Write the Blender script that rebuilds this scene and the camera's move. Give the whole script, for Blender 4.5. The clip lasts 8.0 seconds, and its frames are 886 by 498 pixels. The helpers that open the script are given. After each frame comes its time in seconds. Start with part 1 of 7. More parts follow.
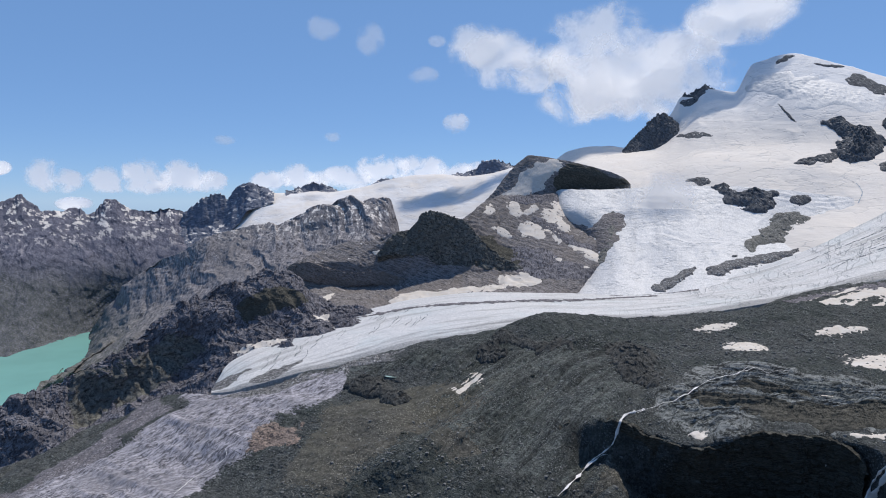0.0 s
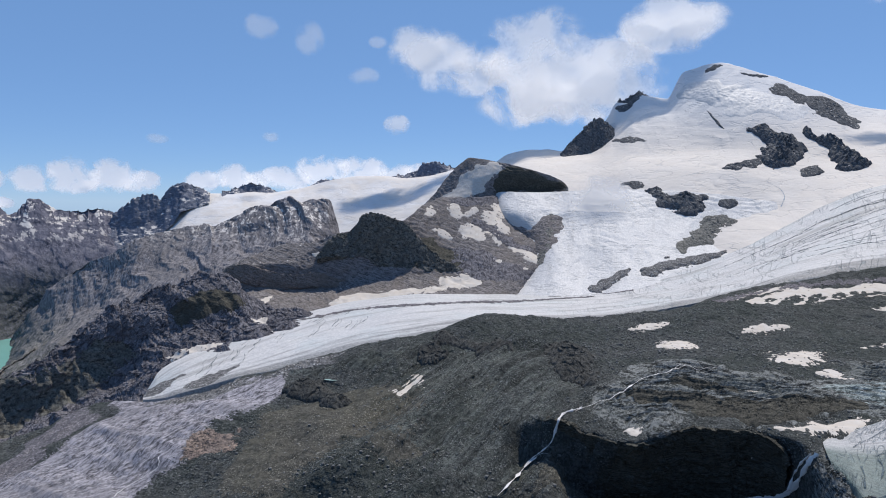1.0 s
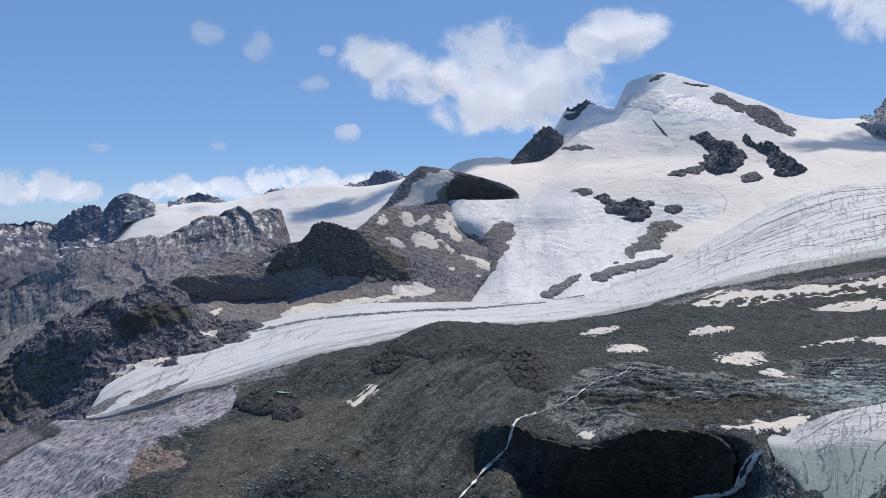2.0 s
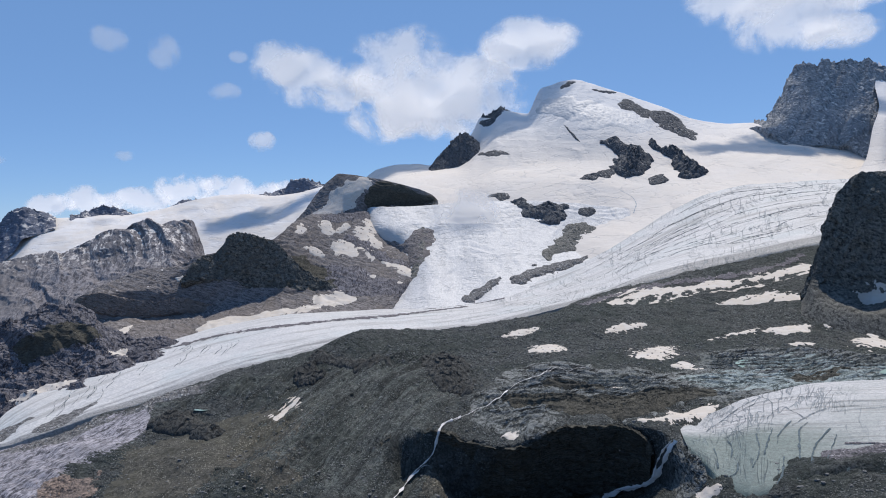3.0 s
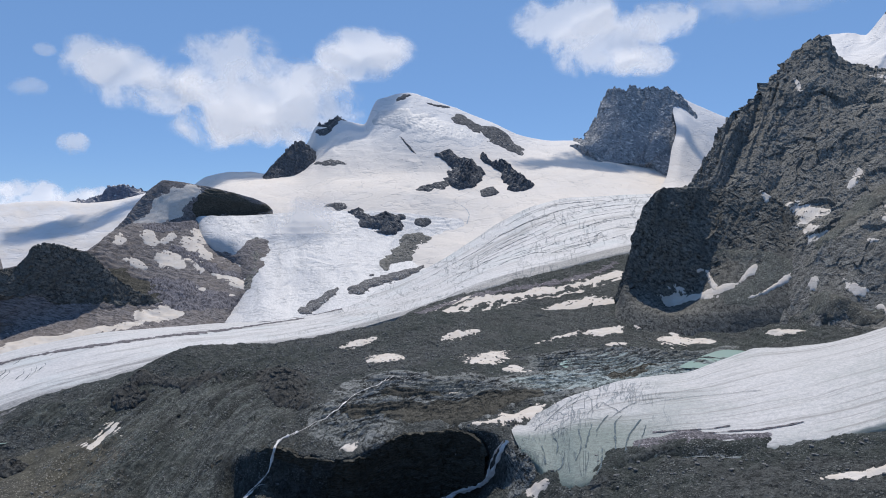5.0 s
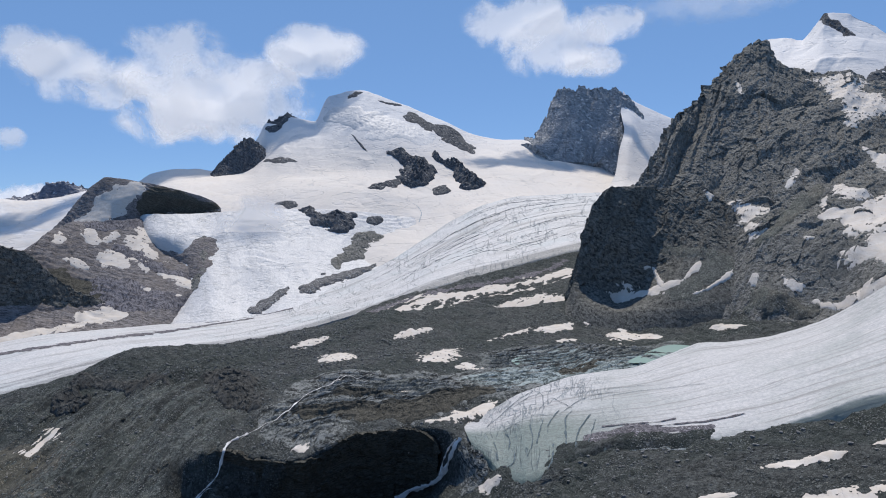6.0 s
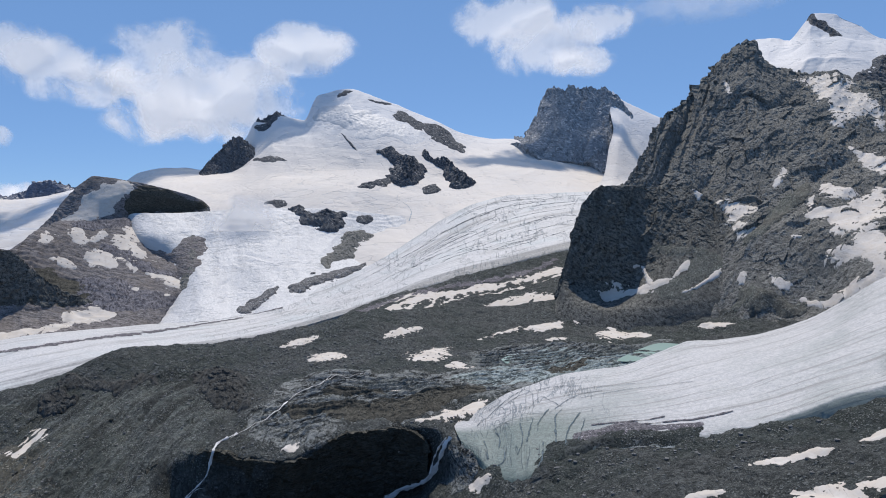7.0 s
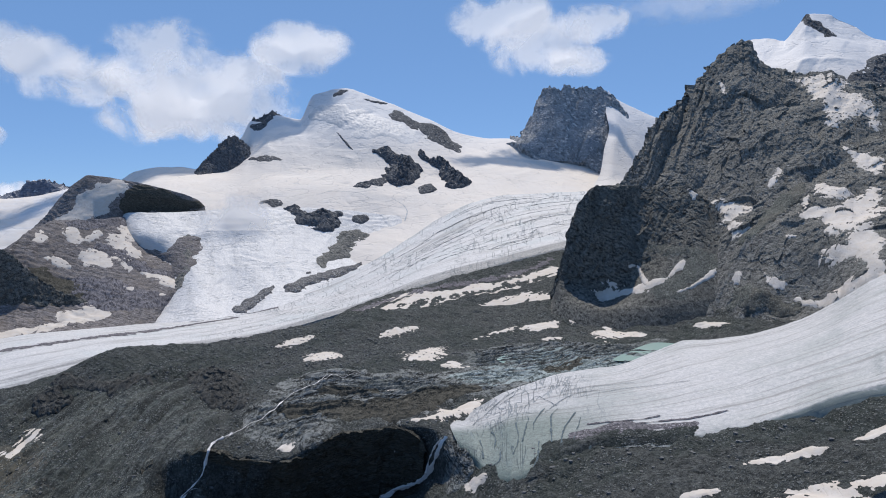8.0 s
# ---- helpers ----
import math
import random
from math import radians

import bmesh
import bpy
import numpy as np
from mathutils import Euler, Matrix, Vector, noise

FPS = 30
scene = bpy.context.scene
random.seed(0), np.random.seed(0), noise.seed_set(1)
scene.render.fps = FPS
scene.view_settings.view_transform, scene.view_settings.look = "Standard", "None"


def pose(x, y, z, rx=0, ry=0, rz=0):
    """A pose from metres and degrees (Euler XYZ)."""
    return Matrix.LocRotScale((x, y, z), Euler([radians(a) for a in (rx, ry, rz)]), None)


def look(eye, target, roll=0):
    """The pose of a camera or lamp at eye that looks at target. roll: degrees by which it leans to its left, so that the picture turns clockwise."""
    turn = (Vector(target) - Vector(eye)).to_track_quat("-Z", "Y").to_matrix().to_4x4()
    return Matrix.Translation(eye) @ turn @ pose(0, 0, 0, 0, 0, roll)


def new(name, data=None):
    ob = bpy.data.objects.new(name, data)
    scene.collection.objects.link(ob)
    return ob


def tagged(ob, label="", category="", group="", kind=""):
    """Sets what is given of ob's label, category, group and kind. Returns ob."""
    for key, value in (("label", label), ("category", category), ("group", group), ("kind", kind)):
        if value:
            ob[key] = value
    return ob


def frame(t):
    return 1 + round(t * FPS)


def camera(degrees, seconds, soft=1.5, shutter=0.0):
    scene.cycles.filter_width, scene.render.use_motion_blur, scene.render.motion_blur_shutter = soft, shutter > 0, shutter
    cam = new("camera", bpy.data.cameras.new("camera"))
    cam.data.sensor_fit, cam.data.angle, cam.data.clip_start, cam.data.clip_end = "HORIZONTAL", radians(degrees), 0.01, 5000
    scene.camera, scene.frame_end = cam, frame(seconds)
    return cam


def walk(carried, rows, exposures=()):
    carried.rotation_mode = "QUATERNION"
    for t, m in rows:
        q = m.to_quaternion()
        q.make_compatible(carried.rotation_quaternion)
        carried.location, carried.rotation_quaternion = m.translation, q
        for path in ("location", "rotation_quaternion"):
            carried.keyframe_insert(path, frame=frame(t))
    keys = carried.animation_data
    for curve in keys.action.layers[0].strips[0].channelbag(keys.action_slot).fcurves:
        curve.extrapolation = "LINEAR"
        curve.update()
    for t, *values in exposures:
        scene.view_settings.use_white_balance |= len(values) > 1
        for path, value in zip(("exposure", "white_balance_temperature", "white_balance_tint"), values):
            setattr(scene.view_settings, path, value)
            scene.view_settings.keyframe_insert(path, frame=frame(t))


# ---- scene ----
cam = camera(65.94, 8.0, soft=1.0)
# The camera stands on one spot and pans to the right: seconds, yaw, pitch, roll in degrees
PAN = [
    (0.0, 0.000, -4.000, 0.000),
    (0.5, -2.457, -3.985, -0.267),
    (1.0, -4.955, -3.836, -0.317),
    (1.2, -5.730, -3.752, -0.319),
    (2.3, -10.820, -2.909, 0.632),
    (2.5, -12.358, -2.785, 0.925),
    (3.0, -15.676, -2.700, 1.540),
    (3.5, -18.518, -2.541, 1.257),
    (4.0, -22.148, -2.486, 1.039),
    (4.5, -25.842, -2.362, 1.260),
    (5.0, -29.254, -2.193, 1.302),
    (5.2, -30.550, -2.130, 1.310),
    (6.3, -33.670, -2.510, 1.300),
    (6.5, -33.886, -2.507, 1.296),
    (7.0, -34.097, -2.527, 1.333),
    (7.5, -34.360, -2.546, 1.359),
    (8.0, -34.446, -2.570, 1.287)
]
walk(cam, [(t, pose(0, 0, 0, 90 + pitch, roll, yaw)) for t, yaw, pitch, roll in PAN])

# ---- light ----
SUN_BEARING, SUN_HEIGHT = 38.0, 63.0      # clockwise from +y, and above the horizon
world = bpy.data.worlds.new("sky")
scene.world = world
world.use_nodes = True
wn = world.node_tree
sky = wn.nodes.new("ShaderNodeTexSky")
sky.sky_type = "NISHITA"
sky.sun_disc = False
sky.sun_elevation = radians(SUN_HEIGHT)
sky.sun_rotation = radians(SUN_BEARING)
sky.altitude = 2900
sky.air_density, sky.dust_density, sky.ozone_density = 0.85, 0.0, 5.0
# summer haze evens the blue of the whole sky
haze = wn.nodes.new("ShaderNodeMix")
haze.data_type = "RGBA"
haze.inputs[0].default_value = 0.55
haze.inputs[7].default_value = (1.66, 3.38, 6.7, 1)
wn.links.new(sky.outputs[0], haze.inputs[6])
wn.links.new(haze.outputs[2], wn.nodes["Background"].inputs[0])
wn.nodes["Background"].inputs[1].default_value = 0.112
sun = new("sun", bpy.data.lights.new("sun", "SUN"))
sun.data.energy, sun.data.angle, sun.data.color = 4.0, radians(0.53), (1.0, 0.93, 0.83)
toward = Vector((math.sin(radians(SUN_BEARING)) * math.cos(radians(SUN_HEIGHT)),
                 math.cos(radians(SUN_BEARING)) * math.cos(radians(SUN_HEIGHT)), math.sin(radians(SUN_HEIGHT))))
sun.matrix_basis = look(toward * 3000, (0, 0, 0))
scene.view_settings.exposure = 0.0


# ---- noise ----
def lattice(ix, iy, iz, seed):
    h = (ix * 374761393 + iy * 668265263 + iz * 2147483647 + seed * 1274126177) & 0xFFFFFFFF
    h = ((h ^ (h >> 13)) * 1274126177) & 0xFFFFFFFF
    h = ((h ^ (h >> 16)) * 2246822519) & 0xFFFFFFFF
    return ((h ^ (h >> 15)) & 0xFFFF) / 32767.5 - 1.0


def smooth_noise(p, seed=0):
    """Value noise from -1 to 1 at an array of points (n, 3)."""
    cell = np.floor(p).astype(np.int64)
    w = p - cell
    w = w * w * w * (w * (w * 6 - 15) + 10)
    x, y, z = cell[:, 0], cell[:, 1], cell[:, 2]
    total = 0.0
    for dx in (0, 1):
        for dy in (0, 1):
            for dz in (0, 1):
                weight = (w[:, 0] if dx else 1 - w[:, 0]) * (w[:, 1] if dy else 1 - w[:, 1]) * (w[:, 2] if dz else 1 - w[:, 2])
                total = total + weight * lattice(x + dx, y + dy, z + dz, seed)
    return total


def fractal(p, octaves=5, seed=0, gain=0.5, ridged=False):
    total, size, amount = 0.0, 1.0, 1.0
    for k in range(octaves):
        n = smooth_noise(p * size + 17.3 * k, seed + k)
        total = total + amount * ((1 - 2 * np.abs(n)) if ridged else n)
        size, amount = size * 2.03, amount * gain
    return total


def ramp(a, lo, hi):
    t = np.clip((a - lo) / (hi - lo), 0, 1)
    return t * t * (3 - 2 * t)


# ---- meshes ----
def hermite(u, pts, at, flat=True):
    """Smooth curve through pts (k, ...) at parameters u, without overshoot, taken at the parameters `at`."""
    k = len(u)
    d = np.diff(pts, axis=0) / np.diff(u).reshape((-1,) + (1,) * (pts.ndim - 1))
    m = np.empty_like(pts)
    m[0], m[-1] = d[0], d[-1]
    if k > 2:
        a, b = d[:-1], d[1:]
        same = a * b > 0
        m[1:-1] = np.where(same, 2 * a * b / np.where(same, a + b, 1), 0) if flat else (a + b) / 2
    i = np.clip(np.searchsorted(u, at, side="right") - 1, 0, k - 2)
    h = (u[i + 1] - u[i])
    shape = (-1,) + (1,) * (pts.ndim - 1)
    t = ((at - u[i]) / h).reshape(shape)
    h = h.reshape(shape)
    return ((2 * t ** 3 - 3 * t ** 2 + 1) * pts[i] + (t ** 3 - 2 * t ** 2 + t) * h * m[i]
            + (-2 * t ** 3 + 3 * t ** 2) * pts[i + 1] + (t ** 3 - t ** 2) * h * m[i + 1])


def along(line, n):
    """n points along a control line, by bearing where the line keeps turning one way, else by length."""
    p = np.array(line, float)
    b = np.arctan2(p[:, 0], p[:, 1])
    step = np.diff(b)
    if np.all(step > 1e-5):
        u = b - b[0]
    elif np.all(step < -1e-5):
        u = b[0] - b
    else:
        u = np.concatenate([[0], np.cumsum(np.linalg.norm(np.diff(p, axis=0), axis=1))])
    return hermite(u / u[-1], p, np.linspace(0, 1, n))


def loft(lines, cols, rows, back=0, back_drop=0, sharp=0.0):
    """A grid of points (rows, cols, 3) over control lines that run from the crest down to the foot.
    back: how far behind the crest the far side of the landform comes down, by back_drop."""
    grid = [along(l, cols) for l in lines]
    if back:
        out = grid[0].copy()
        flat_dir = out[:, :2] / np.linalg.norm(out[:, :2], axis=1)[:, None]
        out[:, :2] += flat_dir * back
        out[:, 2] -= back_drop
        grid = [out] + grid
    grid = np.array(grid)
    gap = np.linalg.norm(np.diff(grid, axis=0), axis=2).mean(axis=1)
    u = np.concatenate([[0], np.cumsum(gap ** 0.75)])
    at = np.linspace(0, 1, rows)
    u = u / u[-1]
    g = hermite(u, grid, at)
    if sharp:
        i = np.clip(np.searchsorted(u, at, side="right") - 1, 0, len(u) - 2)
        w = ((at - u[i]) / (u[i + 1] - u[i]))[:, None, None]
        sharp = np.where(i <= 1, sharp, 0.35 * sharp)[:, None, None]
        g = g * (1 - sharp) + sharp * (grid[i] * (1 - w) + grid[i + 1] * w)
    return g


def ridge_line(g, path, height, width):
    """Raises a sharp-backed ridge along a line in plan."""
    p = g.reshape(-1, 3)
    best = np.full(len(p), 1e9)
    for (ax, ay), (bx, by) in zip(path[:-1], path[1:]):
        dx, dy = bx - ax, by - ay
        t = np.clip(((p[:, 0] - ax) * dx + (p[:, 1] - ay) * dy) / (dx * dx + dy * dy), 0, 1)
        best = np.minimum(best, np.hypot(p[:, 0] - ax - t * dx, p[:, 1] - ay - t * dy))
    out = g.copy()
    out[..., 2] += (height * np.clip(1 - best / width, 0, 1) ** 1.2).reshape(g.shape[:2])
    return out


def normals(g):
    a = np.gradient(g, axis=1)
    b = np.gradient(g, axis=0)
    n = np.cross(a, b)
    n /= np.linalg.norm(n, axis=2)[..., None] + 1e-9
    flip = np.where((n * g).sum(axis=2) > 0, -1.0, 1.0)       # towards the open side
    up = np.where(n[..., 2] < -0.2, -1.0, 1.0)
    sign = np.where(np.abs(n[..., 2]) > 0.2, up, flip)
    return n * sign[..., None]


def surface(name, g, mat, parent=None, crisp=False):
    """A grid of points as one smooth mesh, with a UV map that runs across and along it."""
    r, c = g.shape[:2]
    ids = np.arange(r * c).reshape(r, c)
    quads = np.stack([ids[:-1, :-1], ids[1:, :-1], ids[1:, 1:], ids[:-1, 1:]], axis=-1).reshape(-1, 4)
    n = np.cross(g[1:, :-1] - g[:-1, :-1], g[:-1, 1:] - g[:-1, :-1]).reshape(-1, 3)
    if n[:, 2].mean() < 0:
        quads = quads[:, ::-1]
    me = bpy.data.meshes.new(name)
    me.vertices.add(r * c)
    me.vertices.foreach_set("co", g.reshape(-1).astype(np.float32))
    me.loops.add(quads.size)
    me.loops.foreach_set("vertex_index", quads.reshape(-1).astype(np.int32))
    me.polygons.add(len(quads))
    me.polygons.foreach_set("loop_start", np.arange(0, quads.size, 4, dtype=np.int32))
    me.polygons.foreach_set("use_smooth", np.full(len(quads), not crisp))
    uv = me.uv_layers.new(name="UVMap")
    cc, rr = np.meshgrid(np.linspace(0, 1, c), np.linspace(0, 1, r))
    flat = np.stack([cc, rr], axis=-1).reshape(-1, 2)[quads.reshape(-1)]
    uv.data.foreach_set("uv", flat.reshape(-1).astype(np.float32))
    me.update(calc_edges=True)
    me.materials.append(mat)
    ob = new(name, me)
    if parent:
        ob.parent = parent
    return ob


def gullied(g, x0, x1, y0, y1, across, long, depth, seed, turn=0.0):
    """Erosion furrows that run down a slope, within a stretch of the plan."""
    p = g.reshape(-1, 3)
    c, s = math.cos(radians(turn)), math.sin(radians(turn))
    q = np.stack([(p[:, 0] * c - p[:, 1] * s) / across, (p[:, 0] * s + p[:, 1] * c) / long, np.zeros(len(p))], axis=1)
    edge = 60 * smooth_noise(p / 90, seed + 3)
    m = ramp(p[:, 0] + edge, x0 - 50, x0 + 50) * ramp(-p[:, 0] + edge, -x1 - 50, -x1 + 50) * ramp(p[:, 1] + edge, y0 - 50, y0 + 50) * ramp(-p[:, 1] + edge, -y1 - 50, -y1 + 50)
    out = g.copy()
    out[..., 2] += (fractal(q, 4, seed, 0.55, True) * m * depth).reshape(g.shape[:2])
    return out


def eroded(q, octaves=6, seed=0):
    """Fractal noise over (n, 2) whose fine detail fades on its own steep flanks, as on weathered slopes."""
    total, pull = np.zeros(len(q)), np.zeros((len(q), 2))
    size, amount = 1.0, 1.0
    turned = q.copy()
    for k in range(octaves):
        cell = np.floor(turned).astype(np.int64)
        w = turned - cell
        s = w * w * (3 - 2 * w)
        ds = 6 * w * (1 - w)
        zero = np.zeros(len(q), np.int64)
        a, b = lattice(cell[:, 0], cell[:, 1], zero, seed + k), lattice(cell[:, 0] + 1, cell[:, 1], zero, seed + k)
        c, d = lattice(cell[:, 0], cell[:, 1] + 1, zero, seed + k), lattice(cell[:, 0] + 1, cell[:, 1] + 1, zero, seed + k)
        k1, k2, k4 = b - a, c - a, a - b - c + d
        n = a + k1 * s[:, 0] + k2 * s[:, 1] + k4 * s[:, 0] * s[:, 1]
        pull += np.stack([ds[:, 0] * (k1 + k4 * s[:, 1]), ds[:, 1] * (k2 + k4 * s[:, 0])], axis=1)
        total += amount * n / (1 + 0.6 * (pull ** 2).sum(axis=1))
        amount *= 0.5
        turned = np.stack([1.6 * turned[:, 0] - 1.2 * turned[:, 1], 1.2 * turned[:, 0] + 1.6 * turned[:, 1]], axis=1) + 3.7
    return total


def facets(p, seed=0, lean=0.9):
    """Angular blocks: every point takes the tilted plane of its nearest block centre; about -1 to 1."""
    cell = np.floor(p).astype(np.int64)
    best = np.full(len(p), 1e9)
    value = np.zeros(len(p))
    for dx in (-1, 0, 1):
        for dy in (-1, 0, 1):
            for dz in (-1, 0, 1):
                x, y, z = cell[:, 0] + dx, cell[:, 1] + dy, cell[:, 2] + dz
                off = np.stack([x + 0.5 + 0.45 * lattice(x, y, z, seed), y + 0.5 + 0.45 * lattice(x, y, z, seed + 1), z + 0.5 + 0.45 * lattice(x, y, z, seed + 2)], axis=1) - p
                dist = (off ** 2).sum(axis=1)
                plane = 0.5 * lattice(x, y, z, seed + 3) + lean * (off[:, 0] * lattice(x, y, z, seed + 4) + off[:, 1] * lattice(x, y, z, seed + 5) + off[:, 2] * lattice(x, y, z, seed + 6))
                closer = dist < best
                best = np.where(closer, dist, best)
                value = np.where(closer, plane, value)
    return value


def rough(g, amount, size, seed, ridged=True, draw=0.5, slant=0.0, blocks=0.0, block=30.0, tall=1.0, planes=None, strata=None, fine=0.0, calm=None):
    """Relief along the normals, in metres. amount, size: weathered forms, drawn out downhill by draw and slanted by so many degrees
    (ridged=False: soft swells instead); blocks, block, tall: angular blocks, their size and how much higher than wide they are; planes: depth and size of the great slabs of the face; strata: dip in degrees, thickness and step of ledges;
    calm: between which shares of the way down the relief fades, and to what."""
    p = g.reshape(-1, 3)
    if ridged:
        wide = np.concatenate([np.zeros((g.shape[0], 1)), np.cumsum(np.linalg.norm(np.diff(g[..., :2], axis=1), axis=2), axis=1)], axis=1)
        down = np.concatenate([np.zeros((1, g.shape[1])), np.cumsum(np.linalg.norm(np.diff(g, axis=0), axis=2), axis=0)], axis=0)
        wide = wide - wide[:, -1:] / 2 + wide[:, -1:].mean() / 2
        q = np.stack([wide.ravel() / size + math.tan(radians(slant)) * down.ravel() / size, down.ravel() / size * draw], axis=1)
        q += 0.3 * np.stack([smooth_noise(p / size, seed + 20), smooth_noise(p / size, seed + 21)], axis=1)
        n = -eroded(q, 7, seed) * amount * 1.5
    else:
        n = fractal(p / size, 5, seed) * amount
    if blocks:
        warp = p / block * (1, 1, 1 / tall) + 0.35 * np.stack([smooth_noise(p / block, seed + 30 + k) for k in range(3)], axis=1)
        n = n + blocks * facets(warp, seed + 70) + 0.45 * blocks * facets(warp * 2.7, seed + 80)
    if planes:
        n = n + planes[0] * facets(p / planes[1] * (1, 1, 0.45) + 0.25 * smooth_noise(p / planes[1], seed + 33)[:, None], seed + 90)
    if fine:
        n = n + fine * fractal(p / 9.0, 3, seed + 60)
    if strata:
        dip, thick, step = strata
        s = (p[:, 2] * math.cos(radians(dip)) + p[:, 0] * math.sin(radians(dip))) / thick + 0.9 * fractal(p / (thick * 5), 3, seed + 40)
        part = s - np.floor(s)
        patchy = ramp(fractal(p / (size * 2), 3, seed + 50), -0.3, 0.5)
        n = n + step * patchy * (np.where(part < 0.75, part / 0.75, (1 - part) / 0.25) - 0.5)
    n = n.reshape(g.shape[:2])
    if calm:
        n = n * (1 - (1 - calm[2]) * ramp(np.linspace(0, 1, g.shape[0]), calm[0], calm[1]))[:, None]
    return g + normals(g) * n[..., None]


# ---- materials ----
class Nodes:
    """A short way to write node trees."""

    def __init__(self, name):
        self.mat = bpy.data.materials.new(name)
        self.mat.use_nodes = True
        self.tree = self.mat.node_tree
        self.bsdf = self.tree.nodes["Principled BSDF"]
        self.where = self.tree.nodes.new("ShaderNodeNewGeometry").outputs

    def put(self, socket, value):
        if isinstance(value, bpy.types.NodeSocket):
            self.tree.links.new(value, socket)
        elif isinstance(value, tuple) and len(value) == 3 and socket.type == "RGBA":
            socket.default_value = (*value, 1)
        else:
            socket.default_value = value

    def math(self, op, a, b=0.5, clamp=False):
        n = self.tree.nodes.new("ShaderNodeMath")
        n.operation, n.use_clamp = op, clamp
        self.put(n.inputs[0], a), self.put(n.inputs[1], b)
        return n.outputs[0]

    def stretch(self, scale, turn=(0, 0, 0), vector=None):
        n = self.tree.nodes.new("ShaderNodeMapping")
        self.put(n.inputs["Vector"], vector or self.where["Position"])
        n.vector_type = "TEXTURE"
        n.inputs["Scale"].default_value = [1 / c for c in scale]
        n.inputs["Rotation"].default_value = [radians(a) for a in turn]
        return n.outputs[0]

    def noise(self, metres, detail=6, rough=0.6, vector=None, warp=0.0, ridged=False):
        n = self.tree.nodes.new("ShaderNodeTexNoise")
        if ridged:
            n.noise_type = "RIDGED_MULTIFRACTAL"
        self.put(n.inputs["Vector"], vector or self.where["Position"])
        n.inputs["Scale"].default_value, n.inputs["Detail"].default_value = 1 / metres, detail
        n.inputs["Roughness"].default_value, n.inputs["Distortion"].default_value = rough, warp
        return n.outputs[0]

    def cells(self, metres, vector=None, kind="F1", out="Distance"):
        n = self.tree.nodes.new("ShaderNodeTexVoronoi")
        n.feature = kind
        self.put(n.inputs["Vector"], vector or self.where["Position"])
        n.inputs["Scale"].default_value = 1 / metres
        return n.outputs[out]

    def step(self, value, lo, hi):
        n = self.tree.nodes.new("ShaderNodeMapRange")
        n.interpolation_type = "SMOOTHSTEP"
        self.put(n.inputs["Value"], value)
        n.inputs["From Min"].default_value, n.inputs["From Max"].default_value = lo, hi
        return n.outputs[0]

    def mix(self, f, a, b, blend="MIX"):
        n = self.tree.nodes.new("ShaderNodeMix")
        n.data_type, n.blend_type = "RGBA", blend
        self.put(n.inputs[0], f), self.put(n.inputs[6], a), self.put(n.inputs[7], b)
        return n.outputs[2]

    def steepness(self):
        n = self.tree.nodes.new("ShaderNodeSeparateXYZ")
        self.put(n.inputs[0], self.where["Normal"])
        return n.outputs[2]

    def altitude(self):
        n = self.tree.nodes.new("ShaderNodeSeparateXYZ")
        self.put(n.inputs[0], self.where["Position"])
        return n.outputs[2]

    def lines(self, value, width):
        """Thin lines where a noise passes its middle value."""
        return self.step(self.math("ABSOLUTE", self.math("SUBTRACT", value, 0.5)), width, width * 0.3)

    def finish(self, colour, rough=0.9, height=None, depth=1.0, strength=1.0, spec=0.2):
        self.put(self.bsdf.inputs["Base Color"], colour)
        self.put(self.bsdf.inputs["Roughness"], rough)
        self.bsdf.inputs["Specular IOR Level"].default_value = spec
        if height is not None:
            b = self.tree.nodes.new("ShaderNodeBump")
            b.inputs["Strength"].default_value, b.inputs["Distance"].default_value = strength, depth
            self.put(b.inputs["Height"], height)
            self.put(self.bsdf.inputs["Normal"], b.outputs[0])
        return self.mat


SNOW = (0.69, 0.672, 0.668)
SNOW_DUSTY = (0.635, 0.565, 0.495)


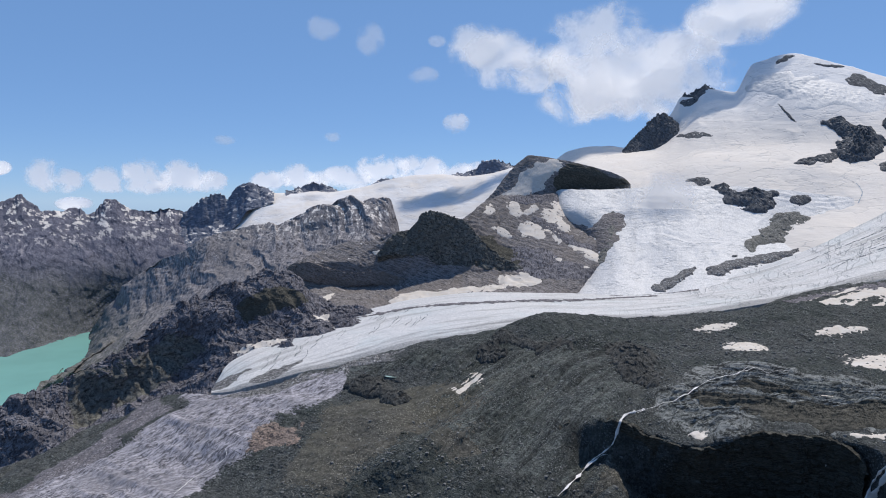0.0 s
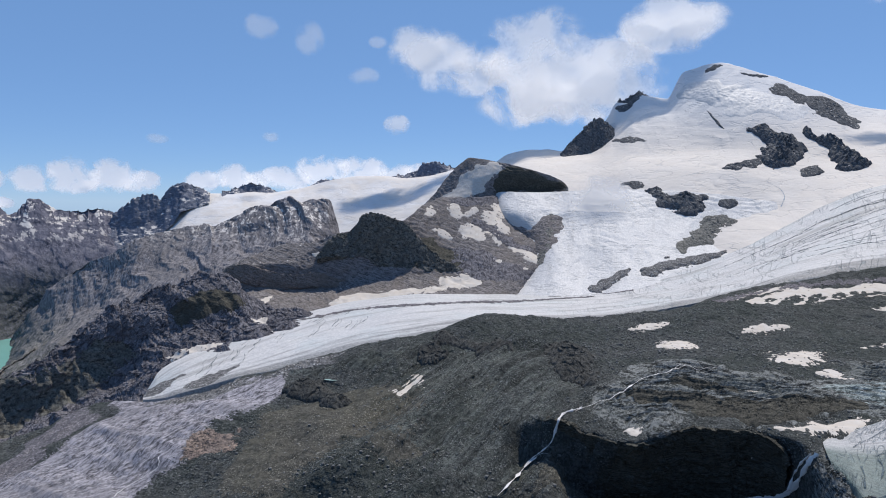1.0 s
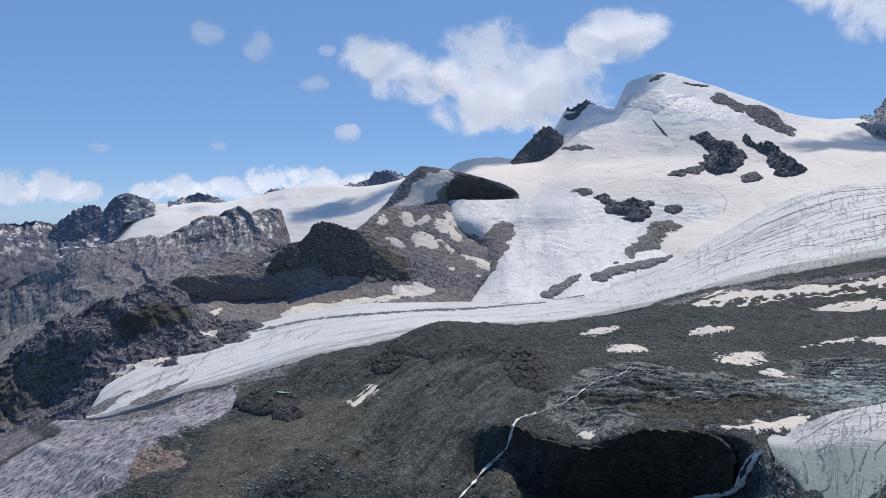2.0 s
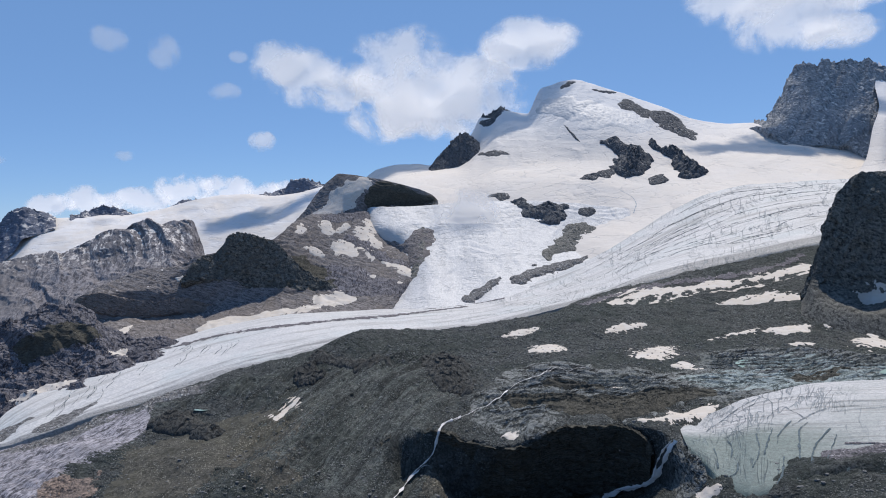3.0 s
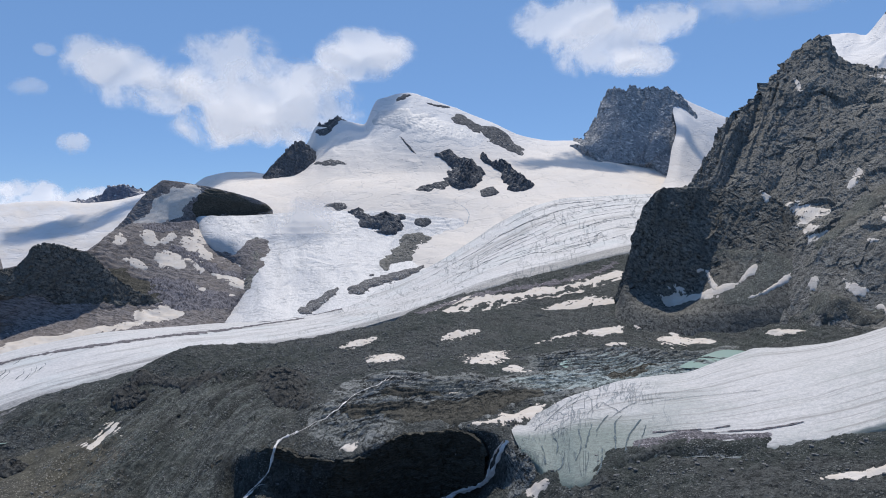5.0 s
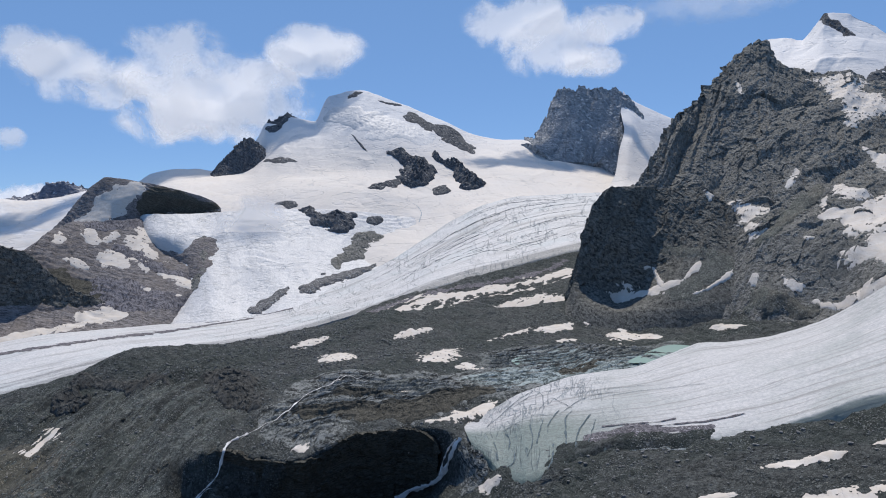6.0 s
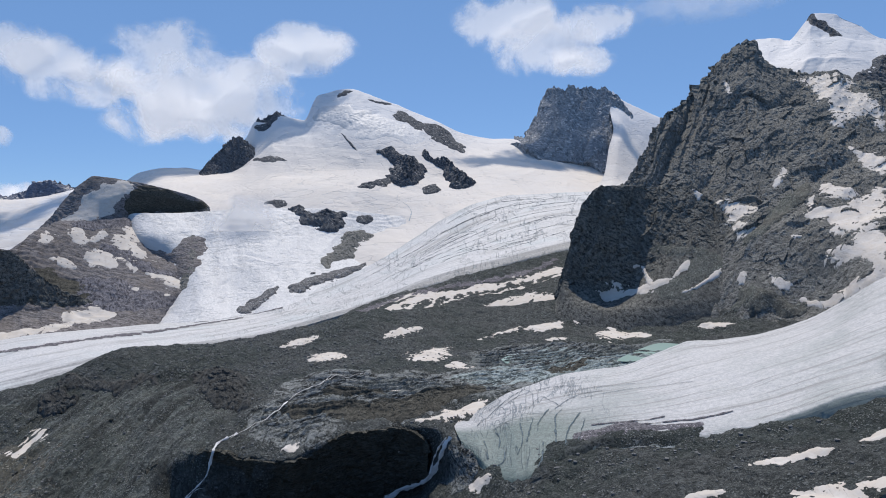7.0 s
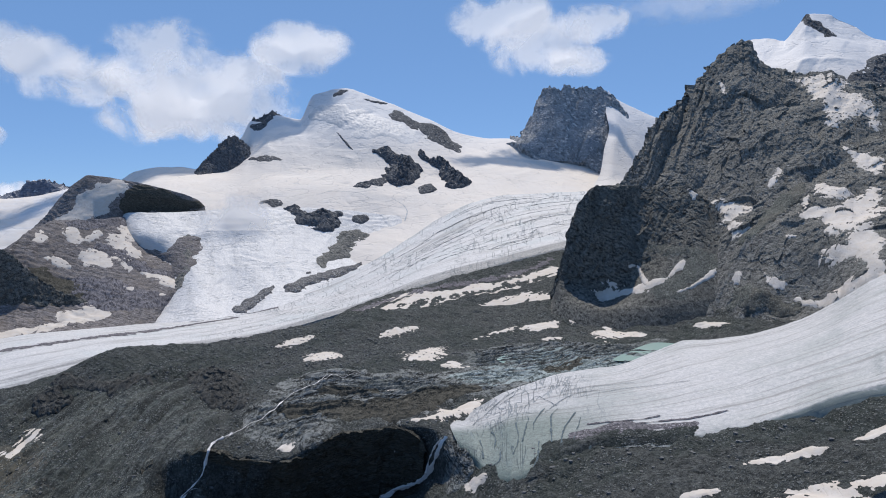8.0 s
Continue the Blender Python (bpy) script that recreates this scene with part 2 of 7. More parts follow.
def rock_material(name, dark, light, tint, grain=30.0, layers=(0, 0, 0), thin=0.25, snow=0.0, snow_size=60.0, snow_slope=(0.45, 0.75), depth=2.2, snow_line=None, grass=None, flecks=0.5, crisp=(0.40, 0.60)):
    """Bedded rock in three tones with pale broken edges, and old snow lying in hollows where snow is above 0."""
    k = Nodes(name)
    bed = k.stretch((1, 1, 1 / thin), layers)
    big = k.noise(grain * 6, 5, 0.6, warp=0.3)
    mid = k.noise(grain, 9, 0.7, vector=bed, warp=0.3)
    fine = k.noise(grain / 5, 7, 0.72, vector=k.stretch((1, 1, 0.6 / thin), layers))
    tone = k.math("ADD", k.math("MULTIPLY", mid, 0.55), k.math("MULTIPLY", fine, 0.45))
    colour = k.mix(k.step(tone, *crisp), dark, light)
    colour = k.mix(k.math("MULTIPLY", k.step(big, 0.45, 0.65), 0.6), colour, tint)
    pale = tuple(min(c * 1.9, 0.55) for c in light)
    colour = k.mix(k.math("MULTIPLY", k.step(fine, 0.60, 0.70), flecks), colour, pale)
    colour = k.mix(k.math("MULTIPLY", k.step(mid, 0.42, 0.34), 0.6), colour, tuple(c * 0.5 for c in dark))
    if grass:
        turf = k.math("MULTIPLY", k.step(k.math("ADD", k.altitude(), k.math("MULTIPLY", big, 300)), grass[1], grass[0]), k.step(fine, 0.7, 0.4))
        colour = k.mix(k.math("MULTIPLY", turf, 0.7), colour, k.mix(mid, (0.032, 0.042, 0.03), (0.075, 0.085, 0.06)))
    cracks = k.noise(grain * 0.8, 9, 0.65, vector=bed, ridged=True)
    height = k.math("ADD", k.math("MULTIPLY", mid, 1.0), k.math("ADD", k.math("MULTIPLY", fine, 0.35), k.math("MULTIPLY", cracks, 0.12)))
    if snow > 0:
        lie = k.math("ADD", k.math("MULTIPLY", k.noise(snow_size, 6, 0.68, vector=k.stretch((1, 1, 1.6), layers)), 0.65), k.math("MULTIPLY", mid, 0.35))
        cover = k.math("MULTIPLY", k.step(lie, 0.66 - 0.3 * snow, 0.68 - 0.3 * snow), k.step(k.steepness(), *snow_slope))
        if snow_line:
            cover = k.math("MULTIPLY", cover, k.step(k.altitude(), *snow_line))
        colour = k.mix(cover, colour, k.mix(k.noise(snow_size * 2, 3), SNOW, SNOW_DUSTY))
    return k.finish(colour, 0.92, height, depth)


def snow_material(name, dusty=0.5, size=180.0, depth=3.0, below=None, tone=1.0):
    """Old summer snow: white, with tan dust in broad drifts (everywhere below an altitude, if given) and a wind-worn surface."""
    k = Nodes(name)
    drift = k.noise(size, 6, 0.6, vector=k.stretch((1, 1, 2.5)), warp=0.4)
    wind = k.noise(size / 4, 8, 0.68, vector=k.stretch((1, 0.6, 4.0), (0, 0, 30)), warp=0.3)
    streak = k.lines(k.noise(size * 1.6, 3, 0.5, vector=k.stretch((1, 1, 5.0), (4, -6, 0))), 0.012)
    dust = k.math("MULTIPLY", k.step(drift, 0.36, 0.62), dusty)
    if below:
        dust = k.math("MULTIPLY", k.step(k.math("ADD", k.altitude(), k.math("MULTIPLY", drift, 200)), below[1], below[0]), k.math("ADD", k.math("MULTIPLY", dust, 0.4), 0.6))
    colour = k.mix(dust, tuple(c * tone for c in SNOW), tuple(c * tone for c in SNOW_DUSTY))
    colour = k.mix(k.math("MULTIPLY", k.step(wind, 0.52, 0.72), 0.3), colour, (0.55, 0.53, 0.53))
    # thin streaks: crevasse shading drawn into the snow's colour
    colour = k.mix(k.math("MULTIPLY", k.math("MULTIPLY", streak, k.step(drift, 0.45, 0.58)), 0.3), colour, (0.36, 0.37, 0.40))
    return k.finish(colour, 0.75, k.math("ADD", drift, k.math("SUBTRACT", k.math("MULTIPLY", wind, 0.5), k.math("MULTIPLY", streak, 0.3))), depth, spec=0.3)


def ice_material(name, bands, clefts, dirt=0.4, blue=0.3, depth=3.0, bare=(0.42, 0.50, 0.52), cut=0.02, steep=(0.92, 0.65), cracked=(0.0, 1.0), split_dark=0.6, front=None, tone=1.0, margin=None):
    """Glacier ice: fine dirt lines along the flow, crevasses across it with their blue and shade in the colour (repeats
    along both ways of the surface), and bare bluish ice.
    cracked: the stretch of the surface, along its first way, in which crevasses open."""
    k = Nodes(name)
    uvn = k.tree.nodes.new("ShaderNodeUVMap").outputs[0]
    part = k.tree.nodes.new("ShaderNodeSeparateXYZ")
    k.put(part.inputs[0], uvn)
    band = k.noise(1.0, 8, 0.7, vector=k.stretch((*bands, 1), vector=uvn), warp=0.15)
    thread = k.noise(1.0, 6, 0.75, vector=k.stretch((bands[0] * 1.6, bands[1] * 5, 1), vector=uvn), warp=0.1)
    cleft = k.lines(k.noise(1.0, 2, 0.45, vector=k.stretch((*clefts, 1), vector=uvn), warp=0.15), cut)
    cleft2 = k.lines(k.noise(1.0, 2, 0.45, vector=k.stretch((clefts[0] * 2.1, clefts[1] * 1.7, 1), (0, 0, 3), vector=uvn), warp=0.15), cut * 1.3)
    reach = k.math("MULTIPLY", k.step(part.outputs[0], cracked[0] - 0.04, cracked[0] + 0.04), k.step(part.outputs[0], cracked[1] + 0.08, cracked[1] - 0.08))
    zone = k.step(k.noise(140.0, 3, 0.5), 0.46, 0.58)
    zone2 = k.step(k.noise(90.0, 3, 0.5, vector=k.stretch((1, 1, 2))), 0.48, 0.6)
    split = k.math("MULTIPLY", k.math("MAXIMUM", k.math("MULTIPLY", cleft, zone), k.math("MULTIPLY", cleft2, zone2)), reach)
    grain = k.noise(6.0, 8, 0.85)
    broad = k.noise(160.0, 5, 0.6)
    colour = k.mix(k.step(grain, 0.36, 0.6), tuple(c * tone for c in (0.46, 0.465, 0.48)), tuple(c * tone for c in (0.70, 0.682, 0.68)))
    colour = k.mix(k.math("MULTIPLY", k.step(broad, 0.45, 0.72), blue), colour, bare)
    colour = k.mix(k.math("MULTIPLY", k.step(thread, 0.50, 0.60), dirt * 0.7), colour, (0.36, 0.36, 0.37))
    colour = k.mix(k.math("MULTIPLY", k.step(band, 0.5, 0.62), dirt), colour, (0.27, 0.265, 0.26))
    colour = k.mix(k.math("MULTIPLY", k.step(k.steepness(), *steep), 0.8), colour, k.mix(grain, bare, tuple(c * 0.6 for c in bare)))
    if margin:
        dirty = k.step(k.math("ADD", part.outputs[1], k.math("MULTIPLY", k.math("SUBTRACT", band, 0.5), 0.5)), margin, margin + 0.1)
        colour = k.mix(k.math("MULTIPLY", dirty, 0.8), colour, k.mix(k.step(grain, 0.35, 0.65), (0.09, 0.09, 0.095), (0.30, 0.30, 0.30)))
    if front:
        worn = k.math("MULTIPLY", k.step(k.math("ADD", part.outputs[0], k.math("MULTIPLY", band, 0.3)), front[0] + 0.3, front[0]), k.step(k.math("ADD", part.outputs[1], k.math("MULTIPLY", thread, 0.3)), front[1], front[1] + 0.25))
        colour = k.mix(k.math("MULTIPLY", worn, 0.85), colour, k.mix(k.step(grain, 0.35, 0.65), tuple(c * 0.55 for c in bare), bare))
    # crevasse lines: blue ice, darkened in colour for the shade inside
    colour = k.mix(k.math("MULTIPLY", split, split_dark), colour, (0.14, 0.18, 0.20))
    height = k.math("ADD", k.math("MULTIPLY", grain, 0.4), k.math("SUBTRACT", k.math("ADD", band, k.math("MULTIPLY", thread, 0.4)), k.math("MULTIPLY", split, 1.0)))
    return k.finish(colour, 0.6, height, depth, spec=0.35)


def scree_material(name, dark, light, tint, stone=4.0, depth=1.5, patches=90.0, pale=0.7, tint2=None, run=None):
    """Rubble: dark and light stones of several sizes, in sorted patches; run: bearing of the streaks in which it has slid."""
    k = Nodes(name)
    area = k.noise(patches, 6, 0.68, warp=0.5)
    area2 = k.noise(patches * 2.7, 5, 0.6, warp=0.4)
    mottle = k.noise(patches / 5, 5, 0.62, warp=0.3)
    small = k.noise(stone * 1.6, 9, 0.8)
    streak = k.noise(patches / 3, 8, 0.75, vector=k.stretch((1, 1, 0.25)))
    colour = k.mix(k.step(small, 0.38, 0.64), dark, light)
    colour = k.mix(k.math("MULTIPLY", k.step(area, 0.42, 0.62), 0.6), colour, tint)
    if tint2:
        colour = k.mix(k.math("MULTIPLY", k.step(area2, 0.46, 0.58), 0.6), colour, k.mix(small, tuple(c * 0.5 for c in tint2), tuple(c * 1.5 for c in tint2)))
    colour = k.mix(k.math("MULTIPLY", k.step(streak, 0.5, 0.68), 0.6), colour, dark)
    colour = k.mix(k.math("MULTIPLY", k.step(mottle, 0.50, 0.66), 0.55), colour, tuple(c * 1.3 for c in dark))
    colour = k.mix(k.math("MULTIPLY", k.step(mottle, 0.46, 0.34), 0.45), colour, tuple(c * 1.05 for c in light))
    height = k.math("ADD", small, k.math("ADD", streak, k.math("MULTIPLY", mottle, 2.0)))
    if run is not None:
        for size, most in ((26.0, 0.75), (8.0, 0.55)):
            slide = k.noise(size, 5, 0.6, vector=k.stretch((1, 0.09, 0.09), (0, 0, -run)), warp=0.15)
            colour = k.mix(k.math("MULTIPLY", k.step(slide, 0.49, 0.60), most), colour, k.mix(small, tuple(c * 0.8 for c in dark), tuple(c * 1.6 for c in dark)))
            colour = k.mix(k.math("MULTIPLY", k.step(slide, 0.45, 0.34), most * 0.6), colour, k.mix(small, tint, light))
            height = k.math("ADD", height, k.math("MULTIPLY", slide, size / 6))
    for size, share, most in ((stone, 0.78, 0.62), (stone * 2.4, 0.90, 0.45), (stone * 0.6, 0.72, 0.62)):
        sep = k.tree.nodes.new("ShaderNodeSeparateColor")
        near = k.tree.nodes.new("ShaderNodeTexVoronoi")
        k.put(near.inputs["Vector"], k.where["Position"])
        near.inputs["Scale"].default_value = 1 / size
        k.put(sep.inputs[0], near.outputs["Color"])
        lump = k.math("MULTIPLY", k.step(near.outputs["Distance"], most, most * 0.6), k.step(sep.outputs[0], share, share + 0.02))
        lump = k.math("MULTIPLY", lump, k.step(area, 0.42, 0.56))
        colour = k.mix(k.math("MULTIPLY", lump, pale), colour, k.mix(sep.outputs[1], light, tuple(min(c * 2.6, 0.6) for c in light)))
        height = k.math("ADD", height, k.math("MULTIPLY", lump, 0.8))
    return k.finish(colour, 0.95, height, depth)


def water_material(name, colour):
    k = Nodes(name)
    ripple = k.noise(6.0, 4, 0.6)
    tone = k.mix(k.step(k.noise(300.0, 4), 0.35, 0.7), colour, tuple(c * 0.9 for c in colour))
    return k.finish(tone, 0.25, ripple, 0.15, 0.4, spec=0.4)


MAT_GROUND = scree_material("dark_green_grey_rubble", (0.0233, 0.0256, 0.0257), (0.137, 0.144, 0.141), (0.0559, 0.0629, 0.0599), 3.2, 4.2, pale=0.6, tint2=(0.044, 0.055, 0.049))
MAT_FLANK = scree_material("dark_sliding_scree", (0.0243, 0.027, 0.027), (0.223, 0.24, 0.227), (0.101, 0.116, 0.108), 2.6, 4.5, 70.0, pale=0.4, tint2=(0.06, 0.072, 0.066), run=40)
MAT_FAN = scree_material("green_grey_fan_rubble", (0.05, 0.053, 0.047), (0.20, 0.203, 0.185), (0.105, 0.11, 0.095), 3.0, 2.0, 60.0, pale=0.4, tint2=(0.11, 0.10, 0.085))
# next three: blue mixed into the rock colours in place of distance haze
MAT_FAR = rock_material("far_hazed_grey_rock", (0.0472, 0.052, 0.0781), (0.181, 0.176, 0.214), (0.0944, 0.0988, 0.133), 35, (10, 40, 0), 0.3, snow=0.42, snow_size=75, snow_slope=(0.3, 0.6), snow_line=(-330, -60), grass=(-330, -130), flecks=0.25)
MAT_GREEN = rock_material("grassy_grey_slope", (0.0716, 0.069, 0.0784), (0.302, 0.282, 0.292), (0.159, 0.15, 0.154), 50, (30, 40, 0), 0.14, snow=0.42, snow_size=35, snow_line=(-230, -80), grass=(-520, -260))
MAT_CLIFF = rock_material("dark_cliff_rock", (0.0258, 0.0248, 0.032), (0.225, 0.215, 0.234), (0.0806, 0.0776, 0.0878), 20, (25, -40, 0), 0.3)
MAT_BROWN = rock_material("brown_grey_slab_rock", (0.0556, 0.0502, 0.052), (0.265, 0.245, 0.243), (0.159, 0.138, 0.126), 26, (0, 16, 0), 0.12, snow=0.16, snow_size=26)
# paled to offset the shade on the peak's face and to suggest haze
MAT_PEAK = rock_material("hazed_blue_grey_summit_rock", (0.12, 0.128, 0.14), (0.42, 0.425, 0.43), (0.25, 0.257, 0.268), 24, (0, 75, 10), 0.3, flecks=0.12, snow=0.36, snow_size=30, snow_slope=(0.35, 0.55))
MAT_RIDGE = rock_material("grey_ridge_rock", (0.047, 0.0461, 0.0446), (0.281, 0.273, 0.249), (0.131, 0.128, 0.117), 14, (0, 74, 20), 0.35, depth=3.0, snow=0.06, snow_size=40, snow_slope=(0.6, 0.8))
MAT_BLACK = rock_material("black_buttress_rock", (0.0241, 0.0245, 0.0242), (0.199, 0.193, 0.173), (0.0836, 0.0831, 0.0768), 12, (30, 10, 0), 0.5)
MAT_BLACK_BROWN = rock_material("dark_brown_cliff_rock", (0.075, 0.0645, 0.06), (0.285, 0.24, 0.217), (0.165, 0.143, 0.128), 16, (0, 20, 0), 0.2)
MAT_CRAG = rock_material("dark_crag_rock", (0.0143, 0.0145, 0.0143), (0.102, 0.102, 0.0965), (0.0407, 0.041, 0.0394), 9, (20, 15, 0), 0.4, depth=1.2)
# near-black rock: the shade of gorge, overhangs and ledges is in this colour
MAT_SHADE_ROCK = rock_material("shade_black_rock", (0.0202, 0.02, 0.0176), (0.121, 0.114, 0.0942), (0.0538, 0.0512, 0.0436), 10, (6, -8, 0), 0.15)
MAT_DIRTY = scree_material("dirty_debris_ice", (0.05, 0.05, 0.055), (0.27, 0.265, 0.265), (0.12, 0.117, 0.117), 6.0, 2.0, 60.0)
# the blue of distance haze is part of this rock colour
MAT_FAR_PEAK = rock_material("far_hazed_peak_rock", (0.072, 0.084, 0.114), (0.216, 0.228, 0.276), (0.12, 0.132, 0.174), 25, snow=0.42, snow_size=40, flecks=0.2)
MAT_PEAK_DARK = rock_material("dark_summit_rock", (0.0309, 0.033, 0.04), (0.17, 0.173, 0.179), (0.0772, 0.081, 0.0911), 16, (0, 65, 10), 0.4, snow=0.27, snow_size=18, snow_slope=(0.55, 0.75))
MAT_SNOW = snow_material("dusty_old_snow", 0.6)
MAT_SNOW_HIGH = snow_material("high_firn_snow", 0.3, 150.0, 3.6, below=(380, 800))
MAT_ICE = ice_material("glacier_ice", (6, 14), (110, 4), 0.62, 0.35, 2.5, cut=0.014, cracked=(0.0, 0.5), split_dark=0.45, tone=0.88, margin=0.74)
MAT_ICEFALL = ice_material("icefall_ice", (30, 3), (9, 26), 0.14, 0.04, 1.4, split_dark=0.18, tone=0.95, bare=(0.5, 0.53, 0.55), steep=(0.72, 0.45))
MAT_SNOUT = ice_material("green_grey_glacier_ice", (2.5, 38), (46, 3.0), 0.9, 0.35, 1.5, (0.15, 0.205, 0.186), cracked=(-0.1, 0.3), front=(0.32, 0.58), tone=0.82)
MAT_PATCH = snow_material("old_dusty_patch_snow", 1.0, 25.0, 0.8, below=(3000, 4000), tone=0.85)
MAT_PALE = rock_material("pale_scoured_bedrock", (0.06, 0.0588, 0.0678), (0.4, 0.382, 0.419), (0.2, 0.193, 0.212), 24, (0, 90, -48), 0.28, depth=1.6, flecks=0.3, crisp=(0.42, 0.58))
MAT_RUST = rock_material("rusty_bedrock", (0.07, 0.06, 0.058), (0.33, 0.25, 0.205), (0.19, 0.155, 0.14), 9, depth=2.5, crisp=(0.45, 0.55))
MAT_BENCH = rock_material("green_grey_bench_rock", (0.0209, 0.0228, 0.0229), (0.221, 0.23, 0.226), (0.0988, 0.109, 0.104), 36, (8, -12, 0), 0.1, depth=4.0, crisp=(0.45, 0.55))
MAT_BENCH_PALE = rock_material("pale_green_bench_rock", (0.0643, 0.0787, 0.0779), (0.321, 0.366, 0.366), (0.182, 0.218, 0.216), 36, (8, -12, 0), 0.1, depth=3.0, crisp=(0.45, 0.55))
MAT_TURF = scree_material("brown_turf_rubble", (0.035, 0.034, 0.03), (0.13, 0.124, 0.108), (0.066, 0.064, 0.053), 3.5, 1.5, 60.0, tint2=(0.08, 0.078, 0.062))
MAT_BOULDER = rock_material("boulder_stone", (0.06, 0.06, 0.06), (0.25, 0.25, 0.247), (0.13, 0.13, 0.13), 2.5, depth=0.4)
MAT_DEBRIS = scree_material("dark_glacier_debris", (0.0515, 0.049, 0.0578), (0.227, 0.213, 0.228), (0.113, 0.106, 0.113), 3.0, 1.0, 30.0)
MAT_FOAM = snow_material("white_foaming_water", 0.0, 8.0, 0.8)
# crevasse strips lie on the surface; blue ice and inner shade are their colour
MAT_CREVASSE = rock_material("crevasse_blue_and_shade", (0.05, 0.07, 0.08), (0.16, 0.20, 0.22), (0.10, 0.13, 0.145), 3, depth=0.5)
MAT_CREVASSE_SNOW = rock_material("snow_crevasse_blue_and_shade", (0.24, 0.29, 0.33), (0.42, 0.47, 0.52), (0.33, 0.38, 0.43), 4, depth=0.5)
MAT_POND = water_material("milky_turquoise_water", (0.30, 0.41, 0.37))
MAT_LAKE = water_material("turquoise_glacial_water", (0.17, 0.38, 0.34))

ROCKS = {MAT_GROUND, MAT_CLIFF, MAT_PEAK, MAT_RIDGE, MAT_BLACK, MAT_BLACK_BROWN, MAT_SHADE_ROCK, MAT_CRAG, MAT_PEAK_DARK, MAT_BENCH, MAT_BENCH_PALE, MAT_RUST, MAT_FAN}

# ---- landform control lines, in metres from the camera's spot ----
GROUND_ROWS = []
GROUND_ROWS.append([(-1011, 1279, -671), (-998, 1388, -639), (-981, 1473, -605), (-912, 1575, -585), (-827, 1677, -557), (-706, 1732, -509), (-570, 1676, -495), (-474, 1685, -483), (-318, 1690, -441), (-206, 1708, -411), (-49, 1719, -369), (123, 1716, -336), (257, 1751, -301), (444, 1796, -317), (696, 1789, -300), (901, 1752, -281), (960, 1777, -272), (1245, 1777, -296), (1420, 1706, -297), (1485, 1513, -267), (1602, 1230, -277), (1646, 1082, -236), (1642, 895, -251), (1605, 746, -223), (1588, 661, -189), (1585, 527, -144)])
GROUND_ROWS.append([(-967, 1224, -635), (-957, 1332, -606), (-942, 1415, -573), (-877, 1514, -554), (-796, 1614, -528), (-679, 1667, -481), (-548, 1609, -467), (-455, 1617, -456), (-305, 1622, -415), (-198, 1638, -386), (-47, 1649, -345), (118, 1646, -314), (247, 1682, -281), (427, 1728, -296), (671, 1724, -281), (868, 1690, -262), (927, 1716, -253), (1205, 1720, -276), (1375, 1652, -277), (1436, 1463, -248), (1547, 1187, -258), (1588, 1043, -219), (1580, 861, -234), (1541, 717, -206), (1523, 634, -174), (1518, 505, -132)])
GROUND_ROWS.append([(-869, 1097, -613), (-842, 1168, -591), (-822, 1231, -569), (-711, 1321, -541), (-561, 1370, -501), (-447, 1379, -457), (-333, 1391, -431), (-192, 1387, -422), (-99, 1397, -409), (19, 1400, -392), (108, 1496, -361), (226, 1533, -331), (360, 1559, -317), (533, 1530, -311), (756, 1467, -298), (1003, 1434, -311), (1246, 1272, -304), (1340, 1078, -293), (1391, 887, -269), (1385, 576, -211), (1376, 458, -177)])
GROUND_ROWS.append([(-777, 979, -574), (-713, 1063, -547), (-570, 1146, -524), (-443, 1201, -502), (-295, 1225, -459), (-170, 1228, -437), (-85, 1197, -412), (-45, 1199, -418), (69, 1248, -382), (180, 1287, -360), (294, 1318, -329), (400, 1300, -331), (549, 1266, -317), (660, 1235, -314), (698, 1202, -313), (818, 1074, -318), (944, 965, -303), (1026, 765, -291), (1090, 453, -224), (1091, 362, -194)])
GROUND_ROWS.append([(-673, 845, -540), (-603, 896, -525), (-483, 966, -514), (-336, 1026, -492), (-167, 1067, -446), (-58, 1068, -430), (61, 1088, -408), (153, 1089, -380), (206, 1070, -353), (267, 1026, -334), (307, 994, -348), (371, 940, -346), (453, 947, -326), (502, 934, -327), (532, 940, -331), (562, 887, -329), (577, 853, -332), (571, 809, -343), (573, 732, -347), (601, 670, -335), (690, 653, -323), (761, 568, -297), (834, 455, -259), (905, 376, -224), (949, 315, -199)])
GROUND_ROWS.append([(-600, 749, -533), (-549, 812, -526), (-312, 950, -497), (-73, 1017, -457), (55, 983, -416), (138, 980, -414), (185, 988, -413), (214, 1023, -410), (253, 1009, -389), (314, 1007, -452), (406, 1022, -477), (487, 1009, -470), (531, 980, -453), (544, 967, -456), (574, 927, -441), (563, 851, -398), (544, 779, -380), (530, 678, -361), (574, 641, -345), (640, 560, -313), (716, 457, -287), (803, 334, -242), (835, 277, -211)])
GROUND_ROWS.append([(-514, 639, -513), (-467, 686, -507), (-270, 817, -486), (-62, 858, -461), (163, 885, -456), (220, 873, -403), (263, 840, -451), (356, 805, -432), (411, 755, -392), (422, 738, -397), (437, 694, -378), (444, 541, -342), (545, 407, -303), (628, 261, -238), (646, 214, -209)])
FAR_RANGE_ROWS = []
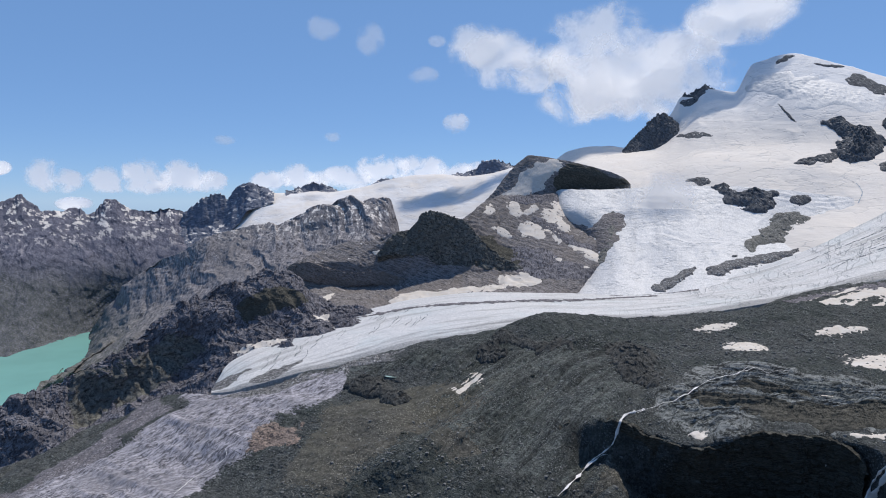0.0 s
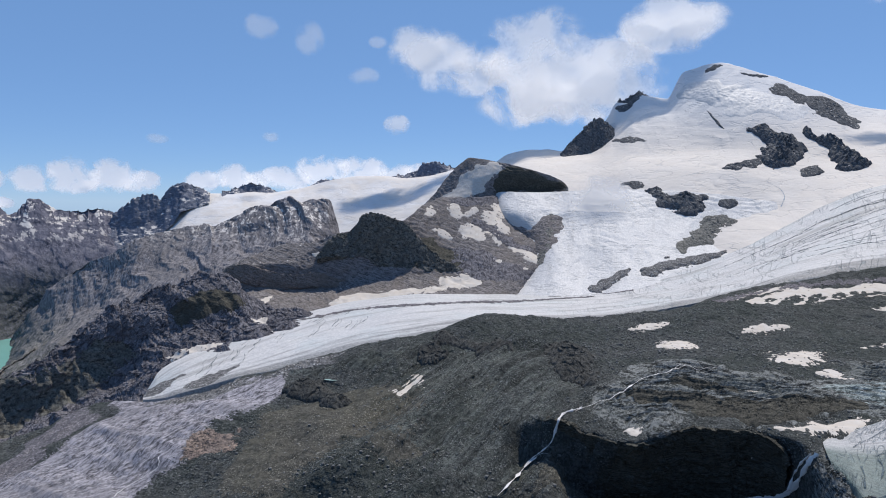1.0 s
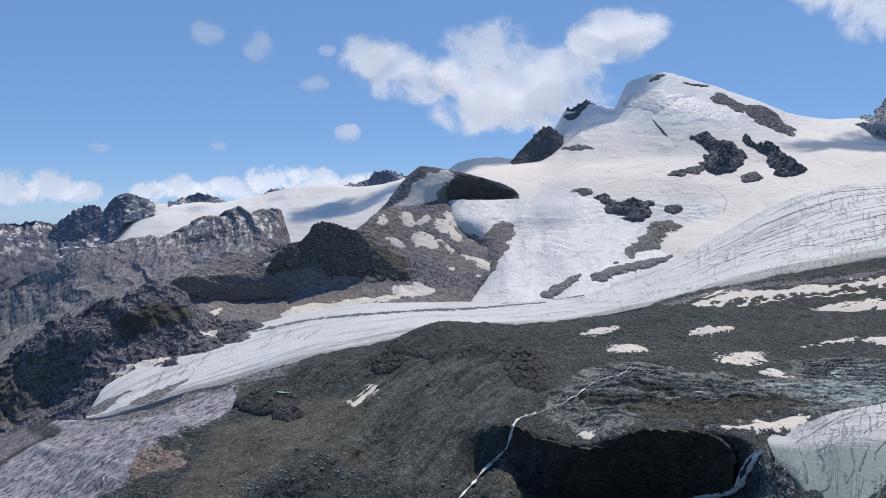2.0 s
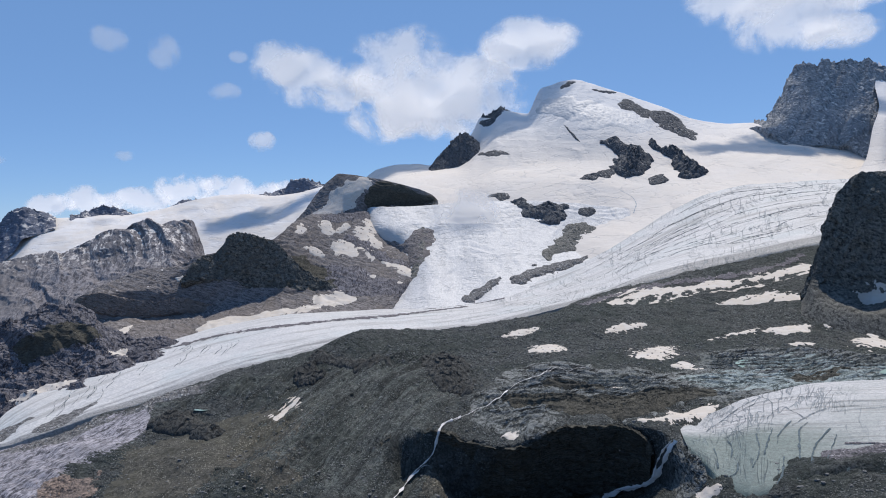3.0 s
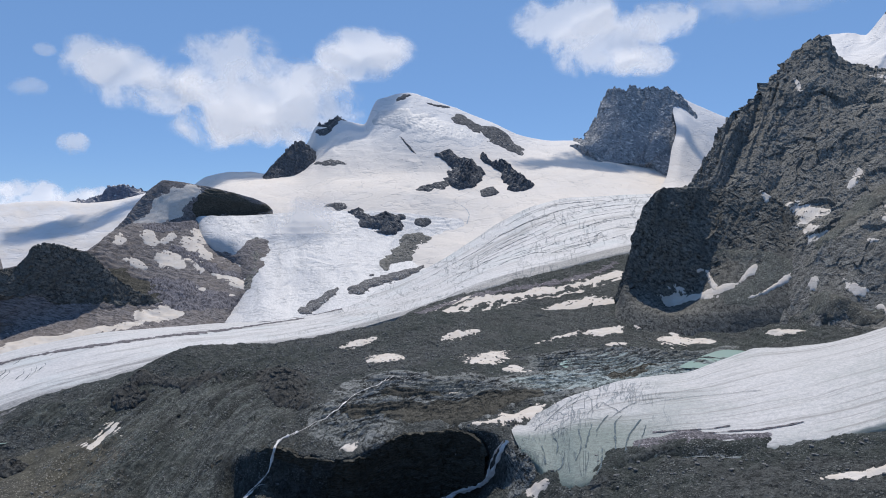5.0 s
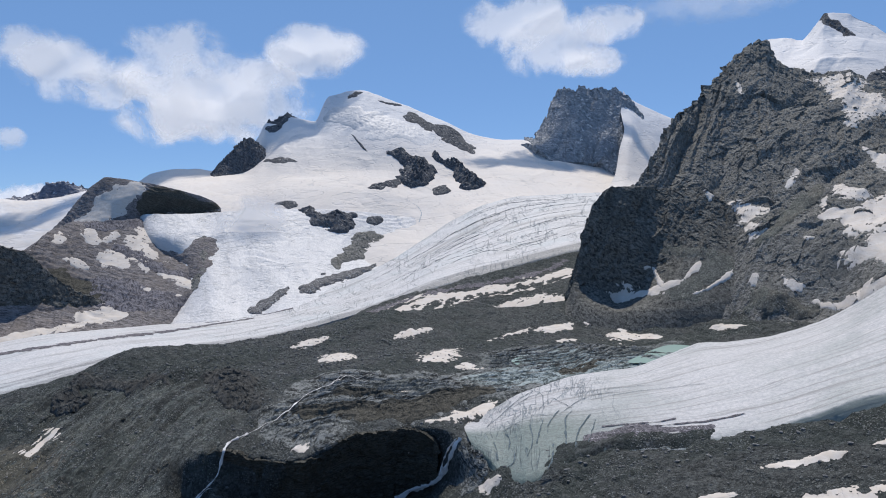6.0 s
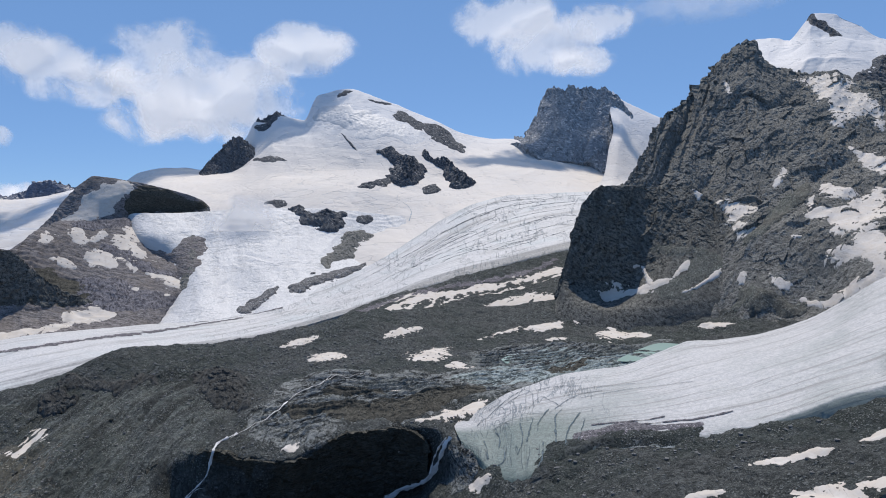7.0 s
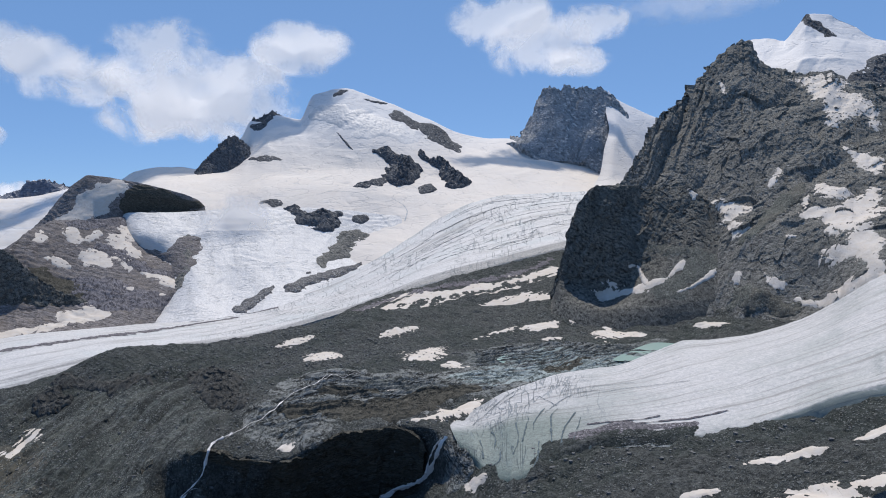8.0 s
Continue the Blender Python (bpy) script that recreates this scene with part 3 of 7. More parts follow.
FAR_RANGE_ROWS.append([(-2861, 3665, -101), (-2701, 3785, -48), (-2527, 3904, -24), (-2485, 3930, 2), (-2442, 3957, 28), (-2398, 3984, -12), (-2350, 4012, -51), (-2275, 4055, -59), (-2184, 4105, -42), (-2131, 4133, -73), (-2047, 4175, -5), (-2005, 4195, -12), (-1949, 4222, -37), (-1847, 4267, -51), (-1726, 4318, -34), (-1633, 4354, -63), (-1474, 4410, -129), (-1307, 4463, -160)])
FAR_RANGE_ROWS.append([(-2743, 3504, -242), (-2590, 3618, -205), (-2423, 3733, -159), (-2253, 3838, -170), (-2043, 3954, -181), (-1923, 4013, -161), (-1771, 4082, -197), (-1567, 4165, -236), (-1254, 4270, -331)])
FAR_RANGE_ROWS.append([(-2627, 3341, -454), (-2477, 3446, -411), (-2313, 3551, -334), (-2146, 3646, -313), (-1944, 3751, -353), (-1792, 3819, -423), (-1682, 3862, -396), (-1485, 3935, -403), (-1186, 4029, -446)])
FAR_RANGE_ROWS.append([(-1966, 2475, -693), (-2011, 2771, -693), (-1984, 3018, -693), (-1953, 3220, -693), (-1943, 3394, -693), (-1901, 3556, -693), (-1819, 3730, -617), (-1640, 3758, -511), (-1449, 3835, -457), (-1144, 3885, -463)])
FAR_RANGE_ROWS.append([(-1875, 2355, -730), (-1896, 2607, -730), (-1860, 2823, -730), (-1836, 3022, -730), (-1817, 3167, -730), (-1774, 3314, -730), (-1756, 3594, -700), (-1604, 3665, -621), (-1417, 3741, -571), (-1133, 3836, -586)])
SNOWFIELD_ROWS = []
SNOWFIELD_ROWS.append([(-1290, 4419, 40), (-1118, 4461, 53), (-995, 4486, 53), (-852, 4511, 69), (-724, 4529, 69), (-540, 4551, 92), (-353, 4565, 141), (-203, 4570, 167), (-15, 4571, 174), (98, 4565, 167), (285, 4553, 181), (470, 4534, 229), (652, 4507, 264), (831, 4474, 280)])
SNOWFIELD_ROWS.append([(-1340, 4180, -215), (-1250, 4205, -150), (-1166, 4225, -80), (-932, 4277, -12), (-656, 4323, 16), (-302, 4356, 59), (58, 4361, 77), (414, 4336, 148), (795, 4277, 198)])
SNOWFIELD_ROWS.append([(-1330, 3815, -300), (-1226, 3852, -262), (-1030, 3905, -232), (-924, 3928, -206), (-607, 3983, -193), (-279, 4012, -194), (53, 4014, -128), (382, 3989, -44), (733, 3932, 21)])
GREEN_RIDGE_ROWS = []
GREEN_RIDGE_ROWS.append([(-1958, 3488, -828), (-1827, 3502, -653), (-1708, 3506, -521), (-1567, 3462, -389), (-1440, 3408, -298), (-1336, 3397, -260), (-1231, 3383, -206), (-1091, 3431, -146), (-959, 3470, -119), (-851, 3498, -123), (-805, 3488, -91), (-732, 3490, -62), (-651, 3491, -16), (-587, 3488, -1), (-492, 3488, 21), (-414, 3483, -1), (-341, 3477, 16), (-275, 3468, 18), (-246, 3456, -67), (-197, 3444, -238)])
GREEN_RIDGE_ROWS.append([(-1573, 2788, -690), (-1689, 3179, -714), (-1536, 3145, -613), (-1405, 3151, -534), (-1272, 3153, -455), (-1154, 3198, -354), (-1027, 3219, -303), (-897, 3235, -250), (-765, 3247, -224), (-631, 3254, -198), (-496, 3255, -171), (-361, 3251, -157), (-199, 3244, -251)])
GREEN_RIDGE_ROWS.append([(-1314, 1674, -700), (-1366, 1912, -700), (-1438, 2174, -700), (-1479, 2426, -700), (-1509, 2663, -700), (-1410, 2648, -651), (-1313, 2679, -636), (-1114, 2750, -559), (-901, 2809, -476), (-675, 2855, -388), (-441, 2883, -344), (-178, 2895, -393)])
DARK_CLIFF_ROWS = []
DARK_CLIFF_ROWS.append([(-1278, 1590, -707), (-1217, 1662, -623), (-1148, 1735, -556), (-1093, 1769, -506), (-1030, 1819, -475), (-986, 1854, -448), (-928, 1895, -418), (-882, 1939, -381), (-838, 1969, -354), (-798, 1996, -325), (-753, 2035, -290), (-698, 2076, -261), (-638, 2106, -246), (-578, 2144, -230), (-513, 2170, -239), (-472, 2190, -255), (-439, 2207, -291), (-361, 2231, -341), (-234, 2258, -368)])
DARK_CLIFF_ROWS.append([(-1260, 1566, -730), (-1194, 1629, -653), (-1127, 1700, -590), (-1074, 1735, -538), (-1016, 1792, -502), (-975, 1832, -458), (-917, 1873, -428), (-870, 1911, -395), (-827, 1941, -378), (-788, 1968, -359), (-740, 1997, -330), (-683, 2028, -301), (-624, 2057, -280), (-562, 2085, -257), (-499, 2112, -266), (-460, 2131, -281), (-428, 2148, -306), (-352, 2172, -354), (-228, 2198, -373)])
DARK_CLIFF_ROWS.append([(-1212, 1502, -773), (-1138, 1546, -721), (-1070, 1606, -672), (-1027, 1652, -626), (-975, 1712, -590), (-960, 1766, -582), (-946, 1796, -577), (-911, 1820, -564), (-869, 1846, -551), (-840, 1870, -524), (-795, 1895, -519), (-757, 1921, -508), (-708, 1945, -462), (-651, 1975, -402), (-593, 2004, -374), (-531, 2026, -344), (-469, 2047, -356), (-413, 2069, -360), (-341, 2103, -364), (-223, 2149, -375)])
DARK_CLIFF_ROWS.append([(-1007, 1243, -717), (-980, 1327, -672), (-987, 1481, -645), (-962, 1545, -626), (-917, 1607, -602), (-832, 1686, -566), (-717, 1759, -526), (-645, 1808, -491), (-595, 1846, -457), (-526, 1878, -433), (-458, 1926, -408), (-370, 1976, -382), (-313, 2036, -371), (-219, 2109, -384)])
DARK_CLIFF_ROWS.append([(-946, 1164, -703), (-916, 1238, -659), (-900, 1347, -622), (-844, 1476, -579), (-771, 1560, -551), (-673, 1648, -525), (-565, 1751, -468), (-440, 1848, -423), (-208, 2009, -400)])
BROWN_HILL_ROWS = []
BROWN_HILL_ROWS.append([(-733, 2806, -346), (-689, 2817, -312), (-642, 2819, -284), (-595, 2820, -247), (-525, 2825, -214), (-455, 2829, -186), (-396, 2829, -172), (-314, 2830, -167), (-255, 2827, -153), (-208, 2822, -129), (-137, 2807, -115), (-114, 2803, -89), (-79, 2799, -52), (-44, 2800, -45), (-5, 2800, -50), (37, 2805, -64), (84, 2829, -74), (148, 2946, -23), (216, 3042, 11), (270, 3088, 29), (351, 3130, 27), (460, 3167, 30), (600, 3367, 40), (799, 3510, 19), (1015, 3558, 34)])
BROWN_HILL_ROWS.append([(-706, 2699, -349), (-637, 2696, -294), (-570, 2701, -265), (-504, 2709, -246), (-438, 2720, -238), (-383, 2728, -243), (-305, 2738, -258), (-237, 2745, -240), (-192, 2758, -214), (-135, 2762, -202), (-78, 2764, -191), (-9, 2765, -205), (60, 2769, -219), (153, 2786, -204), (277, 2887, -163), (406, 2952, -130), (542, 3032, -109), (723, 3168, -101), (963, 3365, -93)])
BROWN_HILL_ROWS.append([(-684, 2612, -377), (-629, 2657, -361), (-544, 2680, -337), (-458, 2699, -328), (-370, 2713, -337), (-281, 2721, -340), (-190, 2723, -338), (-122, 2717, -310), (-54, 2714, -292), (36, 2715, -287), (149, 2716, -283), (265, 2747, -263), (382, 2774, -238), (508, 2835, -219), (669, 2924, -178), (762, 3005, -183), (923, 3220, -169)])
BROWN_HILL_ROWS.append([(-634, 2418, -400), (-534, 2422, -411), (-456, 2438, -383), (-339, 2481, -375), (-177, 2522, -364), (-51, 2552, -351), (77, 2576, -337), (207, 2593, -329), (338, 2604, -328), (469, 2608, -311), (573, 2690, -291), (681, 2819, -242), (883, 3076, -238)])
BROWN_HILL_ROWS.append([(-597, 2273, -462), (-424, 2261, -431), (-161, 2294, -399), (231, 2389, -365), (452, 2510, -352), (627, 2729, -337), (844, 2931, -349)])
DOME_ROWS = []
DOME_ROWS.append([(48, 3600, -129), (166, 3596, -46), (253, 3571, 34), (310, 3547, 112), (351, 3523, 163), (405, 3497, 213), (431, 3473, 232), (469, 3438, 227), (532, 3389, 215), (593, 3338, 198), (668, 3303, 177), (745, 3281, 155), (808, 3261, 135), (858, 3247, 111), (885, 3237, 81)])
DOME_ROWS.append([(46, 3470, -168), (161, 3466, -102), (245, 3451, -38), (300, 3427, 18), (367, 3400, 66), (420, 3374, 101), (471, 3347, 122), (522, 3321, 138), (587, 3300, 142), (665, 3283, 131), (742, 3265, 114), (805, 3249, 103), (855, 3235, 92), (883, 3227, 73)])
DOME_ROWS.append([(44, 3330, -202), (182, 3325, -106), (291, 3327, -23), (373, 3324, 12), (427, 3323, 40), (481, 3315, 53), (548, 3305, 61), (600, 3296, 50), (666, 3283, 50), (731, 3269, 44), (781, 3258, 52), (832, 3245, 60), (862, 3237, 65), (884, 3231, 68)])
DOME_ROWS.append([(43, 3200, -301), (306, 3185, -180), (475, 3266, -90), (601, 3367, -38), (751, 3419, -24), (857, 3393, -10), (938, 3424, 18)])
MASSIF_ROWS = []
MASSIF_ROWS.append([(531, 4418, 169), (634, 4405, 217), (725, 4391, 273), (802, 4382, 320), (925, 4362, 342), (1050, 4339, 343), (1145, 4319, 333), (1243, 4297, 365), (1327, 4277, 435), (1412, 4255, 549), (1465, 4242, 638), (1523, 4226, 631), (1597, 4204, 679), (1667, 4182, 669), (1750, 4153, 656), (1817, 4129, 780), (1846, 4121, 815), (1876, 4112, 825), (1909, 4103, 837), (1960, 4084, 855), (2028, 4056, 862), (2127, 4010, 833), (2193, 3979, 805), (2291, 3929, 761), (2388, 3876, 717), (2515, 3801, 659), (2640, 3721, 585), (2733, 3659, 546), (2854, 3571, 523), (2972, 3480, 519), (3087, 3385, 533), (3223, 3262, 525), (3377, 3109, 479), (3498, 2980, 398), (3612, 2849, 318)])
MASSIF_ROWS.append([(505, 4220, 114), (647, 4200, 191), (880, 4158, 280), (1088, 4108, 287), (1241, 4065, 320), (1366, 4025, 404), (1492, 3980, 488), (1647, 3918, 522), (1803, 3849, 574), (1926, 3788, 607), (2048, 3724, 582), (2167, 3656, 536), (2343, 3546, 462), (2514, 3427, 398), (2679, 3299, 382), (2862, 3142, 356), (3125, 2880, 274), (3336, 2633, 194)])
MASSIF_ROWS.append([(467, 3922, 49), (600, 3904, 134), (870, 3848, 206), (1148, 3770, 229), (1376, 3688, 280), (1604, 3590, 300), (1830, 3475, 290), (2050, 3344, 269), (2263, 3199, 240), (2465, 3039, 256), (2655, 2870, 232), (2870, 2647, 174), (3061, 2416, 117)])
MASSIF_ROWS.append([(435, 3674, -22), (558, 3658, 43), (811, 3601, 122), (1070, 3523, 127), (1281, 3442, 173), (1492, 3346, 179), (1700, 3235, 165), (1903, 3110, 130), (2098, 2970, 124), (2283, 2818, 133), (2456, 2657, 126), (2653, 2447, 88), (2825, 2231, 23)])
MASSIF_ROWS.append([(406, 3476, -149), (523, 3461, -76), (760, 3398, -5), (1002, 3315, 3), (1198, 3231, 25), (1392, 3132, 34), (1582, 3020, 1), (1767, 2894, -18), (1944, 2756, 18), (2110, 2607, 40), (2264, 2451, 35), (2438, 2251, 1), (2589, 2046, -57)])
MASSIF_ROWS.append([(392, 3428, -350), (686, 3330, -263), (948, 3161, -193), (1387, 2660, -209), (1538, 2529, -187), (1738, 2470, -121), (2068, 2242, -80), (2354, 1860, -135)])
ICEFALL_ROWS = []
ICEFALL_ROWS.append([(436, 3674, 18), (520, 3411, 32), (568, 3271, 55), (677, 3230, 52), (821, 3218, 60), (970, 3199, 68), (1122, 3172, 71), (1277, 3136, 69), (1484, 3067, 53), (1690, 2983, 26), (1786, 2952, 10), (2033, 3151, -1)])
ICEFALL_ROWS.append([(408, 3476, -98), (508, 3210, -60), (577, 3097, -61), (681, 3055, -64), (773, 3051, -67), (914, 3029, -47), (1057, 3001, -39), (1203, 2964, -57), (1396, 2897, -89), (1590, 2815, -108), (1680, 2782, -106), (1922, 2985, -109)])
ICEFALL_ROWS.append([(392, 3377, -195), (517, 3158, -167), (624, 3016, -156), (713, 2914, -150), (792, 2873, -159), (861, 2867, -151), (996, 2837, -145), (1132, 2800, -163), (1315, 2734, -183), (1497, 2654, -190), (1580, 2621, -176), (1812, 2817, -173)])
ICEFALL_ROWS.append([(361, 3180, -371), (511, 2905, -313), (613, 2783, -267), (681, 2716, -250), (735, 2681, -258), (798, 2675, -274), (924, 2647, -259), (1052, 2611, -255), (1223, 2549, -252), (1393, 2473, -236), (1470, 2442, -227), (1676, 2608, -237)])
ICEFALL_ROWS.append([(307, 2733, -410), (437, 2512, -386), (532, 2443, -369), (621, 2422, -367), (710, 2397, -374), (820, 2362, -362), (931, 2320, -338), (1079, 2255, -315), (1225, 2179, -291), (1288, 2143, -280), (1457, 2273, -296)])
GLACIER_ROWS = []
GLACIER_ROWS.append([(2922, 2270, 174), (2646, 2441, 125), (2376, 2570, 116), (2215, 2645, 111), (2021, 2671, 76), (1829, 2687, 3), (1613, 2647, -94), (1407, 2593, -175), (1233, 2569, -235), (1079, 2562, -276), (935, 2554, -315), (842, 2544, -336), (671, 2533, -347), (475, 2515, -340), (281, 2484, -333), (136, 2436, -326), (-88, 2398, -342), (-240, 2318, -366), (-340, 2214, -379), (-415, 2120, -392), (-479, 2014, -406), (-543, 1883, -420), (-577, 1789, -437), (-581, 1693, -468)])
GLACIER_ROWS.append([(2724, 2117, 75), (2462, 2272, 55), (2205, 2388, 29), (1981, 2449, -14), (1727, 2453, -95), (1538, 2435, -160), (1355, 2405, -218), (1184, 2371, -264), (1030, 2344, -298), (895, 2334, -320), (769, 2326, -334), (614, 2320, -337), (432, 2290, -335), (254, 2256, -330), (121, 2197, -326), (-79, 2149, -346), (-214, 2069, -365), (-306, 1987, -379), (-375, 1914, -392), (-438, 1839, -408), (-508, 1758, -425), (-553, 1713, -447), (-577, 1673, -467)])
GLACIER_ROWS.append([(2526, 1964, -6), (2263, 2090, -36), (2056, 2157, -72), (1784, 2210, -130), (1565, 2225, -165), (1398, 2216, -200), (1236, 2196, -247), (1085, 2174, -282), (953, 2170, -305), (830, 2167, -321), (711, 2156, -335), (564, 2137, -341), (397, 2113, -339), (231, 2067, -336), (109, 2017, -339), (-73, 1979, -361), (-198, 1910, -380), (-283, 1838, -397), (-350, 1786, -412), (-415, 1741, -425), (-486, 1681, -439), (-535, 1656, -455), (-568, 1645, -463)])
GLACIER_ROWS.append([(2249, 1750, -95), (2056, 1900, -112), (1928, 1961, -139), (1678, 2012, -181), (1471, 2022, -215), (1324, 2026, -236), (1180, 2021, -262), (1041, 2006, -288), (912, 1991, -305), (789, 1968, -321), (675, 1946, -333), (535, 1917, -335), (380, 1882, -333), (240, 1834, -342), (117, 1796, -357), (29, 1770, -369), (-65, 1759, -376), (-180, 1731, -399), (-264, 1710, -417), (-332, 1688, -423), (-397, 1663, -434), (-473, 1633, -449), (-518, 1624, -459), (-560, 1621, -462)])
GLACIER_ROWS.append([(2246, 1748, -128), (2053, 1898, -146), (1925, 1958, -173), (1675, 2009, -213), (1468, 2019, -246), (1321, 2023, -266), (1178, 2017, -290), (1039, 2003, -316), (910, 1988, -332), (786, 1964, -347), (673, 1943, -357), (534, 1913, -358), (379, 1878, -354), (239, 1831, -362), (116, 1792, -376), (28, 1766, -387), (-65, 1755, -397), (-180, 1727, -420), (-264, 1706, -438), (-331, 1684, -444), (-396, 1659, -455), (-472, 1629, -469), (-517, 1620, -479), (-559, 1617, -482)])
RIMPF_ROWS = []
RIMPF_ROWS.append([(2900, 3570, 462), (2973, 3510, 515), (3011, 3478, 547), (3045, 3448, 590), (3074, 3422, 666), (3102, 3396, 739), (3125, 3376, 800), (3152, 3350, 836), (3174, 3330, 852), (3211, 3294, 835), (3250, 3256, 843), (3288, 3217, 825), (3333, 3170, 832), (3368, 3134, 818), (3387, 3112, 834), (3416, 3081, 806), (3439, 3055, 774), (3481, 3007, 691), (3525, 2955, 578)])
RIMPF_ROWS.append([(2811, 3462, 401), (2876, 3396, 444), (2945, 3337, 484), (3001, 3289, 572), (3055, 3240, 640), (3107, 3192, 655), (3183, 3118, 632), (3256, 3043, 609), (3316, 2980, 586), (3339, 2955, 532), (3417, 2866, 420)])
RIMPF_ROWS.append([(2875, 3540, 443), (2857, 3373, 477), (2818, 3195, 415), (2878, 3079, 338), (2961, 3000, 330), (3037, 2915, 329), (3044, 2806, 247), (3065, 2760, 225), (3127, 2759, 259), (3216, 2701, 163)])
RIMPF_ROWS.append([(2836, 3494, 349), (2842, 3359, 374), (2844, 3225, 346), (2908, 3113, 286), (2992, 3032, 282), (3066, 2944, 277), (3080, 2840, 186), (3106, 2798, 167), (3149, 2779, 200), (3216, 2701, 113)])
RIMPF_SNOW_ROWS = []
RIMPF_SNOW_ROWS.append([(3505, 3142, 824), (3532, 3127, 786), (3597, 3108, 751), (3672, 3076, 715), (3745, 3043, 681), (3830, 2994, 639), (3935, 2916, 559), (4047, 2821, 441)])
RIMPF_SNOW_ROWS.append([(3326, 3002, 657), (3370, 2967, 641), (3459, 2944, 601), (3543, 2924, 568), (3627, 2903, 534), (3733, 2853, 486), (3896, 2717, 370)])
RIMPF_SNOW_ROWS.append([(3203, 2866, 520), (3246, 2824, 505), (3324, 2822, 464), (3408, 2815, 442), (3496, 2799, 410), (3604, 2756, 374), (3770, 2629, 276)])
RIMPF_SNOW_ROWS.append([(3002, 2722, 383), (3050, 2688, 362), (3141, 2676, 325), (3228, 2668, 294), (3316, 2656, 269), (3423, 2618, 244), (3584, 2500, 172)])
RIMPF_SNOW_ROWS.append([(2784, 2559, 219), (2836, 2514, 205), (2938, 2505, 182), (3048, 2481, 151), (3158, 2455, 134), (3269, 2425, 118), (3395, 2369, 84)])
RIMPF_SNOW_ROWS.append([(2653, 2486, 148), (2721, 2412, 145), (2911, 2370, 99), (3173, 2215, 33)])
RIGHT_RIDGE_ROWS = []
RIGHT_RIDGE_ROWS.append([(1721, 1526, 64), (1741, 1503, 94), (1768, 1502, 131), (1815, 1504, 188), (1879, 1516, 259), (1932, 1527, 320), (1976, 1538, 348), (2040, 1546, 377), (2131, 1559, 422), (2214, 1570, 488), (2302, 1559, 558), (2356, 1531, 600), (2406, 1509, 626), (2436, 1492, 636), (2447, 1475, 596), (2452, 1452, 560), (2459, 1421, 530), (2494, 1359, 508), (2536, 1278, 495), (2565, 1195, 454), (2593, 1083, 422), (2635, 977, 426), (2690, 811, 437)])
RIGHT_RIDGE_ROWS.append([(1676, 1487, 50), (1697, 1447, 61), (1769, 1418, 122), (1869, 1408, 168), (1978, 1401, 217), (2056, 1369, 264), (2119, 1326, 319), (2163, 1273, 333), (2213, 1206, 317), (2250, 1134, 301), (2257, 1051, 273), (2279, 952, 244), (2316, 858, 243), (2365, 712, 259)])
RIGHT_RIDGE_ROWS.append([(1630, 1447, 17), (1651, 1409, 19), (1695, 1359, 45), (1750, 1319, 47), (1813, 1285, 54), (1847, 1231, 52), (1881, 1179, 75), (1904, 1121, 88), (1932, 1053, 101), (1938, 976, 88), (1940, 903, 61), (1929, 804, 41), (1960, 725, 45), (2002, 601, 59)])
RIGHT_RIDGE_ROWS.append([(1593, 1414, -52), (1612, 1377, -52), (1638, 1314, -53), (1660, 1253, -70), (1680, 1192, -70), (1681, 1121, -69), (1661, 1041, -68), (1654, 975, -74), (1668, 909, -67), (1679, 846, -53), (1677, 780, -53), (1661, 692, -52), (1688, 624, -46), (1724, 517, -30)])
RIGHT_RIDGE_ROWS.append([(1494, 1330, -226), (1528, 1228, -221), (1566, 1111, -185), (1564, 1043, -180), (1550, 972, -175), (1542, 909, -190), (1528, 833, -222), (1518, 765, -215), (1523, 708, -156), (1532, 638, -117), (1557, 575, -105), (1590, 476, -92)])
RIGHT_RIDGE_ROWS.append([(1418, 1264, -338), (1467, 1043, -300), (1457, 914, -283), (1440, 785, -277), (1415, 658, -246), (1422, 592, -216), (1476, 440, -195)])
BUTTRESS_ROWS = []
BUTTRESS_ROWS.append([(1427, 1514, -235), (1432, 1494, -179), (1435, 1478, -123), (1447, 1466, -64), (1452, 1461, -31), (1466, 1447, 16), (1481, 1432, 52), (1501, 1411, 82), (1529, 1388, 86), (1563, 1365, 80), (1615, 1373, 86), (1683, 1370, 80), (1731, 1325, 78), (1765, 1280, 79), (1771, 1236, 52), (1766, 1191, 22), (1760, 1164, -16), (1745, 1132, -52), (1745, 1094, -87)])
BUTTRESS_ROWS.append([(1413, 1499, -241), (1415, 1469, -192), (1423, 1448, -149), (1440, 1430, -105), (1458, 1413, -64), (1475, 1395, -28), (1497, 1371, 9), (1522, 1351, 29), (1575, 1344, 28), (1631, 1339, 11), (1661, 1302, 0), (1690, 1255, -8), (1705, 1209, -22), (1710, 1167, -42), (1710, 1131, -61), (1713, 1108, -78), (1724, 1081, -101)])
BUTTRESS_ROWS.append([(1406, 1492, -245), (1400, 1449, -191), (1420, 1423, -194), (1439, 1397, -202), (1453, 1367, -217), (1465, 1340, -237), (1480, 1323, -234), (1502, 1305, -209), (1526, 1285, -177), (1550, 1264, -142), (1574, 1234, -111), (1601, 1199, -98), (1627, 1163, -92), (1652, 1127, -87), (1672, 1106, -84), (1688, 1091, -87), (1712, 1073, -110)])
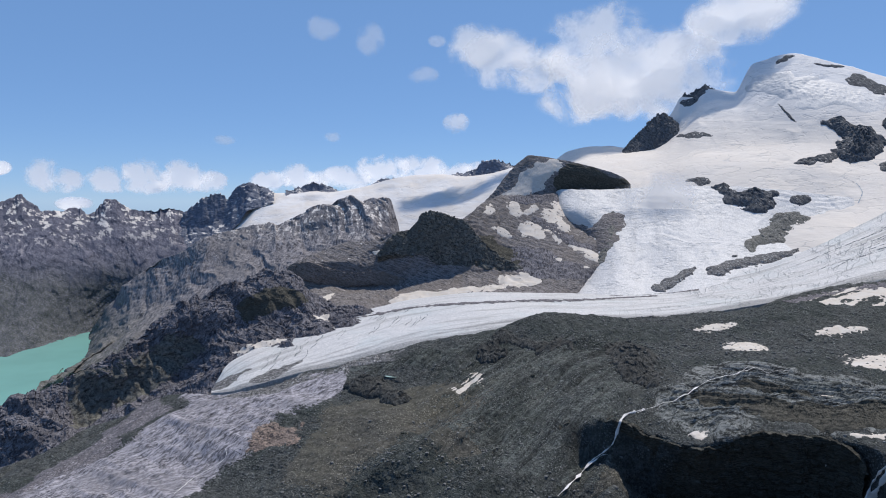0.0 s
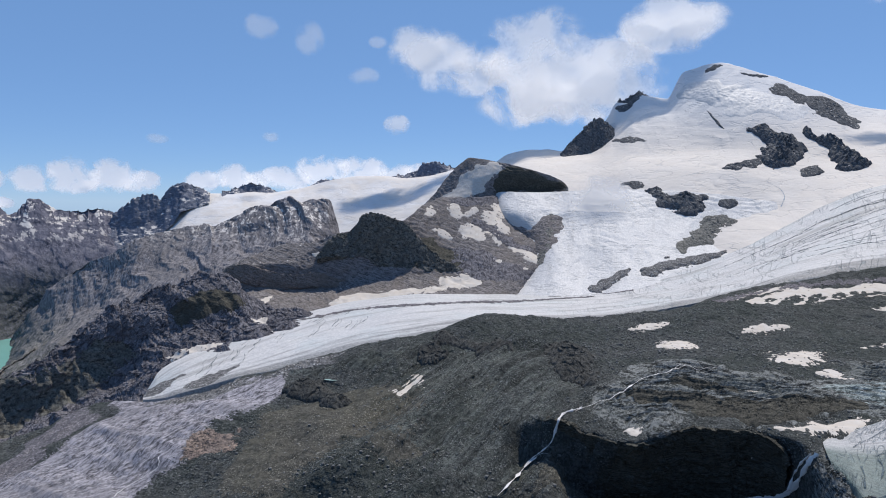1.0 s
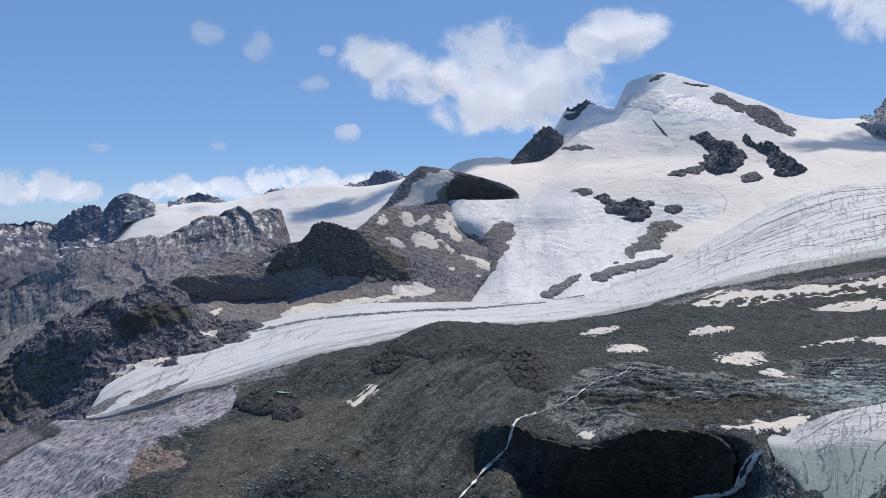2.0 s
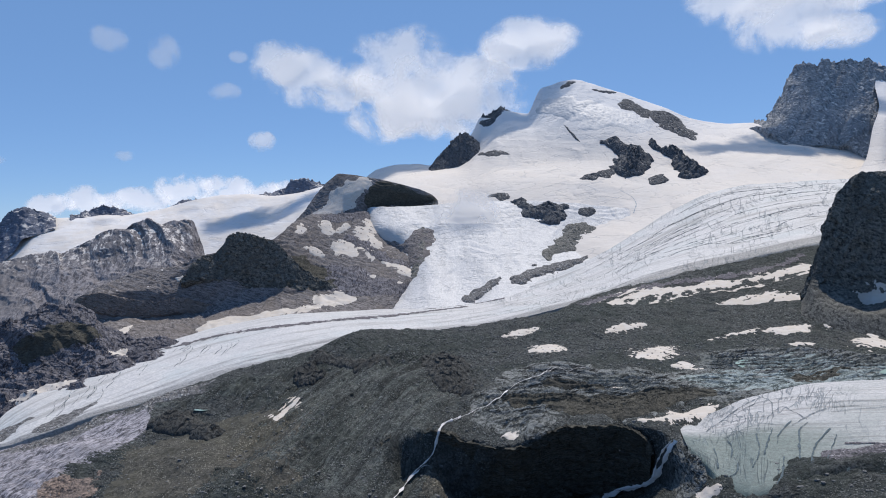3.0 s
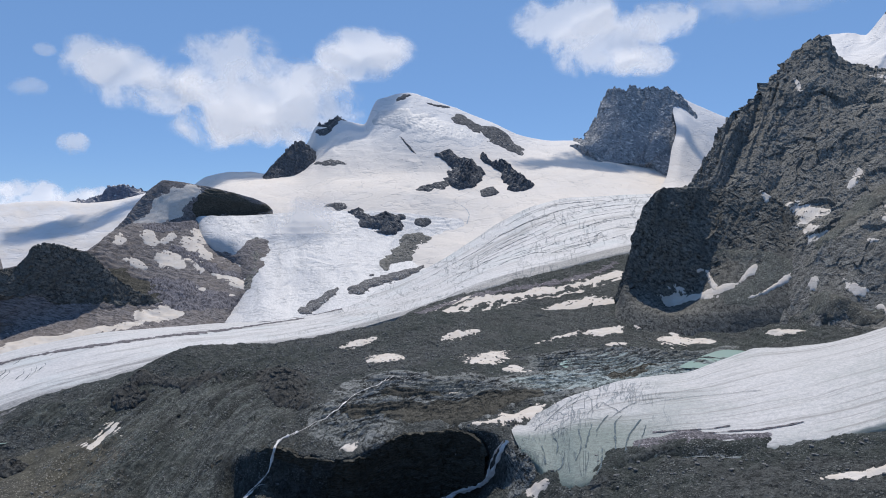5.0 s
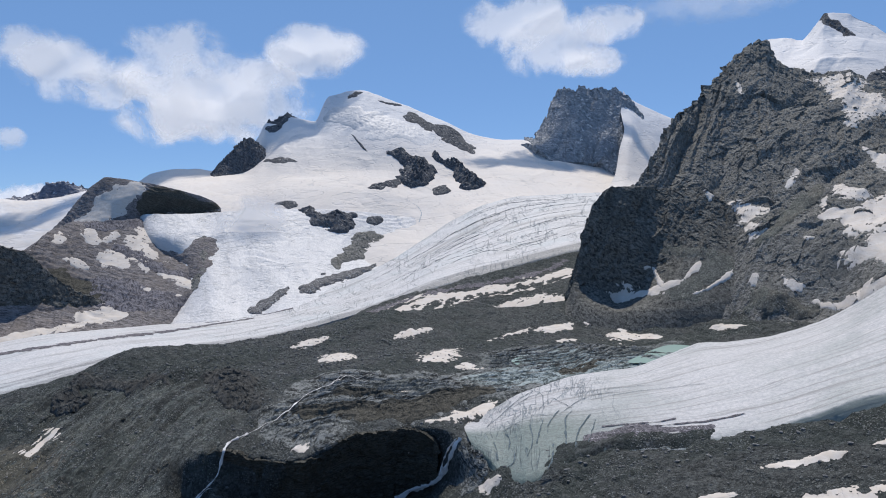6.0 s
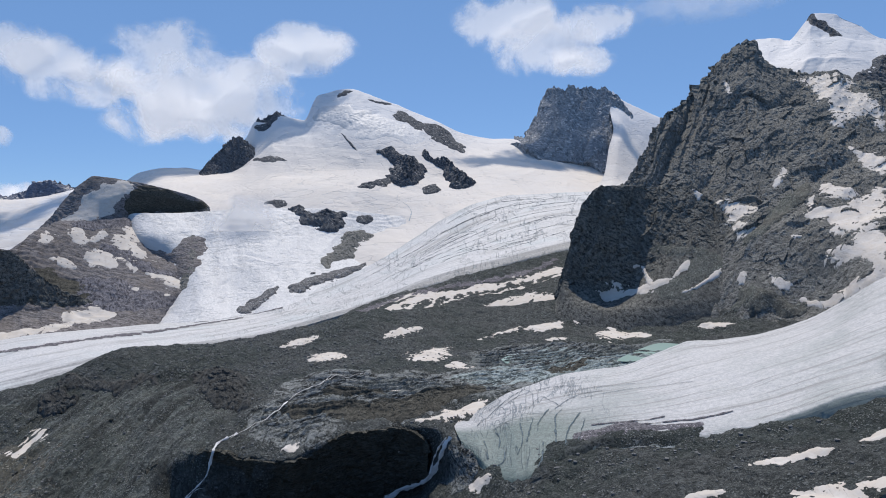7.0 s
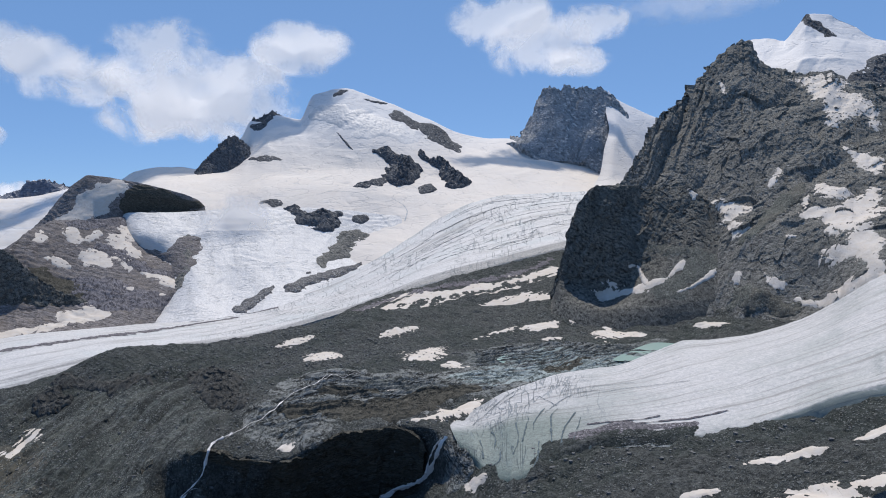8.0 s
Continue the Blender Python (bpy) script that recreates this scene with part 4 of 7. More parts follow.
BUTTRESS_ROWS.append([(1344, 1427, -261), (1363, 1324, -253), (1380, 1262, -254), (1396, 1214, -248), (1421, 1161, -243), (1468, 1092, -234), (1519, 1038, -219), (1576, 988, -199)])
BUTTRESS_ROWS.append([(1288, 1370, -336), (1327, 1216, -328), (1378, 1127, -322), (1428, 1063, -319), (1516, 951, -294)])
ALLALIN_ROWS = []
ALLALIN_ROWS.append([(2834, 1786, 702), (2850, 1761, 751), (2864, 1737, 760), (2882, 1708, 755), (2904, 1670, 745), (2929, 1626, 730), (2940, 1606, 752), (2950, 1587, 782), (2960, 1568, 812), (2968, 1553, 838), (2982, 1527, 834), (3005, 1480, 825), (3023, 1443, 802), (3045, 1397, 768), (3065, 1351, 723), (3091, 1292, 680), (3128, 1200, 624), (3208, 966, 457)])
ALLALIN_ROWS.append([(2707, 1707, 612), (2735, 1622, 656), (2758, 1586, 652), (2784, 1545, 662), (2802, 1515, 681), (2823, 1480, 698), (2848, 1436, 687), (2876, 1383, 683), (2902, 1331, 666), (2927, 1280, 640), (2949, 1233, 621), (2986, 1146, 564), (3064, 923, 406)])
ALLALIN_ROWS.append([(2495, 1574, 410), (2509, 1454, 478), (2547, 1387, 481), (2590, 1305, 460), (2629, 1225, 439), (2676, 1118, 415), (2708, 1038, 386), (2777, 836, 304)])
SNOUT_ROWS = []
SNOUT_ROWS.append([(627, 916, -330), (651, 911, -327), (690, 908, -317), (739, 907, -303), (796, 898, -293), (860, 879, -281), (923, 857, -276), (965, 841, -274), (1044, 840, -264), (1123, 836, -252), (1175, 797, -247), (1225, 757, -239), (1281, 721, -225), (1331, 692, -207), (1375, 671, -187), (1396, 649, -167), (1424, 636, -150), (1459, 607, -125), (1501, 554, -95), (1533, 459, -58)])
SNOUT_ROWS.append([(613, 889, -328), (634, 880, -326), (669, 873, -319), (708, 855, -306), (749, 832, -296), (796, 802, -286), (847, 763, -279), (911, 734, -271), (973, 703, -257), (1037, 661, -241), (1098, 618, -223), (1165, 577, -197), (1213, 546, -170), (1246, 519, -152), (1295, 478, -124), (1341, 401, -96)])
SNOUT_ROWS.append([(593, 854, -327), (607, 832, -324), (629, 815, -321), (660, 791, -310), (695, 760, -303), (731, 725, -297), (771, 683, -288), (815, 647, -280), (864, 614, -269), (915, 574, -253), (971, 538, -234), (1016, 495, -212), (1054, 459, -191), (1071, 446, -183), (1107, 408, -163), (1150, 343, -136)])
SNOUT_ROWS.append([(580, 827, -329), (582, 788, -328), (597, 764, -329), (620, 733, -321), (653, 704, -316), (688, 683, -310), (733, 650, -296), (767, 609, -290), (798, 568, -281), (838, 527, -270), (884, 489, -252), (917, 447, -229), (944, 411, -212), (951, 396, -203), (985, 363, -184), (1035, 309, -158)])
SNOUT_ROWS.append([(572, 808, -335), (567, 762, -338), (564, 720, -349), (569, 685, -347), (598, 673, -335), (649, 666, -320), (683, 646, -307), (721, 610, -297), (757, 565, -293), (801, 511, -279), (838, 457, -253), (875, 420, -231), (900, 389, -217), (910, 378, -213), (938, 346, -196), (978, 291, -169)])
SNOUT_ROWS.append([(569, 804, -354), (561, 755, -366), (549, 700, -374), (562, 677, -369), (588, 662, -352), (638, 656, -335), (672, 636, -322), (710, 601, -309), (745, 556, -305), (788, 503, -291), (824, 449, -277), (857, 411, -258), (880, 380, -243), (888, 369, -240), (918, 338, -225), (951, 283, -197)])
LATERAL_MORAINE_ROWS = []
LATERAL_MORAINE_ROWS.append([(895, 2042, -342), (1008, 2023, -287), (1196, 2046, -253), (1335, 2042, -228), (1551, 2024, -195), (1807, 1993, -152), (1966, 1937, -127), (2100, 1822, -112), (2159, 1655, -129)])
LATERAL_MORAINE_ROWS.append([(863, 1969, -344), (979, 1965, -289), (1165, 1995, -262), (1307, 2001, -239), (1520, 1984, -208), (1773, 1956, -171), (1931, 1902, -147), (2069, 1796, -133), (2127, 1630, -144)])
LATERAL_MORAINE_ROWS.append([(830, 1896, -345), (941, 1889, -294), (1119, 1917, -274), (1252, 1917, -259), (1434, 1874, -246), (1611, 1779, -227), (1709, 1685, -216), (1774, 1541, -208), (1785, 1369, -217)])
LATERAL_MORAINE_ROWS.append([(781, 1787, -350), (882, 1773, -297), (1033, 1771, -291), (1216, 1737, -306), (1375, 1653, -307), (1480, 1461, -279), (1509, 1313, -273), (1547, 1187, -279)])
FAR_PEAK_A_ROWS = []
FAR_PEAK_A_ROWS.append([(-1653, 4261, -125), (-1573, 4291, -34), (-1525, 4308, 9), (-1461, 4330, 41), (-1396, 4352, 48), (-1374, 4359, 23), (-1340, 4369, 59), (-1313, 4377, 92), (-1273, 4389, 114), (-1212, 4406, 110), (-1152, 4423, 96), (-1094, 4437, 56)])
FAR_PEAK_A_ROWS.append([(-1629, 4195, -185), (-1522, 4238, -152), (-1444, 4268, -132), (-1381, 4292, -119), (-1315, 4316, -30), (-1232, 4343, 34), (-1132, 4373, 59), (-1082, 4389, 45)])
FAR_PEAK_A_ROWS.append([(-1588, 4082, -282), (-1485, 4129, -258), (-1380, 4174, -236), (-1286, 4212, -169), (-1190, 4249, -54), (-1059, 4291, -5)])
FAR_PEAK_B_ROWS = []
FAR_PEAK_B_ROWS.append([(-1028, 4484, 57), (-978, 4495, 83), (-925, 4506, 105), (-889, 4513, 120), (-852, 4520, 139), (-817, 4527, 121), (-763, 4536, 102), (-690, 4548, 69)])
FAR_PEAK_B_ROWS.append([(-1015, 4425, 38), (-931, 4444, 42), (-860, 4458, 35), (-771, 4474, 42), (-681, 4489, 53)])
FAR_PEAK_B_ROWS.append([(-1002, 4366, -13), (-850, 4399, -20), (-673, 4429, 2)])
FAR_PEAK_C_ROWS = []
FAR_PEAK_C_ROWS.append([(-635, 4556, 65), (-542, 4568, 96), (-467, 4576, 118), (-393, 4583, 149), (-336, 4588, 164), (-287, 4591, 134)])
FAR_PEAK_C_ROWS.append([(-628, 4506, 50), (-463, 4526, 73), (-351, 4536, 117), (-284, 4541, 117)])
FAR_PEAK_C_ROWS.append([(-619, 4437, 16), (-456, 4457, 31), (-280, 4471, 68)])
FAR_PEAK_D_ROWS = []
FAR_PEAK_D_ROWS.append([(53, 4600, 179), (136, 4598, 191), (212, 4595, 209), (249, 4593, 239), (294, 4591, 262), (343, 4587, 284), (399, 4583, 265), (455, 4577, 250), (530, 4569, 238)])
FAR_PEAK_D_ROWS.append([(52, 4540, 162), (172, 4537, 151), (247, 4533, 114), (321, 4529, 143), (365, 4525, 188), (450, 4518, 217), (523, 4510, 216)])
FAR_PEAK_D_ROWS.append([(52, 4480, 98), (244, 4473, 42), (353, 4466, 97), (517, 4450, 152)])
SHOULDER_ROCK_ROWS = []
SHOULDER_ROCK_ROWS.append([(1083, 4161, 310), (1109, 4155, 334), (1141, 4146, 377), (1182, 4134, 421), (1223, 4122, 458), (1255, 4113, 495), (1299, 4099, 516), (1335, 4087, 503), (1372, 4075, 479), (1396, 4067, 446), (1413, 4061, 408)])
SHOULDER_ROCK_ROWS.append([(1065, 4094, 292), (1108, 4082, 302), (1150, 4071, 319), (1200, 4056, 352), (1243, 4043, 378), (1286, 4030, 392), (1329, 4016, 398), (1365, 4004, 395), (1389, 3995, 382)])
SHOULDER_ROCK_ROWS.append([(1052, 4046, 257), (1129, 4025, 263), (1207, 4002, 269), (1265, 3984, 302), (1336, 3961, 348), (1372, 3948, 361)])
SUMMIT_ROCK_ROWS = []
SUMMIT_ROCK_ROWS.append([(1479, 4314, 631), (1506, 4304, 671), (1526, 4297, 660), (1553, 4288, 678), (1579, 4278, 693), (1620, 4263, 719), (1649, 4251, 698), (1672, 4243, 684)])
SUMMIT_ROCK_ROWS.append([(1465, 4276, 607), (1511, 4260, 626), (1558, 4243, 648), (1611, 4223, 677), (1657, 4206, 667)])
SUMMIT_ROCK_ROWS.append([(1450, 4239, 556), (1542, 4206, 592), (1641, 4169, 622)])
BLACK_CRAG_ROWS = []
BLACK_CRAG_ROWS.append([(-263, 2737, -212), (-215, 2757, -156), (-181, 2774, -127), (-136, 2782, -111), (-108, 2778, -84), (-78, 2777, -49), (-44, 2778, -42), (2, 2778, -49), (48, 2780, -63), (94, 2783, -86), (141, 2781, -134), (198, 2773, -192), (321, 2741, -267)])
BLACK_CRAG_ROWS.append([(-263, 2729, -216), (-191, 2748, -190), (-101, 2756, -186), (-9, 2760, -191), (105, 2763, -196), (197, 2753, -229), (320, 2731, -273)])
BLACK_CRAG_ROWS.append([(-262, 2725, -222), (-191, 2738, -212), (-100, 2746, -213), (-9, 2745, -249), (105, 2743, -267), (195, 2735, -276), (320, 2726, -282)])
BLACK_CRAG_ROWS.append([(-268, 2777, -261), (-102, 2798, -263), (107, 2798, -310), (326, 2781, -320)])
BROWN_CLIFF_ROWS = []
BROWN_CLIFF_ROWS.append([(-614, 2676, -261), (-587, 2678, -243), (-533, 2686, -239), (-479, 2696, -258), (-414, 2707, -273), (-337, 2717, -283), (-269, 2723, -274), (-191, 2727, -298), (-118, 2727, -320)])
BROWN_CLIFF_ROWS.append([(-613, 2671, -265), (-532, 2679, -292), (-413, 2700, -317), (-303, 2713, -323), (-190, 2721, -333), (-118, 2725, -325)])
BROWN_CLIFF_ROWS.append([(-612, 2669, -269), (-533, 2681, -310), (-414, 2701, -338), (-303, 2715, -335), (-190, 2723, -347), (-118, 2727, -330)])
BROWN_CLIFF_ROWS.append([(-626, 2729, -302), (-424, 2768, -376), (-121, 2797, -357)])
GORGE_ROWS = []
GORGE_ROWS.append([(187, 1072, -361), (208, 1068, -352), (220, 1061, -348), (244, 1046, -343), (265, 1020, -333), (285, 1004, -337), (306, 988, -348), (338, 960, -347), (368, 934, -344), (410, 939, -334), (450, 941, -322), (485, 931, -323), (527, 931, -328), (540, 914, -329), (549, 899, -335), (555, 886, -345), (559, 879, -360)])
GORGE_ROWS.append([(186, 1069, -391), (209, 1070, -387), (223, 1069, -387), (247, 1057, -382), (269, 1033, -374), (290, 1020, -378), (311, 1003, -386), (346, 981, -386), (379, 958, -384), (419, 957, -375), (458, 956, -365), (493, 944, -364), (531, 940, -371), (546, 926, -372), (555, 910, -373), (560, 895, -378), (563, 887, -390)])
GORGE_ROWS.append([(184, 1054, -441), (208, 1058, -442), (222, 1062, -449), (248, 1056, -442), (273, 1045, -437), (296, 1034, -459), (318, 1022, -463), (357, 1009, -466), (395, 994, -464), (435, 989, -461), (473, 982, -454), (507, 965, -446), (534, 950, -457), (549, 936, -452), (560, 921, -445), (566, 908, -441), (569, 899, -437)])

# ---- landforms ----


GRIDS = {}


def ragged(g, high, wide, seed):
    """Breaks the crest line into teeth and notches, fading down the slopes."""
    rise = (g[..., 2] / np.hypot(g[..., 0], g[..., 1])).mean(axis=1)
    top = int(np.argmax(rise))
    run = np.concatenate([[0], np.cumsum(np.linalg.norm(np.diff(g[top], axis=0), axis=1))])
    q = np.stack([run / wide, np.zeros(len(run)), np.zeros(len(run))], axis=1)
    teeth = facets(q, seed) + 0.6 * facets(q * 2.7, seed + 1) + 0.35 * fractal(q * 3, 3, seed + 2)
    far = (np.arange(g.shape[0]) - top) / g.shape[0]
    out = g.copy()
    out[..., 2] += high * teeth[None, :] * np.exp(-(far / 0.07) ** 2)[:, None]
    return out


def landform(name, lines, cols, rows, mat, label, category, amount=0.0, size=100.0, seed=0, back=0, back_drop=0, kind="", gullies=(), ridges=(), sharp=0.0, jag=None, **relief):
    g = loft(lines, cols, rows, back, back_drop, sharp)
    if jag:
        g = ragged(g, *jag, seed)
    for path, high, wide in ridges:
        g = ridge_line(g, path, high, wide)
    for stretch in gullies:
        g = gullied(g, *stretch)
    if amount:
        g = rough(g, amount, size, seed, **relief)
    GRIDS[name] = g
    return tagged(surface(name, g, mat, crisp=mat in ROCKS), label, category, kind=kind)


landform("ground", GROUND_ROWS, 900, 430, MAT_GROUND, "dark grey-green moraine rubble and ice-worn bedrock bench", "ground",
         5.5, 70, 3, 400, 140, kind="structure", draw=0.7, blocks=1.3, block=17, fine=0.6,
         ridges=[([(401, 1570), (309, 1509), (238, 1420), (169, 1319), (82, 1217), (10, 1130), (-52, 1069)], 24, 75)],
         gullies=[(-40, 400, 950, 1540, 46, 330, 6.5, 5, 42), (-60, 420, 940, 1560, 15, 160, 2.4, 8, 40), (-700, -100, 1000, 1500, 60, 400, 4, 6, -50), (500, 1300, 500, 1000, 50, 160, 3, 7, 40)])
# the hill on whose top the camera stands
ROUND = np.linspace(-math.pi, math.pi, 49)
HILL = [[(r * math.sin(a), r * math.cos(a), z) for a in ROUND] for r, z in ((0.01, -1.7), (4, -3.6), (20, -15), (80, -62), (300, -225), (700, -500), (1400, -800))]
tagged(surface("viewpoint_hill", rough(np.array(loft(HILL, 180, 160)), 0.5, 40, 4, ridged=False), MAT_GROUND), "steep rubble hill on which the viewpoint stands", "hill", kind="structure")
landform("moraine", LATERAL_MORAINE_ROWS, 360, 120, MAT_GROUND, "debris-covered ice and rubble along the glacier edge", "moraine", 4.0, 60, 26, draw=0.8, blocks=1.0, block=16)
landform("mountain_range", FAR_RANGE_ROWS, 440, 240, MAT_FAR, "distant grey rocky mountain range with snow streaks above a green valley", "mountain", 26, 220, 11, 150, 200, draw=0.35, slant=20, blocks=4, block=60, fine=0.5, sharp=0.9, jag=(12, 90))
landform("snowfield", SNOWFIELD_ROWS, 260, 120, MAT_SNOW, "broad white snow plateau below distant dark peaks", "snowfield", 5, 200, 12, 150, 150, ridged=False)
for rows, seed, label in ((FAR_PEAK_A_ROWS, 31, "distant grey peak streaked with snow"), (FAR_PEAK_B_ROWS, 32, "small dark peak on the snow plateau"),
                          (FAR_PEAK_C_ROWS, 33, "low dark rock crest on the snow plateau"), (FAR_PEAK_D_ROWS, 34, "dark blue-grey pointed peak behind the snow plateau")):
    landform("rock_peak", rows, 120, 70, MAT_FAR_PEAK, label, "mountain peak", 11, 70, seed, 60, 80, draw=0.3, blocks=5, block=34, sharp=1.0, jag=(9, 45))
landform("grey_ridge", GREEN_RIDGE_ROWS, 420, 240, MAT_GREEN, "long grey rock ridge with grassy lower slope above the lake", "mountain ridge", 16, 110, 13, 200, 200, draw=0.25, slant=-30, blocks=3.5, block=35, fine=1.0, sharp=0.8)
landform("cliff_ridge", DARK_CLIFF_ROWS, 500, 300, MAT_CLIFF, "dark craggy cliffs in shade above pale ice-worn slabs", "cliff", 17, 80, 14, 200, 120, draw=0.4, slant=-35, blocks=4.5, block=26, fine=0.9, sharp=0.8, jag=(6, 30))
landform("rock_hill", BROWN_HILL_ROWS, 500, 260, MAT_BROWN, "brown and grey slab hill with dark cliffs and snow patches", "hill", 7, 100, 15, 250, 120, draw=0.5, slant=30, blocks=2.0, block=30, strata=(14, 20, 3.5), sharp=0.6)
landform("black_crag", BLACK_CRAG_ROWS, 260, 90, MAT_BLACK, "black rocky crag with a steep shaded face", "crag", 5, 45, 37, 90, 30, draw=0.4, blocks=4, block=18, sharp=0.8, jag=(6, 25))
landform("brown_cliff", BROWN_CLIFF_ROWS, 240, 60, MAT_BLACK_BROWN, "dark brown cliff band along the hill", "cliff", 2, 40, 38, 20, 4, draw=0.4, blocks=2.5, block=18, sharp=0.8)
landform("rock_dome", DOME_ROWS, 300, 160, MAT_BROWN, "rounded rock dome with a black overhanging cliff and snow", "rock dome", 3, 80, 16, 220, 40, strata=(12, 18, 3), blocks=1.2, block=25, sharp=0.7)
landform("snow_mountain", MASSIF_ROWS, 720, 380, MAT_SNOW_HIGH, "broad white snow-covered mountain with rounded summit", "mountain", 5.0, 170, 17, 200, 300, draw=0.6, strata=(7, 70, 1.2), sharp=0.9)
landform("rock_shoulder", SHOULDER_ROCK_ROWS, 140, 90, MAT_PEAK_DARK, "dark rock shoulder standing out of the snow", "rock outcrop", 6, 50, 35, 60, 40, draw=0.4, blocks=4, block=25, sharp=1.0, jag=(9, 25))
landform("rock_crest", SUMMIT_ROCK_ROWS, 100, 50, MAT_PEAK_DARK, "jagged grey rocks on the snow crest", "rock outcrop", 4, 40, 36, 40, 40, blocks=4, block=18, sharp=1.0, jag=(8, 20))
landform("icefall", ICEFALL_ROWS, 400, 240, MAT_ICEFALL, "steep crevassed white icefall feeding the valley glacier", "icefall", 3.2, 90, 18, draw=0.5, blocks=0.7, block=16, strata=(0, 30, 2))
landform("valley_glacier", GLACIER_ROWS, 640, 170, MAT_ICE, "long curving white valley glacier with crevasses and flow bands", "glacier", 1.6, 90, 19, ridged=False, blocks=0.4, block=20)
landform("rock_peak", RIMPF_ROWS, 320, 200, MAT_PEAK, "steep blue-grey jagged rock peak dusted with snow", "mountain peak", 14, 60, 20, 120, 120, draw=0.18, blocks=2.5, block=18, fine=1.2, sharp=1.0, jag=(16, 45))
landform("snow_flank", RIMPF_SNOW_ROWS, 160, 140, MAT_SNOW_HIGH, "smooth white snow flank beside the rock peak", "snow slope", 2, 120, 21, 100, 100, ridged=False, sharp=0.8)
landform("rock_ridge", RIGHT_RIDGE_ROWS, 720, 420, MAT_RIDGE, "tall grey craggy rock ridge with gullies and snow patches", "mountain ridge", 16, 110, 22, 150, 120, draw=0.25, slant=30, planes=(9, 80), blocks=3.6, block=20, tall=2.0, fine=0.6, sharp=0.9, calm=(0.62, 0.85, 0.5), jag=(6, 30))
landform("rock_buttress", BUTTRESS_ROWS, 400, 260, MAT_BLACK, "black rock buttress with rubble fans at its foot", "buttress", 9, 60, 23, 100, 60, draw=0.35, blocks=3.5, block=24, fine=0.5, sharp=0.8, calm=(0.55, 0.68, 0.15))
# the undercut shape and near-black colour together give the gorge its shade
landform("gorge_wall", GORGE_ROWS, 420, 150, MAT_SHADE_ROCK, "black undercut rock wall of the gorge below the bench", "cliff", 3, 40, 39, 60, 10, jag=(4, 13), draw=0.5, blocks=3.0, block=13, strata=(6, 14, 4), fine=0.4, sharp=0.8)
landform("snow_peak", ALLALIN_ROWS, 260, 140, MAT_SNOW_HIGH, "pointed white snow peak above the rock ridge", "mountain peak", 8, 130, 24, 150, 200, draw=0.6, sharp=1.0)
landform("glacier_snout", SNOUT_ROWS, 560, 240, MAT_SNOUT, "grey-white glacier tongue with crevassed snout ending on bedrock", "glacier", 1.2, 60, 25, ridged=False, blocks=0.25, block=10)


def sheet(name, outline, z, mat, label, category):
    bm = bmesh.new()
    f = bm.faces.new([bm.verts.new((x, y, z)) for x, y in outline])
    if f.normal.z < 0:
        f.normal_flip()
    me = bpy.data.meshes.new(name)
    bm.to_mesh(me)
    bm.free()
    me.materials.append(mat)
    return tagged(new(name, me), label, category)


sheet("lake", [(-2700, 2150), (-900, 2150), (-900, 4200), (-2700, 4200)], -693, MAT_LAKE, "turquoise glacial lake in the valley", "lake")
sheet("valley_floor", [(4800 * math.sin(a), 4800 * math.cos(a)) for a in np.linspace(0, 2 * math.pi, 97)[:-1]], -760, MAT_GREEN, "grey valley ground far below the slopes", "ground")["kind"] = "structure"


# ---- patches that lie on the landforms ----
from mathutils.bvhtree import BVHTree

TREES = {}


def host_tree(host):
    if host not in TREES:
        me = bpy.data.objects[host].data
        co = np.empty(len(me.vertices) * 3, dtype=np.float32)
        me.vertices.foreach_get("co", co)
        ids = np.empty(len(me.loops), dtype=np.int32)
        me.loops.foreach_get("vertex_index", ids)
        TREES[host] = BVHTree.FromPolygons(co.reshape(-1, 3).tolist(), ids.reshape(-1, 4).tolist())
    return TREES[host]


def inside(px, py, poly):
    """Signed distance from points to a closed outline in plan, above 0 inside."""
    a = poly
    b = np.roll(poly, -1, axis=0)
    best = np.full(px.shape, 1e9)
    odd = np.zeros(px.shape, bool)
    for (ax, ay), (bx, by) in zip(a, b):
        dx, dy = bx - ax, by - ay
        t = np.clip(((px - ax) * dx + (py - ay) * dy) / (dx * dx + dy * dy + 1e-9), 0, 1)
        best = np.minimum(best, np.hypot(px - ax - t * dx, py - ay - t * dy))
        if ay != by:
            odd ^= ((ay > py) != (by > py)) & (px < (bx - ax) * (py - ay) / (by - ay) + ax)
    return np.where(odd, best, -best)


def rounded(outline, n=6):
    """A closed smooth curve through the outline's corners."""
    p = np.array(outline, float)
    k = len(p)
    out = []
    for i in range(k):
        a, b, c, d = p[i - 1], p[i], p[(i + 1) % k], p[(i + 2) % k]
        for t in np.linspace(0, 1, n, endpoint=False):
            out.append(0.5 * (2 * b + (c - a) * t + (2 * a - 5 * b + 4 * c - d) * t * t + (3 * b - a - 3 * c + d) * t ** 3))
    return np.array(out)


SEED = [100]


